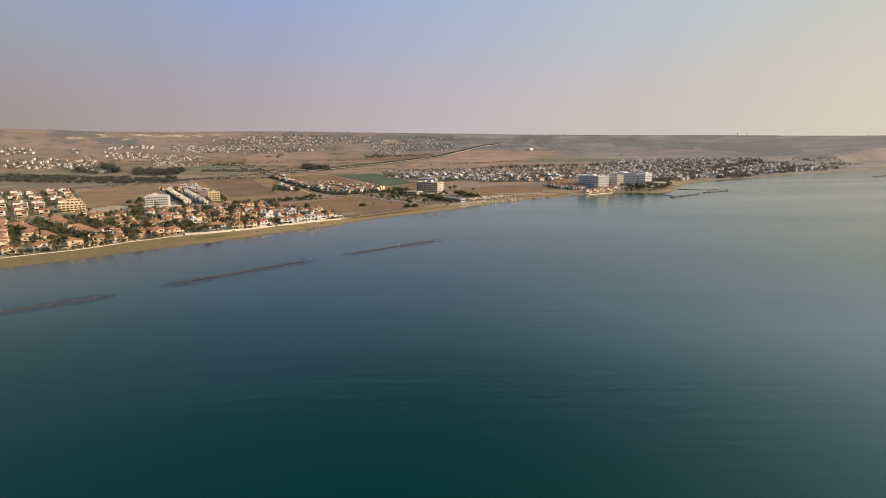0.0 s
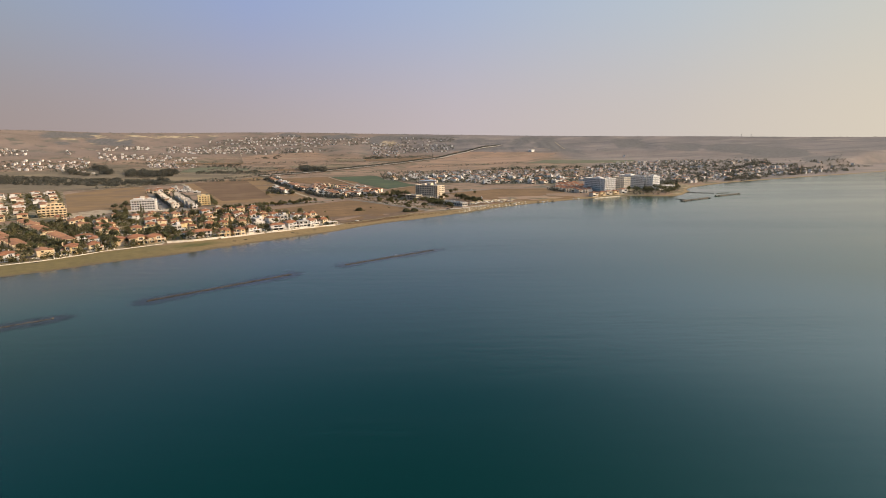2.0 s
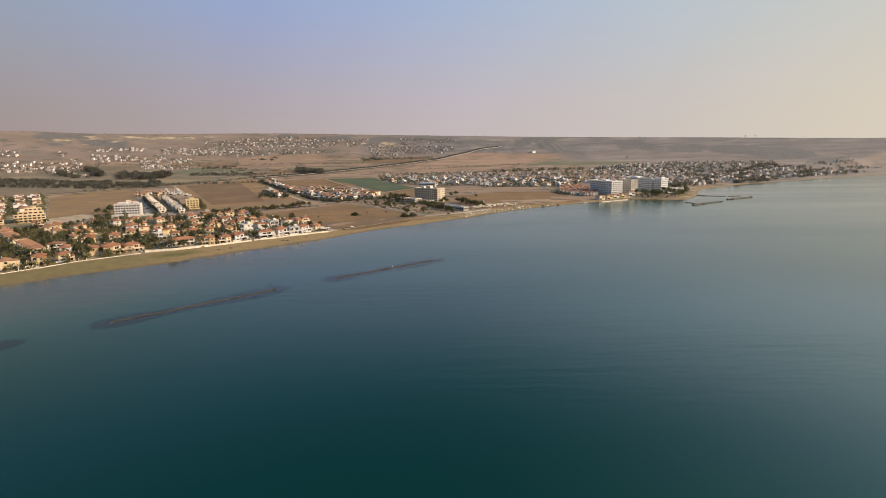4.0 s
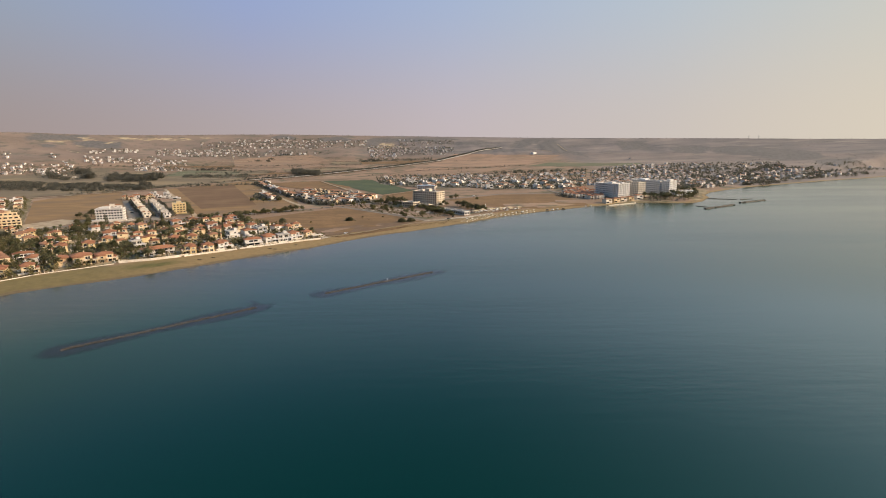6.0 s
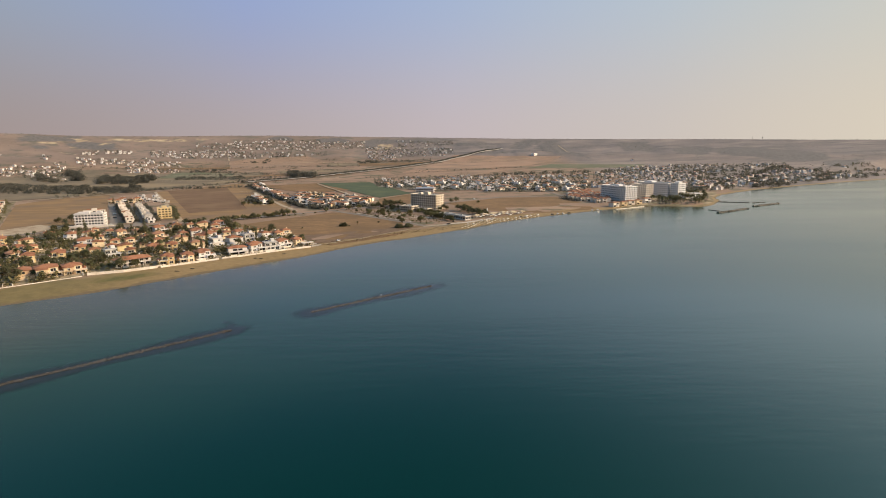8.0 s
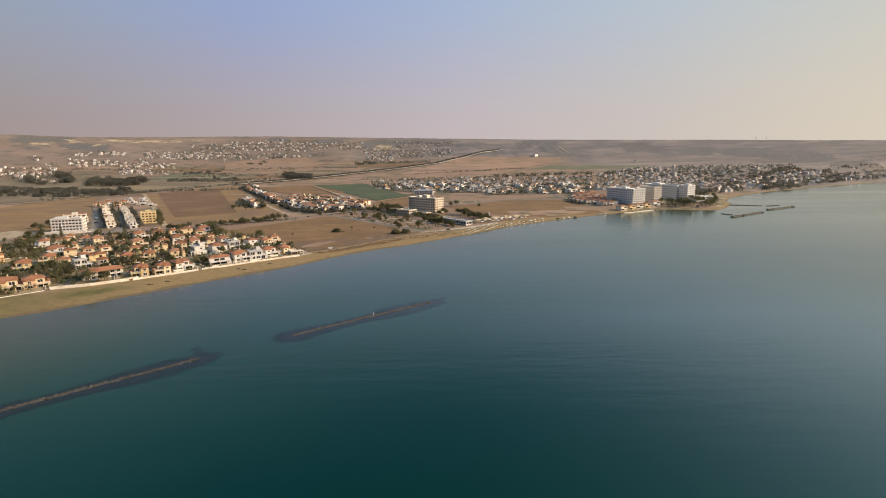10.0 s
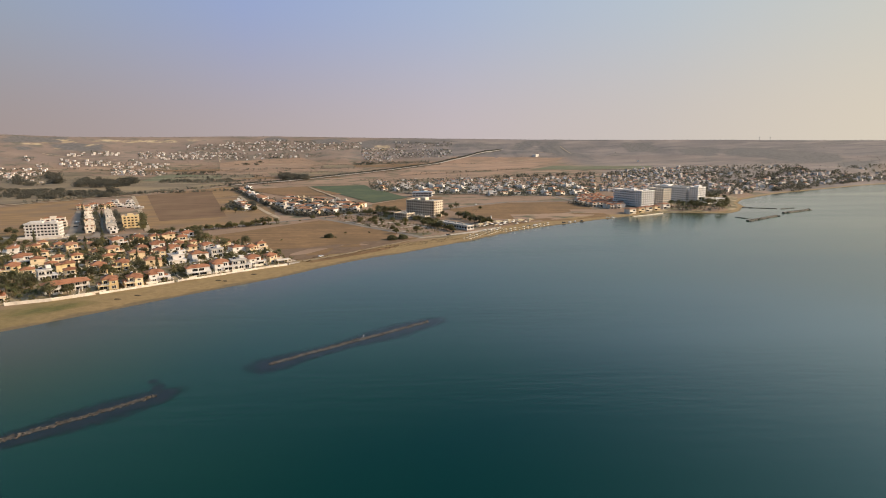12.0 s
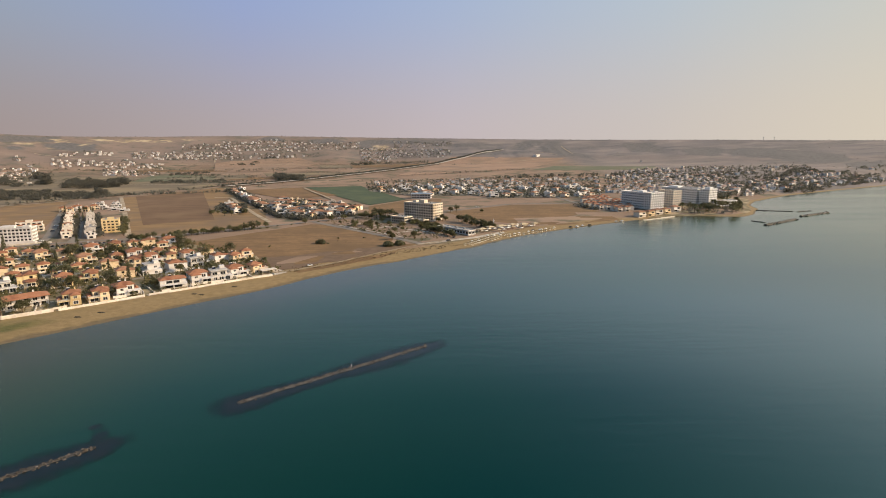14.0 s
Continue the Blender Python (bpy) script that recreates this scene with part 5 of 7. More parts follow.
def town_house(label, wall, w, d, h, tiled):
    """Narrow house of a stepped row: a tall rear block, a lower front with a roof terrace, and a side balcony."""
    v = thing("town_house", label, "house", "town houses in stepped rows")
    x = w * 0.15
    part("wall", Shape().block(-w / 2, x, -d / 2, d / 2, -0.8, h, 0.03), wall, v)
    part("front_block", Shape().block(x + 0.02, w / 2, -d / 2 + 0.8, d / 2 - 0.5, -0.8, 3.2, 0.03), wall, v)
    y0, y1 = -d / 2 + 0.8, d / 2 - 0.5
    part("terrace_parapet", Shape().box(w / 2 - 0.2, w / 2 + 0.02, y0, y1, 3.2, 4.1).box(x + 0.05, w / 2 - 0.2, y0, y0 + 0.2, 3.2, 4.1).box(x + 0.05, w / 2 - 0.2, y1 - 0.2, y1, 3.2, 4.1), wall, v)
    if tiled:
        part("roof", Shape().hip(-w / 2 - 0.4, x + 0.4, -d / 2 - 0.4, d / 2 + 0.4, h, 1.3), OLDTILE, v, "small hipped tile roof")
    else:
        part("roof", Shape().box(-w / 2 + 0.25, x - 0.25, -d / 2 + 0.25, d / 2 - 0.25, h, h + 0.1), FLATROOF, v, "flat screed roof")
        part("roof_parapet", Shape().box(x - 0.24, x, -d / 2, d / 2, h, h + 0.7).box(-w / 2, x - 0.24, -d / 2, -d / 2 + 0.24, h, h + 0.7).box(-w / 2, x - 0.24, d / 2 - 0.24, d / 2, h, h + 0.7), wall, v)
        part("roof_house", Shape().block(-w / 2 + 0.4, -w / 2 + 2.9, -1.2, 1.4, h + 0.1, h + 2.2, 0.03), wall, v)
    for y in (-d * 0.22, d * 0.2):
        window(v, x + 0.03, y, 3.4, 1.7, 2.0, 90, False)
    window(v, w / 2 + 0.03, 0, 0.5, 3.2, 2.0, 90, False)
    part("balcony", Shape().block(-w * 0.4, x - 0.4, d / 2 + 0.02, d / 2 + 1.3, 2.8, 3.8, 0.03), wall, v)
    window(v, -w * 0.16, d / 2 + 0.03, 3.3, 2.2, 2.0, 180, False)
    return v


TOWN = {
    "m": (lambda: town_house("pale cream town house with stepped roof terrace", PALE, 10.4, 9.2, 6.1, False), []),
    "n": (lambda: town_house("pale grey town house with stepped roof terrace", FARGREY, 10.0, 8.6, 6.4, False), []),
    "o": (lambda: town_house("cream town house with tile roof", CREAM, 10.4, 9.6, 5.6, True), []),
    "p": (lambda: town_house("low white town house with flat roof", WHITE, 9.6, 8.2, 4.9, False), []),
}


def town_row(a, b, kinds, seed):
    """Stepped houses along a street, each a little out of line."""
    r = random.Random(seed)
    n = int(math.dist(a, b) / 11.2)
    turn = math.degrees(math.atan2(a[1] - b[1], a[0] - b[0]))
    place(TOWN, [(a[0] + (b[0] - a[0]) * i / n + r.uniform(-1.1, 1.1), a[1] + (b[1] - a[1]) * i / n, r.choice(kinds)) for i in range(n + 1)], turn, 1.5, seed, 0.05)


VILLAGES = [
    ([(-240, 1058), (-197, 978), (-157, 955), (-128, 976), (-103, 985), (-112, 1070), (-170, 1140), (-258, 1200)], 16, 20, -35, "aebcfgfcdb", 0.12),
    ([(-240, 1065), (-262, 1080), (-435, 1415), (-405, 1425)], 20, 22, 27, "cab", 0.1),
    ([(-312, 1047), (-262, 1020), (-288, 1110), (-340, 1140)], 20, 22, 27, "cab", 0.15),
    ([(-130, 1365), (-30, 1245), (85, 1240), (85, 1470), (-150, 1450)], 26, 38, 10, "aacebad", 0.25),
    ([(88, 1195), (280, 1190), (350, 1440), (106, 1420)], 24, 40, 8, "aacbead", 0.25),
]
HOUSE_SPOTS = []


def house_row(a, b, kinds, turn, gap, seed, skip=()):
    r = random.Random(seed)
    n = int(math.hypot(b[0] - a[0], b[1] - a[1]) / gap)
    spots = [(a[0] + (b[0] - a[0]) * i / n + r.uniform(-1, 1), a[1] + (b[1] - a[1]) * i / n, r.choice(kinds)) for i in range(n + 1) if i not in skip]
    place(HOUSES, [p for p in spots], turn, 3, seed, 0.12)
    return spots


place(HOUSES, [(x, y, "bacdeb"[i % 6]) for i, (x, y) in enumerate(streets([(-505, 705), (-575, 690), (-830, 1000), (-740, 1110), (-690, 1040), (-520, 770)], 25, 31, 38.4, 33, 0.12, 4.0)) if math.hypot(x + 496, y - 752) > 32], 38.4, 6, 34, 0.1, spin=(0, 0, 90))
town_row((-377, 830), (-492, 1013), "mnompm", 45)
town_row((-350, 825), (-459, 1004), "nnmpn", 46)
place(VILLAS, [(-541, 1074, "c"), (-524, 1062, "s"), (-528, 1086, "w"), (-508, 1072, "s"), (-510, 1098, "c"), (-499, 1135, "f"), (-484, 1104, "g"), (-517, 1124, "f")], 27, 6, 48, 0.08)
house_row((-452, 1072), (-490, 1096), "ae", 27, 16, 47)
place(HOUSES, [(255, 949, "b"), (270, 958, "d"), (284, 968, "b"), (299, 977, "d"), (316, 991, "c")], 30, 4, 44, 0.02)
for i, (outline, gx, gy, turn, kinds, drop) in enumerate(VILLAGES):
    patch("village_ground", outline, VILLAGE, "pale yards and verges among village houses", "yards", 0.05)
    r = random.Random(50 + i)
    spots = [(x, y, r.choice(kinds)) for x, y in streets(outline, gx, gy, turn, 60 + i, drop)]
    HOUSE_SPOTS += spots
    place(HOUSES, spots, turn, 8, 70 + i, 0.15, spin=(0, 20, 40, 60))

FAR_VILLAGES = []


def far_village(outline, gap_x, gap_y, turn, drop):
    """Houses along streets on the far plain."""
    FAR_VILLAGES.append((outline, gap_x, gap_y, turn, drop))


far_village([(-1377, 2097), (-1346, 2115), (-1389, 2178), (-1424, 2163)], 19, 26, 12, 0.1)
far_village([(-1292, 2036), (-1260, 2058), (-1291, 2105), (-1323, 2082)], 17, 26, 12, 0.1)
far_village([(-1234, 2066), (-1088, 2114), (-1145, 2216), (-1304, 2174)], 18, 27, 14, 0.2)
far_village([(-1329, 2253), (-1283, 2283), (-1328, 2358), (-1367, 2314)], 13, 38, 28, 0.05)
far_village([(-1270, 2295), (-1185, 2327), (-1231, 2412), (-1313, 2368)], 13, 38, 24, 0.05)
far_village([(-1063, 2069), (-894, 2103), (-953, 2231), (-1121, 2174)], 19, 30, 14, 0.2)
far_village([(-934, 1843), (-844, 1842), (-953, 2052), (-1049, 2044)], 20, 34, 12, 0.35)
far_village([(-852, 1842), (-777, 1844), (-841, 1978), (-923, 1977)], 22, 38, 8, 0.35)
far_village([(-1110, 2322), (-982, 2293), (-1090, 2481), (-1190, 2479)], 20, 34, 14, 0.3)
far_village([(-1072, 2183), (-1034, 2200), (-1086, 2303), (-1113, 2262)], 19, 27, 14, 0.3)
far_village([(-982, 2293), (-764, 2379), (-824, 2558), (-1069, 2482)], 20, 32, 16, 0.25)
far_village([(-1018, 2523), (-833, 2584), (-880, 2724), (-1065, 2634)], 22, 40, 16, 0.35)
far_village([(-1060, 1588), (-956, 1590), (-1198, 1939), (-1307, 1908)], 24, 40, 12, 0.4)
far_village([(-875, 2569), (-644, 2585), (-716, 2859), (-945, 2765)], 22, 40, 14, 0.3)
far_village([(-636, 2554), (-512, 2633), (-563, 2884), (-712, 2844)], 23, 44, 14, 0.4)
far_village([(-518, 2661), (-328, 2710), (-352, 2896), (-552, 2829)], 23, 44, 10, 0.4)
far_village([(-807, 2351), (-722, 2385), (-770, 2534), (-867, 2516)], 22, 40, 12, 0.4)
far_village([(-705, 2399), (-536, 2426), (-564, 2544), (-742, 2518)], 26, 44, 12, 0.5)
far_village([(-529, 2490), (-455, 2486), (-471, 2568), (-546, 2568)], 24, 36, 8, 0.4)
far_village([(-310, 2567), (-118, 2516), (-132, 2796), (-335, 2766)], 23, 44, 8, 0.4)
far_village([(-278, 2401), (-168, 2404), (-177, 2520), (-295, 2536)], 18, 30, 4, 0.15)
far_village([(-161, 2465), (68, 2522), (74, 2738), (-178, 2717)], 23, 50, 6, 0.4)
far_village([(-181, 2757), (76, 2803), (81, 2950), (-193, 2933)], 34, 60, 6, 0.55)
far_village([(912, 1644), (1019, 1675), (944, 1515), (848, 1392), (781, 1380), (874, 1594)], 21, 27, 14, 0.2)
far_village([(703, 1713), (850, 1736), (794, 1621), (730, 1641)], 21, 27, 14, 0.2)
far_village([(540, 1866), (692, 1902), (684, 1749), (600, 1585), (423, 1517)], 21, 27, 14, 0.2)
far_village([(291, 1244), (480, 1300), (560, 1460), (365, 1440)], 21, 28, 15, 0.15)
far_village([(468, 1172), (538, 1190), (640, 1270), (660, 1400), (560, 1360)], 21, 28, 30, 0.15)
far_village([(470, 1215), (530, 1215), (600, 1400), (720, 1640), (640, 1660), (540, 1440)], 20, 26, 20, 0.1)
far_village([(-1629, 2078), (-1542, 2144), (-1467, 2028), (-1546, 1968)], 24, 30, 12, 0.25)
far_village([(-1488, 1892), (-1380, 1982), (-1235, 2010), (-1116, 1809), (-1224, 1682), (-1342, 1704)], 24, 34, 12, 0.25)
far_village([(62, 1235), (128, 1215), (150, 1640), (62, 1640)], 20, 27, 10, 0.15)
far_village([(-150, 1450), (85, 1470), (85, 1650), (-167, 1620)], 26, 38, 10, 0.25)
far_village([(106, 1420), (350, 1440), (410, 1640), (125, 1610)], 24, 40, 8, 0.25)
far_village([(365, 1440), (560, 1460), (690, 1720), (440, 1720)], 27, 42, 15, 0.25)
far_village([(640, 1270), (848, 1405), (960, 1590), (640, 1450)], 22, 28, 30, 0.2)
far_village([(850, 1400), (913, 1410), (1100, 1530), (1040, 1600), (930, 1540)], 24, 30, 30, 0.2)
far_village([(640, 1760), (1000, 1720), (1100, 1900), (760, 1950)], 34, 40, 20, 0.4)
far_village([(690, 2150), (900, 2150), (900, 2300), (690, 2300)], 60, 60, 0, 0.7)
far_village([(1150, 1640), (1330, 1720), (1300, 1830), (1120, 1760)], 40, 50, 20, 0.4)
walls, roofs, panes = Shape(), Shape(), Shape()
for i, (outline, gx, gy, turn, drop) in enumerate(FAR_VILLAGES):
    r = random.Random(90 + i)
    for x, y in streets(outline, gx, gy, turn, 110 + i, drop, 9.0):
        w, d, h, a = r.uniform(5.5, 10), r.uniform(5, 8), r.choice((3.0, 3.2, 3.6, 5.4, 6.0)), radians(turn + r.choice((0, 90)) + r.uniform(-14, 14))
        m = Matrix.Translation((x, y, height_at(x, y))) @ Matrix.Rotation(a, 4, 'Z')
        s = Shape().box(-w / 2, w / 2, -d / 2, d / 2, -4, h)
        walls.add([m @ Vector(p) for p in s.v], s.f)
        s = Shape().hip(-w / 2 - 0.5, w / 2 + 0.5, -d / 2 - 0.5, d / 2 + 0.5, h, 1.7) if r.random() < 0.55 else Shape().box(-w / 2 - 0.2, w / 2 + 0.2, -d / 2 - 0.2, d / 2 + 0.2, h, h + 0.5)
        roofs.add([m @ Vector(p) for p in s.v], s.f)
        for k in range(2):
            for z in ((0.9, 3.8) if h > 5 else (0.9,)):
                s = Shape().box(-w * 0.3 + k * w * 0.4, -w * 0.3 + k * w * 0.4 + 2.2, -d / 2 - 0.05, -d / 2 + 0.1, z, z + 1.5)
                panes.add([m @ Vector(p) for p in s.v], s.f)
far = thing("distant_villages", "scattered white and cream houses on the far plain", "village", "", "stuff")
part("wall", walls, FARWALL, far)
part("roof", roofs, FARROOF, far)
part("window", panes, HAZEGLASS, far)
slab_block("farmhouse", "lone white house on the far plain", "house", (404, 2470), 24, 15, 2, 48, HOTELWHITE, 4, 2, deep=0.4, band=1.7, glass=HAZEGLASS)


# ---- trees and shrubs ----
def leaf_cloud(r, spots, per, spread, size, flat=1.0):
    """Many small leaf sprays round the given spots."""
    s = Shape()
    for cx, cy, cz, k in spots:
        for _ in range(per):
            d = Vector((r.gauss(0, 1), r.gauss(0, 1), r.gauss(0, 0.8) * flat))
            p = Vector((cx, cy, cz)) + d * spread * k * 0.55
            u = Vector((r.gauss(0, 1), r.gauss(0, 1), r.gauss(0, 0.6))).normalized()
            w = u.cross(Vector((r.gauss(0, 1), r.gauss(0, 1), r.gauss(0, 1)))).normalized()
            a, b = size * r.uniform(0.6, 1.3), size * r.uniform(0.4, 0.8)
            s.add([p - u * a, p - w * b + u * a * 0.1, p + u * a, p + w * b + u * a * 0.1], [(0, 1, 2, 3)])
    return s


def broad_tree(label, height, spread, seed, mat):
    r = random.Random(seed)
    t = thing("tree", label, "tree", "garden and street trees")
    trunk = Shape().tube((0, 0, -0.4), (0.1, 0.05, height * 0.42), 0.28, 0.17, 8)
    spots = []
    for i in range(7):
        a = i * 2.4 + r.uniform(-0.4, 0.4)
        reach = spread * r.uniform(0.35, 0.6)
        end = (reach * math.cos(a), reach * math.sin(a), height * r.uniform(0.52, 0.82))
        trunk.tube((0.1, 0.05, height * r.uniform(0.28, 0.42)), end, 0.12, 0.04, 5)
        spots.append((*end, r.uniform(0.75, 1.2)))
    for i in range(16):
        a, k = r.uniform(0, 6.28), math.sqrt(r.random())
        spots.append((spread * 0.62 * k * math.cos(a), spread * 0.62 * k * math.sin(a), height * (0.5 + 0.4 * (1 - k * k) * r.uniform(0.6, 1) + 0.06 * r.random()), r.uniform(0.5, 1.0)))
    part("trunk", trunk, BARK, t, "grey-brown trunk with limbs")
    part("crown", leaf_cloud(r, spots, 34, spread * 0.36, 0.42), mat, t, "uneven leafy crown")
    return t


def palm_tree(label, height, seed):
    r = random.Random(seed)
    t = thing("palm_tree", label, "palm tree", "palm trees")
    trunk, n = Shape(), 6
    at = [Vector((0.5 * (i / n) ** 2, 0.2 * (i / n) ** 2, -0.4 + (height + 0.4) * i / n)) for i in range(n + 1)]
    for i in range(n):
        trunk.tube(at[i], at[i + 1], 0.24 - 0.012 * i, 0.22 - 0.012 * i, 7)
    part("trunk", trunk, BARK, t, "slender ringed trunk")
    top, crown = at[-1], Shape()
    for k in range(22):
        a, lift = k * 2.4, r.uniform(-0.35, 0.95)
        out = Vector((math.cos(a), math.sin(a), 0))
        side = Vector((-out.y, out.x, 0))
        length = r.uniform(2.2, 3.0)
        spine = [top + out * length * q + Vector((0, 0, length * (lift * q - 0.9 * q * q))) for q in (0.05, 0.3, 0.55, 0.8, 1.0)]
        for p, q, w0, w1 in zip(spine, spine[1:], (0.15, 0.5, 0.55, 0.35), (0.5, 0.55, 0.35, 0.05)):
            for sgn in (-1, 1):
                drop = Vector((0, 0, -0.3))
                crown.add([p, q, q + (side * sgn + drop) * w1, p + (side * sgn + drop) * w0], [(0, 1, 2, 3)])
    part("crown", crown, PALMLEAF, t, "drooping feathery fronds")
    return t


def cypress(label, height, seed):
    r = random.Random(seed)
    t = thing("cypress", label, "cypress", "cypresses")
    part("trunk", Shape().tube((0, 0, -0.4), (0, 0, height * 0.8), 0.2, 0.06, 6), BARK, t)
    spots = []
    for i in range(26):
        z = height * (0.08 + 0.9 * i / 25)
        w = 0.95 * (1 - (i / 25) ** 2.2) + 0.1
        spots.append((w * 0.5 * math.cos(i * 2.4), w * 0.5 * math.sin(i * 2.4), z, w))
    part("crown", leaf_cloud(r, spots, 22, 1.0, 0.32), DARKLEAF, t, "dark narrow upright crown")
    return t


def bush(label, seed, mat, spread=1.6):
    r = random.Random(seed)
    t = thing("bush", label, "bush", "bushes")
    stem, spots = Shape(), []
    for i in range(6):
        a = i * 1.05 + r.uniform(0, 0.5)
        e = (spread * 0.5 * math.cos(a), spread * 0.5 * math.sin(a), r.uniform(0.7, 1.4))
        stem.tube((0, 0, -0.3), e, 0.06, 0.03, 5)
        spots.append((*e, r.uniform(0.6, 1.0)))
    part("stem", stem, BARK, t)
    if spread > 4:
        for _ in range(34):
            a, k = r.uniform(0, 6.28), math.sqrt(r.random())
            spots.append((spread * 0.85 * k * math.cos(a), spread * 0.85 * k * math.sin(a), 0.5 + 3.4 * math.sqrt(1 - k * k) * r.uniform(0.5, 1), r.uniform(0.35, 0.5)))
    part("crown", leaf_cloud(r, spots, 75 if spread > 4 else 30, spread * 0.55, 0.5 if spread > 4 else 0.3, 0.7), mat, t, "dense low foliage")
    return t


TREES = {
    "a": (lambda: broad_tree("leafy olive-green garden tree", 6.5, 3.6, 201, LEAF), []),
    "b": (lambda: broad_tree("dark green rounded garden tree", 7.5, 4.2, 202, DARKLEAF), []),
    "c": (lambda: broad_tree("tall dark green spreading tree", 9.5, 5.4, 203, DARKLEAF), []),
    "d": (lambda: broad_tree("small grey-green olive tree", 4.2, 2.8, 204, LEAF), []),
    "p": (lambda: palm_tree("tall palm with drooping fronds", 8.0, 205), []),
    "q": (lambda: palm_tree("shorter palm with full crown", 5.5, 206), []),
    "y": (lambda: cypress("slim dark green cypress", 9.0, 207), []),
    "u": (lambda: bush("rounded dry green bush", 208, LEAF), []),
    "v": (lambda: bush("low dark green bush", 209, DARKLEAF, 2.0), []),
    "z": (lambda: bush("large rounded dark green bush", 210, DARKLEAF, 4.6), []),
}
VILLA_SPOTS = [p[:2] for row in (FRONT, SECOND, THIRD, FOURTH, FIFTH, LEFT, FARLEFT) for p in row] + [p[:2] for p in ROW_SPOTS] + [(-249, 570), (-243, 575), (-232, 584), (-226, 589), (-234, 573), (-244, 566)]


def clear_of(x, y, spots, gap):
    return all((x - a) ** 2 + (y - b) ** 2 > gap * gap for a, b in spots)


def scatter(outline, n, kinds, seed, gap=8.0, apart=3.5, avoid=VILLA_SPOTS, shore=34.0):
    r = random.Random(seed)
    xs, ys = [p[0] for p in outline], [p[1] for p in outline]
    out, tries = [], 0
    while len(out) < n and tries < n * 40:
        tries += 1
        p = (r.uniform(min(xs), max(xs)), r.uniform(min(ys), max(ys)))
        if inside(p, outline) and clear_of(*p, avoid, gap) and clear_of(*p, [q[:2] for q in out], apart) and float(shore_distance(*p)) > shore:
            out.append((*p, r.choice(kinds)))
    return out


ESTATE = [(-330, 515), (-232, 560), (-112, 662), (-160, 725), (-240, 795), (-380, 770), (-440, 700), (-480, 660), (-400, 470)]
place(TREES, scatter(ESTATE, 200, "aaaabbcdypqq", 301, 6.5, 3.2), 0, 180, 302, 0.25)
place(TREES, scatter([(-285, 548), (-258, 560), (-256, 590), (-295, 600)], 16, "bcaqp", 303, 7, 3), 0, 180, 304, 0.2)
place(TREES, scatter([(-340, 500), (-245, 552), (-262, 572), (-350, 520)], 18, "pqpab", 305, 7, 3), 0, 180, 306, 0.2)
place(TREES, scatter([(-470, 600), (-345, 510), (-330, 540), (-455, 650)], 16, "ppqab", 307, 7, 4), 0, 180, 308, 0.2)
place(TREES, scatter([(-436, 790), (-432, 845), (-455, 880), (-470, 830)], 8, "bbd", 309, 4, 5), 0, 180, 310, 0.2)
place(TREES, scatter([(-262, 556), (-248, 550), (-224, 568), (-230, 578), (-250, 568)], 8, "qqapb", 335, 3, 2.6, [(-238, 581)]), 0, 180, 336, 0.2)
r = random.Random(313)
STREETTREES = []
for k in range(44):
    f = k / 43
    STREETTREES.append((-300 + 112 * f + r.uniform(-2, 2), 806 + 78 * f + r.uniform(-2, 2) - 5, r.choice("bbdvd")))
for k in range(7):
    f = k / 6
    STREETTREES.append((-180 + 80 * f, 892 + 62 * f, r.choice("duv")))
for k in range(12):
    f = k / 11
    STREETTREES.append((-322 - 60 * f + r.uniform(-2, 2), 836 + 110 * f, r.choice("bca")))
place(TREES, STREETTREES, 0, 180, 314, 0.25)
place(TREES, [(-443, 962, "y"), (-447, 957, "y"), (-534, 1066, "y"), (-500, 1056, "c"), (-478, 1040, "y"), (-484, 1046, "y"), (-500, 1046, "y"), (-452, 960, "c"), (-396, 772, "y"), (-336, 742, "y"), (-300, 700, "y"), (-262, 726, "y"), (-255, 731, "y"), (-266, 733, "y")], 0, 180, 315, 0.15)
place(TREES, scatter([(-128, 915), (-52, 902), (0, 835), (-20, 785), (-40, 790)], 46, "dduvua", 316, 3, 4), 0, 180, 317, 0.3)
place(TREES, scatter([(-18, 862), (14, 812), (24, 806), (10, 838), (2, 858), (-6, 874)], 24, "vvdu", 318, 3, 3, [(21, 834), (12, 846), (29, 824), (5, 854), (36, 814)]), 0, 180, 319, 0.2)
place(TREES, [(-100, 772, "v"), (-70, 800, "u"), (-95, 800, "u"), (-150, 760, "u"), (20, 1000, "b"), (28, 1006, "c"), (62, 1000, "d"), (-62, 975, "b"), (-70, 965, "c")], 0, 180, 320, 0.2)
HOTELS = [(284, 1037), (275, 1052), (293, 1020), (297, 1012), (333, 1048), (327, 1060), (340, 1036), (373, 1096), (360, 1118), (386, 1074), (395, 1060), (400, 1042), (412, 1046), (424, 1050), (299, 977), (316, 991), (284, 968)]
place(TREES, scatter([(318, 975), (345, 966), (386, 962), (410, 1000), (440, 1050), (460, 1100), (440, 1110), (428, 1060), (395, 1034), (352, 1022), (330, 1010)], 52, "ppqpbac", 321, 13, 3.5, HOTELS, 9.0), 0, 180, 322, 0.2)
place(TREES, scatter([(26, 912), (34, 916), (64, 856), (56, 850), (44, 866)], 30, "bdvbd", 325, 4, 3, [(64, 872), (58, 850)]), 0, 180, 326, 0.15)
place(TREES, scatter([(-30, 892), (8, 888), (20, 868), (2, 868), (-22, 876)], 8, "ddv", 330, 4, 4, [(-20, 905), (21, 834), (8, 850)]), 0, 180, 331, 0.15)
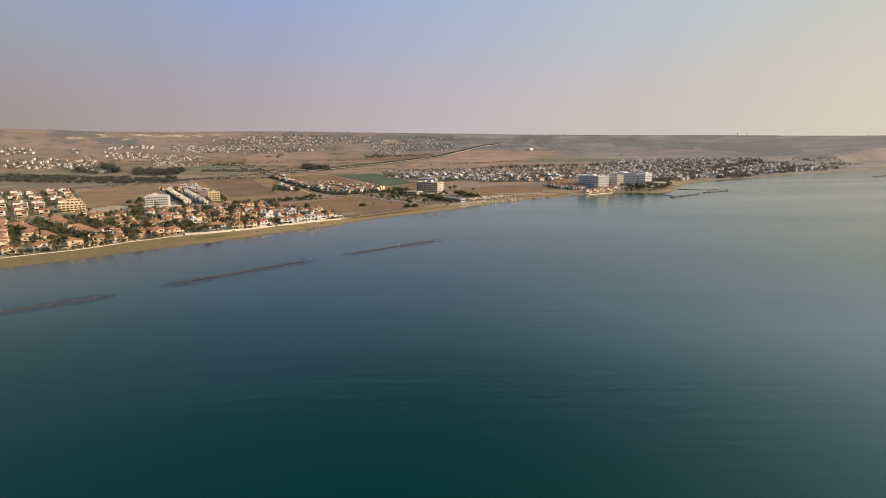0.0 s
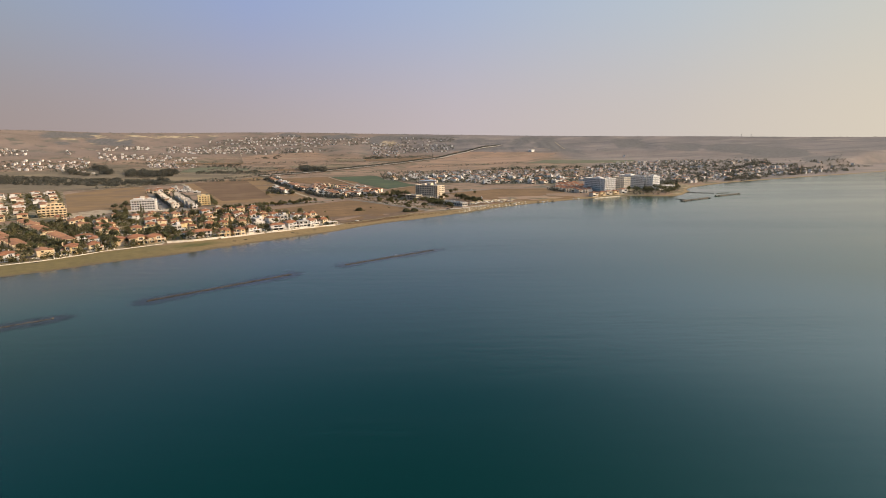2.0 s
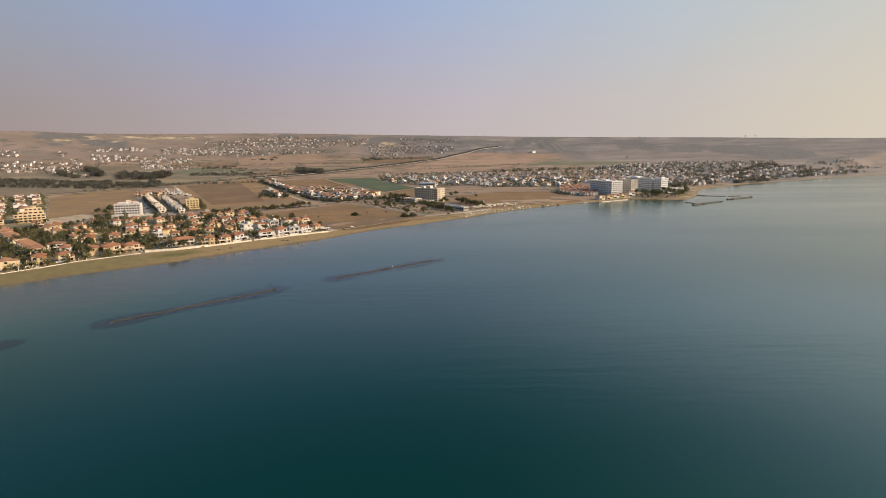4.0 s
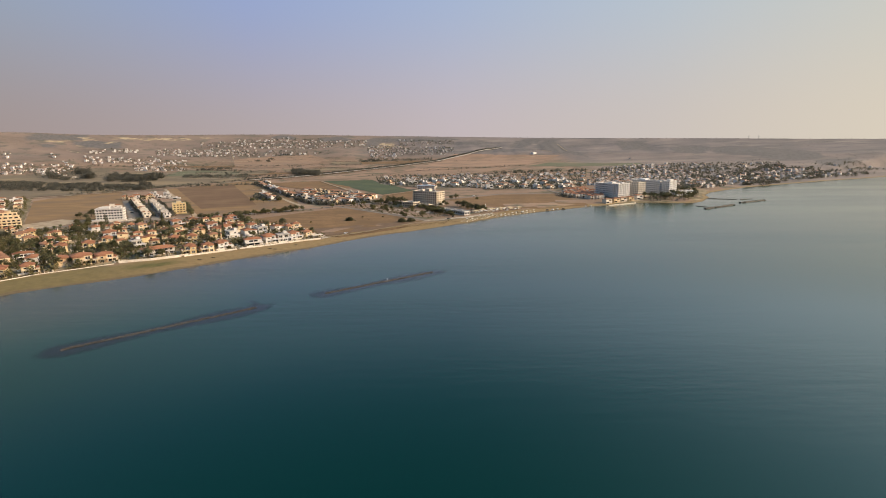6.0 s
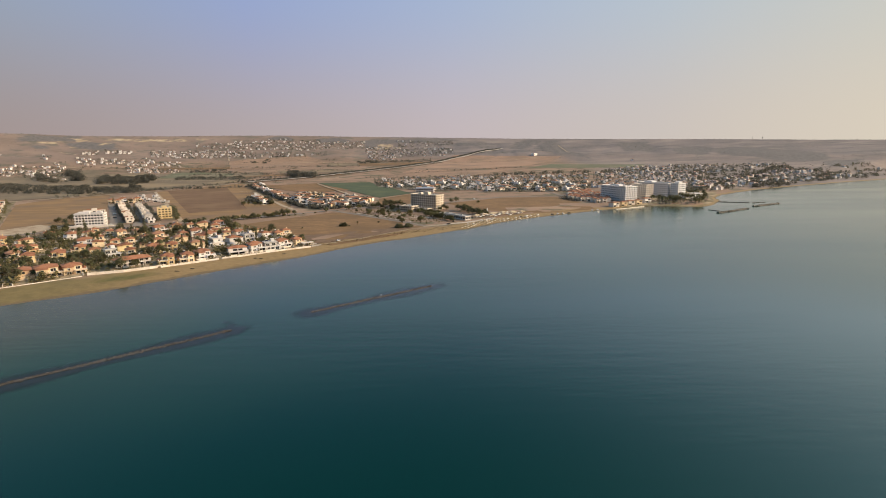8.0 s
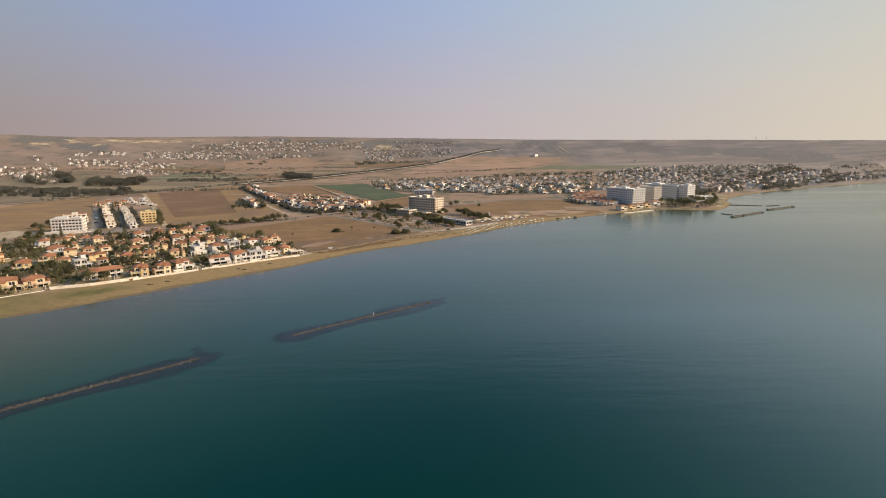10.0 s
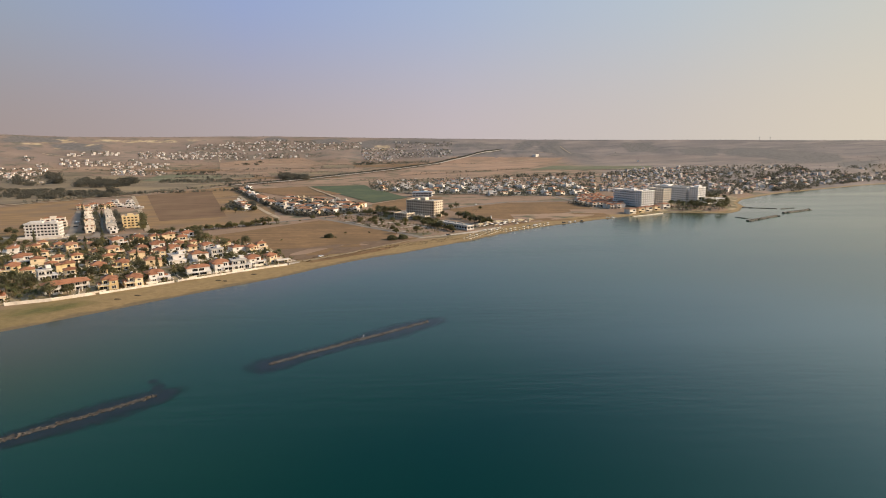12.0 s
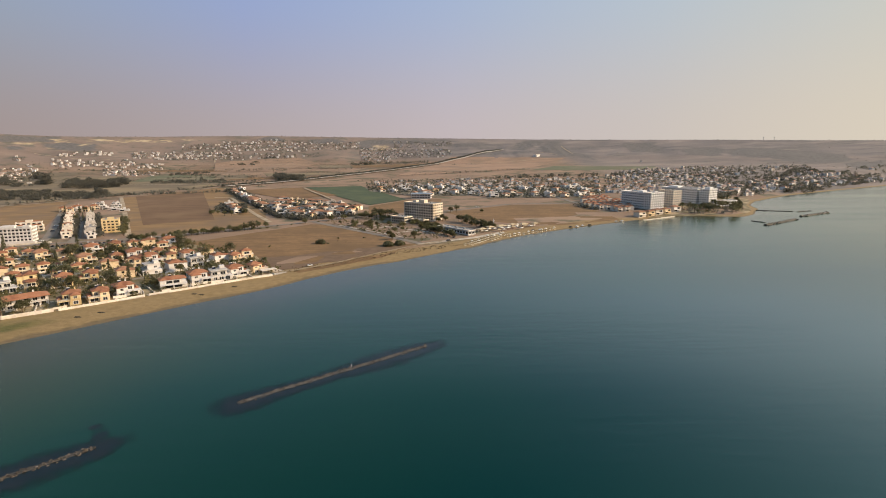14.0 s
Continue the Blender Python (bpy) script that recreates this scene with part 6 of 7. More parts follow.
place(TREES, scatter([(-108, 980), (-60, 986), (-40, 930), (-30, 904), (-64, 916)], 20, "bddb", 340, 3, 4, [(-40, 914), (-46, 918), (-34, 910), (-28, 945)]), 0, 180, 341, 0.2)
place(TREES, [(-26 + 34 * k / 17, 902 - 46 * k / 17, "dvdv"[k % 4]) for k in range(18)], 0, 180, 342, 0.2)
place(TREES, [(3, 914, "d"), (8, 919, "b"), (12, 924, "d")], 0, 180, 332, 0.1)
r = random.Random(333)
place(TREES, [(-16 + 34 * k / 15 + r.uniform(-1.5, 1.5), 860 - 54 * k / 15 + r.uniform(-1.5, 1.5), r.choice("dbdv")) for k in range(16)], 0, 180, 334, 0.2)
place(TREES, scatter([(-392, 700), (-372, 700), (-424, 790), (-446, 790)], 8, "bbd", 327, 5, 4), 0, 180, 328, 0.2)
place(TREES, [(-43, 758, "z"), (-33, 763, "z"), (-107, 774, "z")], 0, 180, 329, 0.1)
place(TREES, scatter([(-308, 1000), (-245, 985), (-262, 1030), (-300, 1050)], 10, "bdya", 323, 3, 4), 0, 180, 324, 0.3)
HOUSE_XY = [p[:2] for p in HOUSE_SPOTS]


def greenery(name, label, outlines, per, seed, height=(2.5, 5.5), sprays=14, mat=HAZEGREEN, avoid=(), gap=8.0, size=1.0, clump=0):
    """Woods or scrub that nobody could count, of many leaf sprays."""
    r = random.Random(seed)
    s = Shape()
    for outline, n in zip(outlines, per):
        xs, ys = [p[0] for p in outline], [p[1] for p in outline]
        got, pts = 0, []
        while got < n:
            x, y = r.uniform(min(xs), max(xs)), r.uniform(min(ys), max(ys))
            if not inside((x, y), outline):
                continue
            got += 1
            if avoid and not clear_of(x, y, avoid, gap):
                continue
            pts.append((x, y))
        if not pts:
            continue
        tall = [r.uniform(*height) for _ in pts]
        if clump:
            lead = [p for p in pts if r.random() < 1 / clump] or pts[:1]
            high = [r.uniform(0.45, 1.0) for _ in lead]
            for i, (x, y) in enumerate(pts):
                k = min(range(len(lead)), key=lambda j: (lead[j][0] - x) ** 2 + (lead[j][1] - y) ** 2)
                q = min(1.0, math.hypot(lead[k][0] - x, lead[k][1] - y) / 26)
                f = 0.55 * q
                pts[i] = (x + (lead[k][0] - x) * f, y + (lead[k][1] - y) * f)
                tall[i] = height[0] + (height[1] - height[0]) * high[k] * (1 - 0.75 * q * q) * r.uniform(0.8, 1.1)
        zs = ground_height(np.array([p[0] for p in pts]), np.array([p[1] for p in pts]))
        for (x, y), z, h in zip(pts, zs, tall):
            for _ in range(sprays):
                k = r.random()
                wide = h * 0.55 * (1 - 0.6 * abs(k - 0.4))
                p = Vector((x + r.gauss(0, 0.5) * wide, y + r.gauss(0, 0.5) * wide, z + h * (0.08 + 0.92 * k)))
                u = Vector((r.gauss(0, 1), r.gauss(0, 1), r.gauss(0, 0.5))).normalized()
                w = u.cross(Vector((r.gauss(0, 1), r.gauss(0, 1), r.gauss(0, 1)))).normalized()
                a = size * h * 0.26 * r.uniform(0.6, 1.3)
                s.add([p - u * a, p - w * a * 0.7, p + u * a, p + w * a * 0.7], [(0, 1, 2, 3)])
    return tagged(new(name, s.mesh(name, mat)), label, "greenery", "", "stuff")


def beside(line, off, width):
    """An outline along one side of a line."""
    a, b = [], []
    for i, (x, y) in enumerate(line):
        p, q = line[max(0, i - 1)], line[min(len(line) - 1, i + 1)]
        d = Vector((q[0] - p[0], q[1] - p[1])).normalized()
        a.append((x - d.y * off, y + d.x * off))
        b.append((x - d.y * (off + width), y + d.x * (off + width)))
    return a + b[::-1]


greenery("woods", "dark belt of bushy trees across the plain", [
    [(-1250, 1180), (-970, 1280), (-801, 1251), (-675, 1243), (-787, 1410), (-926, 1430), (-1109, 1470), (-1350, 1350)],
    [(-699, 1276), (-601, 1270), (-651, 1358), (-756, 1380)]], (1300, 170), 401, (3.0, 9.0), 46, WOODGREEN, (), 8.0, 0.55, 5)
greenery("tall_grove", "grove of tall rounded trees on the plain", [
    [(-803, 1462), (-679, 1498), (-759, 1637), (-901, 1637)],
    [(-922, 1545), (-900, 1575), (-1063, 1818), (-1109, 1816)],
    [(-1000, 1543), (-972, 1544), (-1062, 1667), (-1091, 1665)],
    [(-649, 1326), (-623, 1323), (-674, 1409), (-698, 1409)],
    [(-417, 1658), (-323, 1649), (-363, 1804), (-452, 1810)]], (200, 80, 22, 18, 110), 420, (6.0, 16.0), 110, WOODGREEN, (), 8.0, 0.32, 5)
COPSES = []


def copse(outline):
    """A clump or row of trees on the plain."""
    COPSES.append(outline)


copse([(734, 1736), (751, 1700), (680, 1565), (636, 1548)])
copse([(943, 1739), (1037, 1820), (993, 1687), (883, 1593), (855, 1600)])
copse([(993, 1587), (1049, 1600), (915, 1422), (838, 1373)])
copse([(801, 1617), (846, 1572), (782, 1459), (733, 1495)])
copse([(660, 1328), (710, 1360), (777, 1342), (732, 1275), (638, 1227), (607, 1230)])
copse([(638, 1422), (656, 1371), (613, 1297), (562, 1269)])
copse([(-746, 2305), (-673, 2303), (-660, 2260), (-729, 2256)])
copse([(-687, 2346), (-661, 2375), (-628, 2264), (-656, 2248)])
copse([(-961, 1604), (-984, 1655), (-897, 1532), (-911, 1533)])
copse([(-1093, 1830), (-1077, 1834), (-1027, 1760), (-1042, 1756)])
copse([(-768, 1879), (-687, 2004), (-663, 1949), (-746, 1831)])
copse([(-712, 1661), (-544, 1700), (-524, 1645), (-685, 1607)])
copse([(-859, 2450), (-773, 2497), (-761, 2464), (-849, 2424)])
copse([(-712, 2423), (-629, 2462), (-618, 2423), (-703, 2397)])
copse([(-316, 2343), (-193, 2377), (-188, 2315), (-304, 2258)])
copse([(-1164, 1763), (-911, 1533), (-944, 1509), (-985, 1531)])
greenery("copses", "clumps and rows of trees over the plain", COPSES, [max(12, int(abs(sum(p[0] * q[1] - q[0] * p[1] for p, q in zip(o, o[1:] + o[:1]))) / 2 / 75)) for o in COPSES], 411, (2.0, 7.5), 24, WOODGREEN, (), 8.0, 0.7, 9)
greenery("coast_trees", "dark trees among the houses of the far coast", [[(480, 1160), (700, 1300), (1000, 1450), (1150, 1560), (1100, 1650), (900, 1700), (640, 1700), (500, 1400)], [(150, 1660), (640, 1720), (660, 1780), (150, 1720)], [(420, 1110), (480, 1150), (520, 1220), (440, 1220)]], (620, 160, 60), 416, (3.0, 8.0), 26, HAZEGREEN, (), 8.0, 0.8, 3)
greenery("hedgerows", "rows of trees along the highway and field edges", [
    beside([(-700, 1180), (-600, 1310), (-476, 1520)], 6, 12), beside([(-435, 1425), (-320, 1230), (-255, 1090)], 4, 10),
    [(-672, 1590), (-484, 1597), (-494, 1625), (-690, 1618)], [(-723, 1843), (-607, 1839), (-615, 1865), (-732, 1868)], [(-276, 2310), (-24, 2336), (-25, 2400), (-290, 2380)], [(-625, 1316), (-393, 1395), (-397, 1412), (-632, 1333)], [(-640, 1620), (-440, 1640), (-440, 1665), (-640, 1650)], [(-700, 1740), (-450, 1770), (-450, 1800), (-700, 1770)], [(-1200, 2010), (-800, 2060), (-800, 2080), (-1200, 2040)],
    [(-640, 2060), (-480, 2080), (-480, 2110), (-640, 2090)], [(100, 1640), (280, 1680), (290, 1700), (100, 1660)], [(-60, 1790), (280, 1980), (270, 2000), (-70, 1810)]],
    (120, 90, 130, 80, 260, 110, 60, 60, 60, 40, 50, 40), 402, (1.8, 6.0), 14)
greenery("roadside_trees", "dense line of trees along the highway", [beside(HIGHWAY, 9, 12)], (1500,), 418, (1.8, 6.0), 16, WOODGREEN)
greenery("roadside_shrubs", "low shrubs along the highway bank", [beside(HIGHWAY, -20, 10)], (900,), 419, (0.5, 1.6), 12, HAZEGREEN)
greenery("field_hedges", "thin broken hedges along the field edges", [beside(e, -2, 4) for e in FIELD_EDGES], [int(math.dist(*e) / 9) for e in FIELD_EDGES], 417, (0.8, 3.4), 10, HAZEGREEN, (), 8.0, 1.1, 6)
r = random.Random(421)
LINES = []
for k in range(60):
    x, y = r.uniform(-1450, 60), r.uniform(1480, 2500)
    if math.hypot(x, y - 50) > 2480:
        continue
    ln, lean = r.uniform(90, 420), r.uniform(-0.12, 0.3)
    LINES.append([(x, y), (x + ln * 0.5, y + ln * lean * 0.5 + r.uniform(-8, 8)), (x + ln, y + ln * lean)])
greenery("plain_hedges", "broken hedges and scattered trees over the plain", [beside(e, -3, 6) for e in LINES], [int(math.dist(e[0], e[2]) / r.uniform(6, 16)) for e in LINES], 422, (1.0, 4.2), 11, HAZEGREEN, (), 8.0, 0.9, 4)
VILLAGE_GREEN = [v[0] for v in VILLAGES]
greenery("village_greenery", "dark garden trees among the village houses", VILLAGE_GREEN[:3], (560, 340, 180), 403, (2.0, 7.0), 20, WOODGREEN, HOUSE_XY, 5.5)
# these trees take the leaf colour with haze painted in
greenery("village_greenery", "haze-paled garden trees among the white village houses", VILLAGE_GREEN[3:], (420, 620), 424, (2.0, 6.5), 18, HAZEGREEN, HOUSE_XY, 5.5)
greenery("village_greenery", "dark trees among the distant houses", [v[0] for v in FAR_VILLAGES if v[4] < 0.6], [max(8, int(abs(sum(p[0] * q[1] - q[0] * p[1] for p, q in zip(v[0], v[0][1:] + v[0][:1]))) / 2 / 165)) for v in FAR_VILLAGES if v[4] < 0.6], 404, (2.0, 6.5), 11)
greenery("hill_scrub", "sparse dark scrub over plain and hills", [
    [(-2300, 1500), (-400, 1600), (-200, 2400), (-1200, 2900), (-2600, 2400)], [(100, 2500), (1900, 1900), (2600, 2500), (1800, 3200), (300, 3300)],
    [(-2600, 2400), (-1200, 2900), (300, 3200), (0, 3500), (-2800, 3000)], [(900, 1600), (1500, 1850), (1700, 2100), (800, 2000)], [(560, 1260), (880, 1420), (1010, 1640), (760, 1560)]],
    (420, 120, 90, 160, 160), 405, (1.0, 2.4), 8, HAZESCRUB, (), 8.0, 1.5)
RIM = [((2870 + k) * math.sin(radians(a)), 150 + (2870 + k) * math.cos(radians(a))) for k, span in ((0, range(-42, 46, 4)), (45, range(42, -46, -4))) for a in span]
greenery("ridge_trees", "line of low trees along the ridge", [RIM], (420,), 410, (1.0, 3.2), 10, HAZESCRUB, (), 8.0, 1.2)
greenery("garden_thickets", "dense garden trees round the older houses", [[(-392, 446), (-352, 452), (-318, 476), (-300, 498), (-284, 520), (-300, 560), (-400, 640), (-478, 690), (-540, 660), (-470, 500)], beside([(-356, 449), (-318, 474), (-300, 494), (-286, 514), (-258, 540)], 3, 9), [(-830, 1010), (-600, 720), (-500, 700), (-490, 760), (-690, 1050), (-740, 1110)]],
         (250, 30, 380), 413, (2.5, 6.5), 34, GARDENGREEN, VILLA_SPOTS, 5.5, 0.62)
greenery("hotel_garden_shrubs", "rows of clipped shrubs in the hotel garden", [[(-124, 908), (-58, 900), (-4, 836), (24, 808), (-12, 780), (-64, 834)], [(-150, 935), (-70, 960), (-50, 905), (-120, 915)]], (230, 80), 414, (0.8, 2.4), 18, GARDENGREEN, (), 8.0, 0.75)
greenery("hotel_grove", "dark palms and shrubs between hotels and beach", [[(318, 978), (345, 966), (386, 960), (410, 994), (440, 1040), (464, 1100), (440, 1112), (428, 1062), (392, 1034), (352, 1024), (330, 1012)], [(200, 1060), (218, 1003), (222, 1010), (212, 1070)]], (120, 40), 415, (2.0, 5.0), 24, HAZEGREEN, HOTELS, 12.0, 0.7)
greenery("street_planting", "dark street trees between the rows of town houses", [beside([(-367, 828), (-482, 1012)], -2, 4), beside([(-340, 826), (-452, 1008)], -2, 5), beside([(-388, 838), (-500, 1016)], -1, 3)], (80, 110, 50), 425, (2.5, 6.5), 40, WOODGREEN, (), 8.0, 0.55)
greenery("front_hedge", "dark trees and hedges before the village houses", [beside([(-240, 1052), (-196, 970), (-157, 946)], -7, 7), beside([(-157, 946), (-128, 968), (-100, 980)], -6, 5)], (150, 50), 423, (1.5, 5.5), 22, WOODGREEN, (), 8.0, 0.8)
greenery("estate_hedges", "garden hedges between the villas", [ESTATE], (4200,), 406, (1.2, 3.8), 22, GARDENGREEN, VILLA_SPOTS, 7.2, 0.7)
greenery("field_scrub", "dry tufts over the fallow field and dunes", [
    [(-250, 772), (-145, 905), (-20, 772), (-40, 728), (-104, 668), (-205, 745)], beside([(-110, 648), (-70, 680), (-24, 722), (30, 758)], 8, 14), [(14, 1000), (112, 1080), (201, 1080), (222, 925), (92, 886)]],
    (40, 300, 30), 407, (0.2, 0.55), 12, DUNEWEED, (), 8.0, 3.0, 9)


def seaweed_heap(x, y, seed):
    r = random.Random(seed)
    n, s = 14, Shape()
    rim = [(x + (1 + 0.35 * r.random()) * 1.9 * math.cos(6.283 * i / n), y + (1 + 0.35 * r.random()) * 0.9 * math.sin(6.283 * i / n)) for i in range(n)]
    inner = [(x + (p - x) * 0.55, y + (q - y) * 0.55) for p, q in rim]
    s.add([(p, q, height_at(p, q) - 0.05) for p, q in rim] + [(p, q, height_at(p, q) + r.uniform(0.25, 0.5)) for p, q in inner] + [(x, y, height_at(x, y) + 0.5)],
          [(i, (i + 1) % n, n + (i + 1) % n, n + i) for i in range(n)] + [(n + i, n + (i + 1) % n, 2 * n) for i in range(n)])
    tagged(new("seaweed_heap", s.mesh("seaweed_heap", WEED)), "low heap of dark dried seaweed on sand", "seaweed", "seaweed heaps on the beach")


for i, (x, y) in enumerate([(-196, 562), (-188, 570), (-152, 607), (-147, 606), (-133, 624), (-318, 470)]):
    seaweed_heap(x, y, 900 + i)


# ---- beach wall, gardens and pools ----
def sea_wall(line, height, name, label):
    s = thing(name, label, "wall", "", "structure")
    cap_w = 0.32
    for i, ((ax, ay), (bx, by)) in enumerate(zip(line, line[1:])):
        n = max(1, round(math.hypot(bx - ax, by - ay) / 6))
        ang = math.degrees(math.atan2(by - ay, bx - ax))
        ln = math.hypot(bx - ax, by - ay) / n
        panel = Shape().block(0.0, ln - 0.02, -0.15, 0.15, -1.6, height, 0.03).mesh("wall_panel", PALE)
        pier = Shape().block(-0.25, 0.25, -cap_w, cap_w, -1.6, height + 0.25, 0.06).mesh("pier", PALE)
        for k in range(n):
            x, y = ax + (bx - ax) * k / n, ay + (by - ay) * k / n
            part("wall_panel", panel, None, s, at=pose(x, y, height_at(x, y), 0, 0, ang))
            part("pier", pier, None, s, at=pose(x, y, height_at(x, y), 0, 0, ang))
    return s


sea_wall([(-252, 546), (-232, 556), (-214, 570)], 1.9, "sea_wall", "tall white sea wall along the beach")
sea_wall([(-212, 571), (-203, 579), (-190, 590), (-179, 600)], 1.3, "sea_wall", "low white sea wall along the beach")
sea_wall([(-177, 602), (-168, 609), (-155, 620), (-141, 632), (-126, 645), (-116, 652)], 1.3, "sea_wall", "low white sea wall before the white villas")
sea_wall([(-362, 440), (-344, 455), (-318, 474), (-303, 492), (-290, 511), (-268, 530), (-254, 543)], 0.5, "sea_wall", "low white garden wall along the beach")
sea_wall([(-424, 778), (-400, 784), (-372, 800)], 1.4, "boundary_wall", "white boundary wall before the apartments")
sea_wall([(250, 922), (272, 934), (300, 951)], 1.6, "boundary_wall", "white beach wall before the hotels")
for i, ((ax, ay), (bx, by)) in enumerate([((-192, 592), (-204, 606)), ((-176, 606), (-188, 620)), ((-158, 620), (-170, 634)), ((-144, 634), (-156, 648)), ((-128, 646), (-140, 660)), ((-115, 654), (-128, 672)), ((-222, 566), (-236, 590)), ((-255, 546), (-272, 570)), ((-285, 519), (-302, 540)), ((-312, 482), (-326, 500)), ((-345, 456), (-360, 474))]):
    sea_wall([(ax, ay), (bx, by)], 1.1, "garden_wall", "white garden wall between villas")


r = random.Random(515)
plots = Shape()
for x, y, k in FRONT + SECOND + THIRD + FOURTH + FIFTH + LEFT:
    m = Matrix.Translation((x, y, height_at(x, y))) @ Matrix.Rotation(radians(38.4), 4, 'Z')
    w, d, h = r.uniform(7.6, 9.0), r.uniform(7.4, 8.6), r.uniform(0.9, 1.5)
    for box in (Shape().block(-w, w, d - 0.15, d + 0.15, -0.6, h, 0.04), Shape().block(w - 0.15, w + 0.15, -d, d - 0.2, -0.6, h, 0.04), Shape().block(-w, w * r.uniform(-0.4, 0.5), -d - 0.15, -d + 0.15, -0.6, h, 0.04)):
        if r.random() < 0.75:
            plots.add([m @ Vector(p) for p in box.v], box.f)
tagged(new("garden_walls", plots.mesh("garden_walls", PALE)), "low cream walls round the villa gardens", "wall", "", "stuff")


def pool(x, y, rz, w=9.0, d=4.5):
    t = thing("swimming_pool", "turquoise swimming pool with pale paved surround", "pool", "garden pools")
    t.matrix_basis = pose(x, y, height_at(x, y), 0, 0, rz)
    part("surround", Shape().box(-w / 2 - 2, w / 2 + 2, -d / 2 - 2, -d / 2, 0, 0.22).box(-w / 2 - 2, w / 2 + 2, d / 2, d / 2 + 2, 0, 0.22)
         .box(-w / 2 - 2, -w / 2, -d / 2, d / 2, 0, 0.22).box(w / 2, w / 2 + 2, -d / 2, d / 2, 0, 0.22), PAVING, t, "pale paving slabs")
    part("pool_water", Shape().box(-w / 2, w / 2, -d / 2, d / 2, 0, 0.14), POOLWATER, t, "clear turquoise water")


for x, y in ((-312, 492), (-175, 608), (-149, 629), (-186, 597), (-138, 641), (-290, 536), (-124, 654)):
    pool(x, y, 38.4)
patch("terrace", [(-131, 658), (-116, 670), (-108, 662), (-113, 655), (-121, 650)], PAVING, "pale paved seaside terrace", "terrace", 0.12)
patch("lawn", [(-190, 640), (-180, 632), (-172, 640), (-182, 650)], LAWN, "watered garden lawn", "lawn", 0.1)
patch("car_park", [(-372, 775), (-300, 806), (-292, 792), (-362, 760)], ASPHALT, "asphalt car park", "car park", 0.18)
ribbon("pavement", [(-110, 892), (-60, 835), (-30, 800)], 3, PAVING, "pale garden path", "path", 0.14)
ribbon("pavement", [(-90, 905), (-45, 868), (10, 818)], 3, PAVING, "pale garden path", "path", 0.14)
ribbon("pavement", [(-75, 862), (-35, 885)], 3, PAVING, "pale garden path", "path", 0.14)
ribbon("pavement", [(-45, 828), (-5, 858)], 3, PAVING, "pale garden path", "path", 0.14)


# ---- vehicles ----
def car(label, paint):
    t = thing("car", label, "car", "parked cars")
    prof = [(-2.1, 0.35), (2.1, 0.35), (2.15, 0.75), (1.2, 0.95), (0.55, 1.42), (-1.2, 1.45), (-1.95, 1.0), (-2.15, 0.8)]
    n = len(prof)
    s = Shape().add([(x, -0.85 + (0.14 if z > 1.2 else 0), z) for x, z in prof] + [(x, 0.85 - (0.14 if z > 1.2 else 0), z) for x, z in prof],
                    [tuple(range(n)), tuple(range(2 * n - 1, n - 1, -1))] + [(i, n + i, n + (i + 1) % n, (i + 1) % n) for i in range(n)])
    part("body", s, paint, t)
    part("windscreen", Shape().add([(1.17, -0.62, 1.0), (1.17, 0.62, 1.0), (0.62, 0.58, 1.4), (0.62, -0.58, 1.4)], [(0, 1, 2, 3)]), GLASS, t)
    for k in (-1, 1):
        part("side_window", Shape().box(-1.3, 0.6, k * 0.80 - 0.02, k * 0.80 + 0.02, 1.0, 1.36), GLASS, t)
        for x in (-1.35, 1.35):
            part("wheel", Shape().tube((x, k * 0.72, 0.33), (x, k * 0.9, 0.33), 0.33, 0.33, 12), RUBBER, t)
    return t


CARS = {
    "w": (lambda: car("white saloon car parked outdoors", CARWHITE), []),
    "k": (lambda: car("dark grey saloon car parked outdoors", CARDARK), []),
}
r = random.Random(501)
place(CARS, [(-360 + 58 * k / 17, 771 + 25 * k / 17, r.choice("kkkkwkk")) for k in range(18)], 113, 3, 502, 0.03, 0.45)
place(CARS, [(-96, 681, "w"), (-386, 806, "w"), (-420, 872, "k"), (-445, 915, "w"), (-120, 952, "w"), (-60, 992, "k"), (60, 1058, "w"), (18, 800, "k"), (12, 783, "k")], 40, 30, 503, 0.03, 0.38)
place(CARS, [(104, 848, "k"), (112, 852, "w"), (150, 872, "k"), (158, 876, "w"), (166, 882, "w"), (175, 886, "k"), (214, 912, "w"), (222, 915, "w")], 35, 25, 504, 0.03, 0.05)
place(CARS, [(-372 - 110 * k / 13 + 3.2 * (-1) ** k, 822 + 190 * k / 13, r.choice("kwkw")) for k in range(14)], 120, 4, 505, 0.03, 0.38)


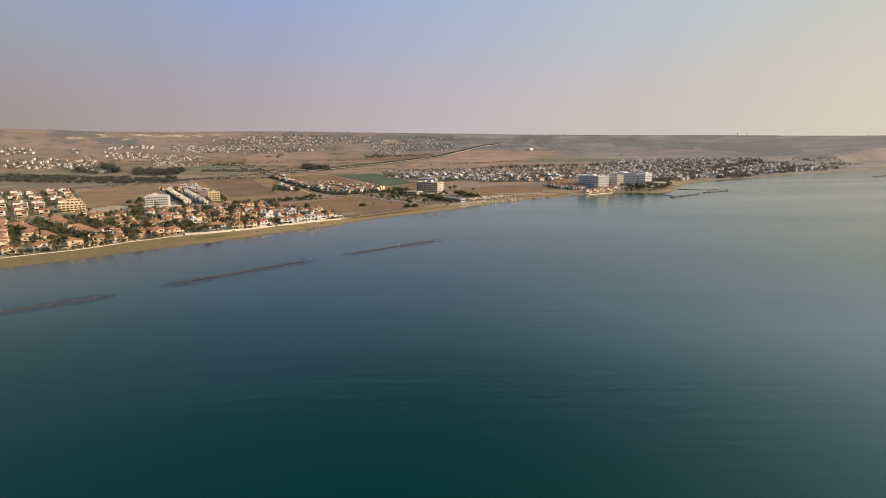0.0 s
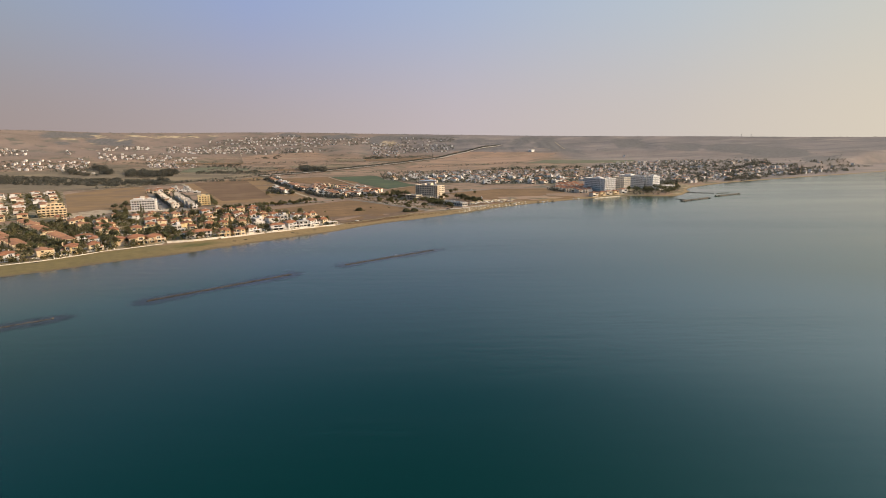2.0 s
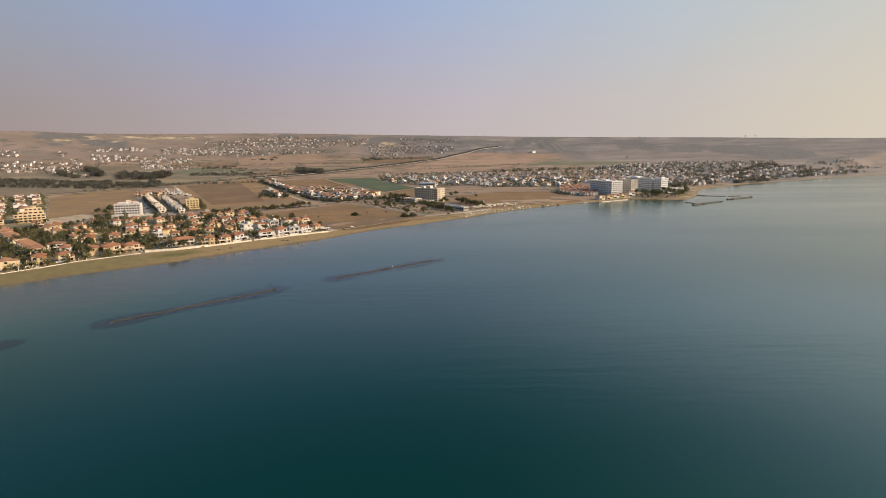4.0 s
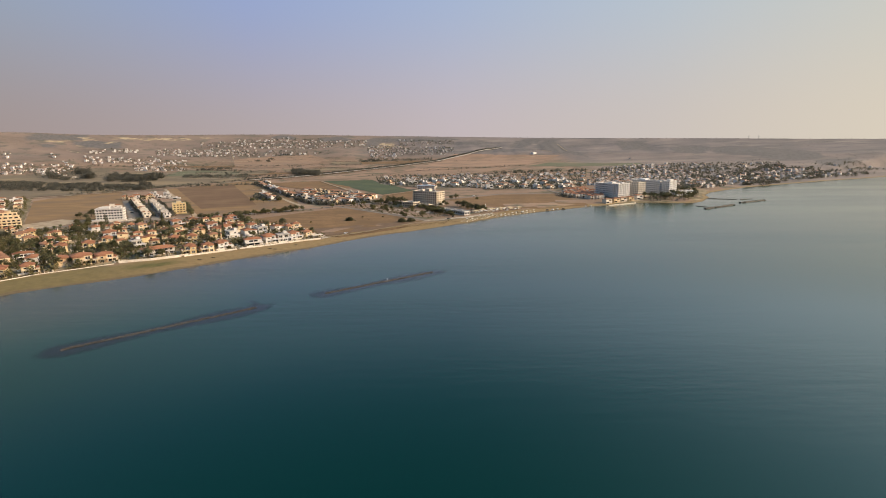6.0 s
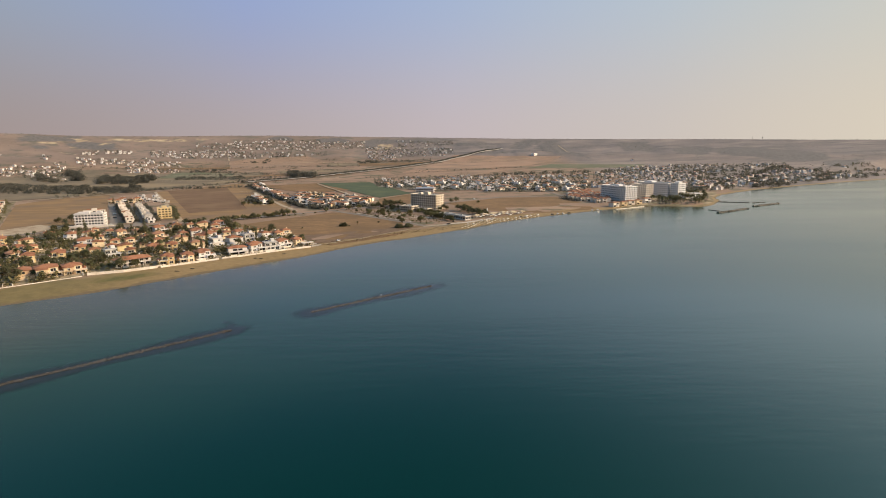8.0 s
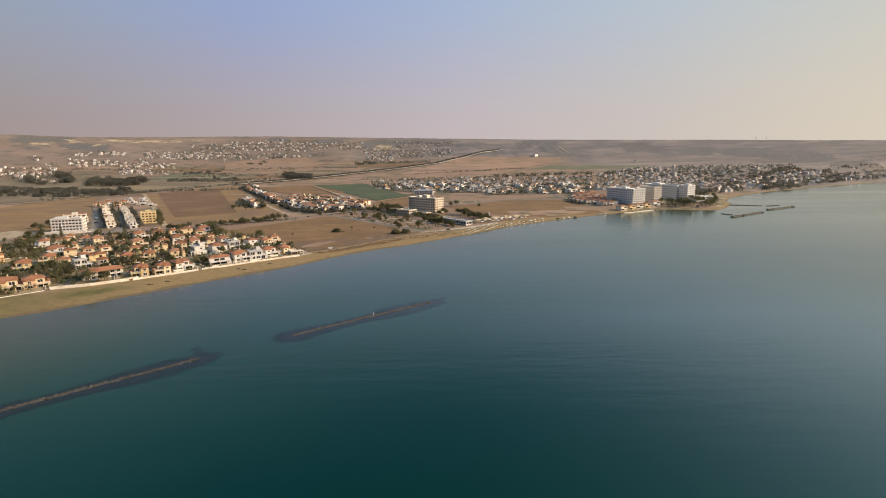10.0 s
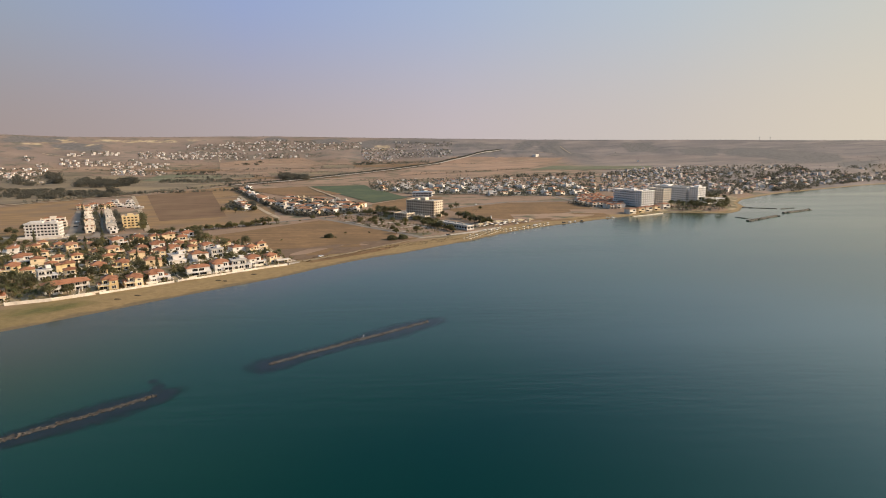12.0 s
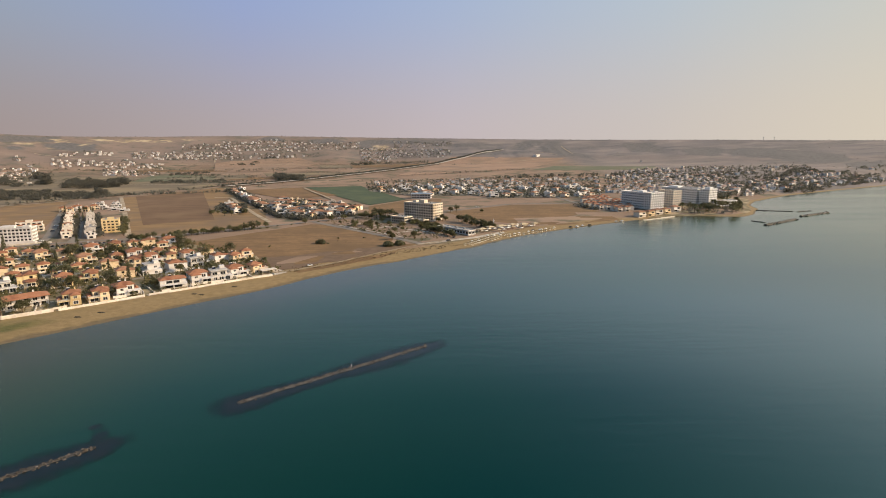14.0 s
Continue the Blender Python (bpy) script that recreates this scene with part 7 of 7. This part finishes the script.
# ---- beach sunshades, tower and huts ----
def sunshade(label, cover):
    t = thing("beach_umbrella", label, "beach umbrella", "beach umbrellas")
    part("pole", Shape().tube((0, 0, -0.4), (0, 0, 2.5), 0.05, 0.05, 6), BROWNWOOD, t)
    s, n = Shape(), 10
    ring = [(1.5 * math.cos(6.283 * i / n), 1.5 * math.sin(6.283 * i / n), 2.0) for i in range(n)]
    s.add(ring + [(0, 0, 2.75)] + [(x, y, 1.85) for x, y, z in ring], [(i, (i + 1) % n, n) for i in range(n)] + [(n + 1 + i, n + 1 + (i + 1) % n, (i + 1) % n, i) for i in range(n)] + [tuple(range(2 * n, n, -1))])
    part("canopy", s, cover, t, "shallow cone canopy")
    for k in (-1, 1):
        part("sunbed", Shape().block(-0.9, 1.0, k * 0.95 - 0.32, k * 0.95 + 0.32, -0.3, 0.38, 0.02).add(
            [(-0.9, k * 0.95 - 0.32, 0.38), (-0.9, k * 0.95 + 0.32, 0.38), (-1.5, k * 0.95 + 0.32, 0.8), (-1.5, k * 0.95 - 0.32, 0.8)], [(0, 1, 2, 3)]), CANVAS, t, "pale sunbed")
    return t


SHADES = {"t": (lambda: sunshade("straw-thatched beach umbrella with sunbeds", THATCH), []), "c": (lambda: sunshade("pale canvas beach umbrella with sunbeds", CANVAS), [])}
spots = []
for j in range(4):
    for k in range(12):
        f = k / 11
        x, y = 36 + 38 * f - j * 3.0, 760 + 60 * f + j * 3.4 - 2
        x, y = (x, y) if f < 0.9 else (x + 4, y)
        if 4 < float(shore_distance(x, y)) < 26:
            spots.append((x, y, "t" if (k + j) % 5 else "c"))
for k in range(11):
    for j in range(2):
        x, y = 78 + 54 * k / 10 - j * 3.4, 812 + 44 * k / 10 + j * 4.2
        if float(shore_distance(x, y)) > 3:
            spots.append((x, y, "c" if k % 3 else "t"))
place(SHADES, spots, 38, 6, 601, 0.14)


def beach_tower():
    t = thing("white_tower", "small white tower standing by the beach bar", "tower")
    t.matrix_basis = pose(64, 872, height_at(64, 872)) @ Matrix.Diagonal((0.66, 0.66, 0.66, 1))
    part("base", Shape().block(-2.2, 2.2, -2.2, 2.2, -0.6, 2.6, 0.1), WHITE, t)
    part("shaft", Shape().tube((0, 0, 2.6), (0, 0, 9.0), 1.5, 1.1, 14), WHITE, t, "tapered white shaft")
    part("gallery", Shape().tube((0, 0, 9.0), (0, 0, 9.5), 1.7, 1.7, 14), WHITE, t)
    part("cap", Shape().tube((0, 0, 9.5), (0, 0, 12.0), 0.9, 0.1, 14), WHITE, t, "pointed white cap")
    part("door", UNIT_DOOR, None, t, at=sized(0, -2.25, -0.3, 1.1, 2.2))


beach_tower()


def beach_hut(x, y, rz, w, d, label):
    t = thing("beach_hut", label, "beach bar", "beach bars")
    t.matrix_basis = pose(x, y, height_at(x, y), 0, 0, rz)
    for a in (-w / 2 + 0.3, w / 2 - 0.3):
        for b in (-d / 2 + 0.3, d / 2 - 0.3):
            part("post", Shape().box(a - 0.1, a + 0.1, b - 0.1, b + 0.1, -0.5, 2.7), BROWNWOOD, t)
    part("counter", Shape().block(-w / 2 + 0.8, w / 2 - 0.8, d / 2 - 1.6, d / 2 - 0.8, -0.5, 1.1, 0.03), WHITE, t)
    part("roof", Shape().hip(-w / 2 - 0.5, w / 2 + 0.5, -d / 2 - 0.5, d / 2 + 0.5, 2.7, 1.3), THATCH, t, "thatched hipped roof")


for x, y, w, d in ((70, 858, 12, 8), (84, 868, 9, 7), (58, 850, 8, 6), (97, 872, 10, 6), (110, 876, 8, 6), (48, 838, 9, 6)):
    beach_hut(x, y, 38, w, d, "open beach bar with thatched roof")


def pergola(x, y, rz, w, d, label):
    t = thing("pergola", label, "pergola")
    t.matrix_basis = pose(x, y, height_at(x, y), 0, 0, rz)
    for a in (-w / 2 + 0.3, 0, w / 2 - 0.3):
        for b in (-d / 2 + 0.3, d / 2 - 0.3):
            part("column", Shape().block(a - 0.17, a + 0.17, b - 0.17, b + 0.17, -0.6, 2.75, 0.02), PALE, t)
    part("roof_slab", Shape().block(-w / 2, w / 2, -d / 2, d / 2, 2.76, 3.1, 0.03), PALE, t, "flat cream slab")
    part("low_wall", Shape().block(-w / 2 + 0.5, w / 2 - 0.5, d / 2 - 0.25, d / 2 - 0.1, -0.6, 1.0, 0.02), PALE, t)


pergola(-121, 659, 38, 11, 6, "cream flat-roofed pergola on the seaside terrace")
pergola(-150, 640, 38, 6, 4, "small cream pergola beside a white villa")


def awning(label, cover):
    t = thing("awning", label, "awning", "awnings of the beach bars")
    for a in (-2.2, 2.2):
        for b in (-1.7, 1.7):
            part("post", Shape().tube((a, b, -0.5), (a, b, 2.4), 0.06, 0.06, 6), BROWNWOOD, t)
    part("cover", Shape().add([(-2.6, -2.1, 2.35), (2.6, -2.1, 2.35), (2.6, 2.1, 2.35), (-2.6, 2.1, 2.35), (-2.6, -2.1, 2.45), (2.6, -2.1, 2.45), (2.6, 2.1, 2.45), (-2.6, 2.1, 2.45), (-1.0, 0, 3.3), (1.0, 0, 3.3)],
                              [(3, 2, 1, 0), (0, 1, 5, 4), (1, 2, 6, 5), (2, 3, 7, 6), (3, 0, 4, 7), (4, 5, 9, 8), (5, 6, 9), (6, 7, 8, 9), (7, 4, 8)]), cover, t, "stretched cloth cover")
    return t


AWNINGS = {"c": (lambda: awning("pale canvas awning on four posts", CANVAS), []), "t": (lambda: awning("straw-coloured awning on four posts", THATCH), [])}
place(AWNINGS, [(56, 842, "c"), (62, 846, "c"), (66, 838, "t"), (72, 843, "c"), (77, 850, "c"), (83, 854, "t"), (88, 860, "c"), (92, 853, "c"), (79, 861, "c"), (98, 864, "t"), (104, 867, "c"), (52, 832, "c"), (70, 850, "c"), (90, 870, "c")], 38, 12, 603, 0.15)


# ---- boulders in the sea ----
def rock_mesh(seed):
    r = random.Random(seed)
    bm = bmesh.new()
    bmesh.ops.create_icosphere(bm, subdivisions=1, radius=1.0)
    for v in bm.verts:
        v.co *= r.uniform(0.72, 1.15)
        v.co.z *= 0.75
    me = bpy.data.meshes.new("rock")
    bm.to_mesh(me)
    bm.free()
    return me


ROCKS = [rock_mesh(700 + i) for i in range(7)]
DARKROCKS = [rock_mesh(720 + i) for i in range(7)]
for me in ROCKS:
    me.materials.append(ROCK)
for me in DARKROCKS:
    me.materials.append(DARKROCK)


def breakwater(label, a, b, n, wide, high, size, meshes, seed, shape=0.0):
    r = random.Random(seed)
    t = thing("breakwater", label, "breakwater", "offshore rock breakwaters")
    d = Vector((b[0] - a[0], b[1] - a[1])).normalized()
    core, k = Shape(), 24
    for i in range(k + 1):
        p = Vector((a[0], a[1], 0)) + Vector((d.x, d.y, 0)) * (math.hypot(b[0] - a[0], b[1] - a[1]) * i / k)
        taper = 0.45 + 0.55 * math.sin(math.pi * (0.08 + 0.84 * i / k)) ** 0.4
        for u, z in ((-1.0, -1.0), (-0.55, 0.55), (0.0, 0.85), (0.55, 0.55), (1.0, -1.0)):
            v = u * wide * taper * r.uniform(0.9, 1.15)
            core.v.append((p.x - d.y * v, p.y + d.x * v, z * high * (1.0 if size > 1.0 else 0.3) * r.uniform(0.7, 1.1) if z > 0 else -1.0))
    core.f = [(5 * i + j, 5 * i + j + 1, 5 * i + j + 6, 5 * i + j + 5) for i in range(k) for j in range(4)] + [(0, 1, 2, 3, 4), tuple(5 * k + j for j in (4, 3, 2, 1, 0))]
    part("core", core, DARKROCK, t, "packed rubble core")
    for i in range(n):
        f = i / (n - 1) + r.uniform(-0.5, 0.5) / n
        u = r.uniform(-1, 1)
        bow = shape * math.sin(math.pi * f) + 0.25 * math.sin(9 * f + seed)
        x = a[0] + (b[0] - a[0]) * f - d.y * (u * wide + bow)
        y = a[1] + (b[1] - a[1]) * f + d.x * (u * wide + bow)
        s = size * r.uniform(0.55, 1.25)
        part("rock", r.choice(meshes), None, t, at=pose(x, y, high * (1 - abs(u)) * r.uniform(0.3, 1.0) - 0.15 * s, r.uniform(-30, 30), r.uniform(-30, 30), r.uniform(0, 360)) @ Matrix.Diagonal((s, s * r.uniform(0.7, 1.1), s * r.uniform(0.7, 1), 1)))
    return t


def apron(label, a, b, width, seed, tail=None):
    """The sunken foot of a breakwater, which darkens the water round it."""
    d = Vector((b[0] - a[0], b[1] - a[1]))
    ln = d.length
    d.normalize()
    nu, nv = 60, 24
    verts, cover = [], []
    for i in range(nu + 1):
        for j in range(nv + 1):
            u, v = -20 + (ln + 40) * i / nu, -width * 1.5 + 3 * width * j / nv
            verts.append((a[0] + d.x * u - d.y * v, a[1] + d.y * u + d.x * v, 0.03))
            e = max(0.0, -u, u - ln)
            k = 1.0 - math.hypot(e / 14.0, (v + 0.12 * width) / (width * (1.0 + 0.25 * math.sin(u * 0.09 + seed))))
            if tail:
                tu, tv = (u - ln - 3) / 3.2, (v - width * 1.0) / (width * 0.62)
                k = max(k, 0.75 - abs(math.hypot(tu, tv) - 0.7) * 1.3 if tu > -0.9 else k)
            cover.append(k)
    faces = [(i * (nv + 1) + j, (i + 1) * (nv + 1) + j, (i + 1) * (nv + 1) + j + 1, i * (nv + 1) + j + 1) for i in range(nu) for j in range(nv)]
    me = bpy.data.meshes.new("sunken_rubble")
    me.from_pydata(verts, [], faces)
    me.materials.append(APRON)
    at = me.attributes.new("cover", 'FLOAT', 'POINT')
    at.data.foreach_set("value", cover)
    me.update()
    return tagged(new("sunken_rubble", me), label, "reef", "", "structure")


B1, B2, B3 = ((-177, 366), (-107, 430)), ((-73, 459), (-5, 514)), ((-262, 294), (-211, 334))
breakwater("low breakwater of brown boulders awash in the sea", *B1, 240, 1.75, 0.5, 0.58, ROCKS, 801)
breakwater("low breakwater of brown boulders awash in the sea", *B2, 240, 1.75, 0.45, 0.58, ROCKS, 802)
breakwater("low breakwater of brown boulders awash in the sea", *B3, 100, 1.45, 0.4, 0.56, ROCKS, 803)
apron("dark sunken rubble round the breakwater", *B1, 11.0, 1.0, True)
apron("dark sunken rubble round the breakwater", *B2, 10.5, 2.0)
apron("dark sunken rubble round the breakwater", *B3, 10.5, 3.0)
breakwater("dark rock breakwater standing off the hotels", (367, 871), (428, 913), 60, 3.4, 2.0, 1.35, DARKROCKS, 804)
breakwater("dark rock breakwater standing off the hotels", (453, 940), (509, 972), 56, 3.4, 2.0, 1.35, DARKROCKS, 805)
breakwater("broken dark rocks off the sandy point", (436, 1006), (474, 990), 26, 2.5, 0.9, 1.2, DARKROCKS, 806)
breakwater("broken dark rocks off the sandy point", (478, 985), (502, 995), 25, 1.6, 0.8, 1.1, DARKROCKS, 807)
breakwater("small dark rocks off the sandy point", (372, 906), (379, 893), 14, 1.6, 0.9, 1.2, DARKROCKS, 808)
breakwater("distant dark rock breakwater", (992, 1260), (1050, 1294), 18, 3.0, 1.6, 1.6, DARKROCKS, 809)


def marker_post():
    t = thing("marker_post", "white marker post on the breakwater", "marker")
    t.matrix_basis = pose(-36, 489.5, 0.3)
    part("post", Shape().tube((0, 0, -0.5), (0, 0, 1.3), 0.14, 0.1, 8), WHITE, t)
    part("plate", Shape().block(-0.22, 0.22, -0.14, 0.0, 0.95, 1.4, 0.02), WHITE, t, "white plate")


marker_post()


def mast(x, y, h):
    t = thing("mast", "slender mast on the ridge", "mast", "masts on the ridge")
    t.matrix_basis = pose(x, y, height_at(x, y))
    part("pole", Shape().tube((0, 0, -2), (0, 0, h), 1.0, 0.6, 6), METAL, t)
    part("head", Shape().tube((0, 0, h - 3), (0, 0, h), 2.2, 2.2, 8), METAL, t)


mast(1441, 2697, 12)
mast(1475, 2675, 12)
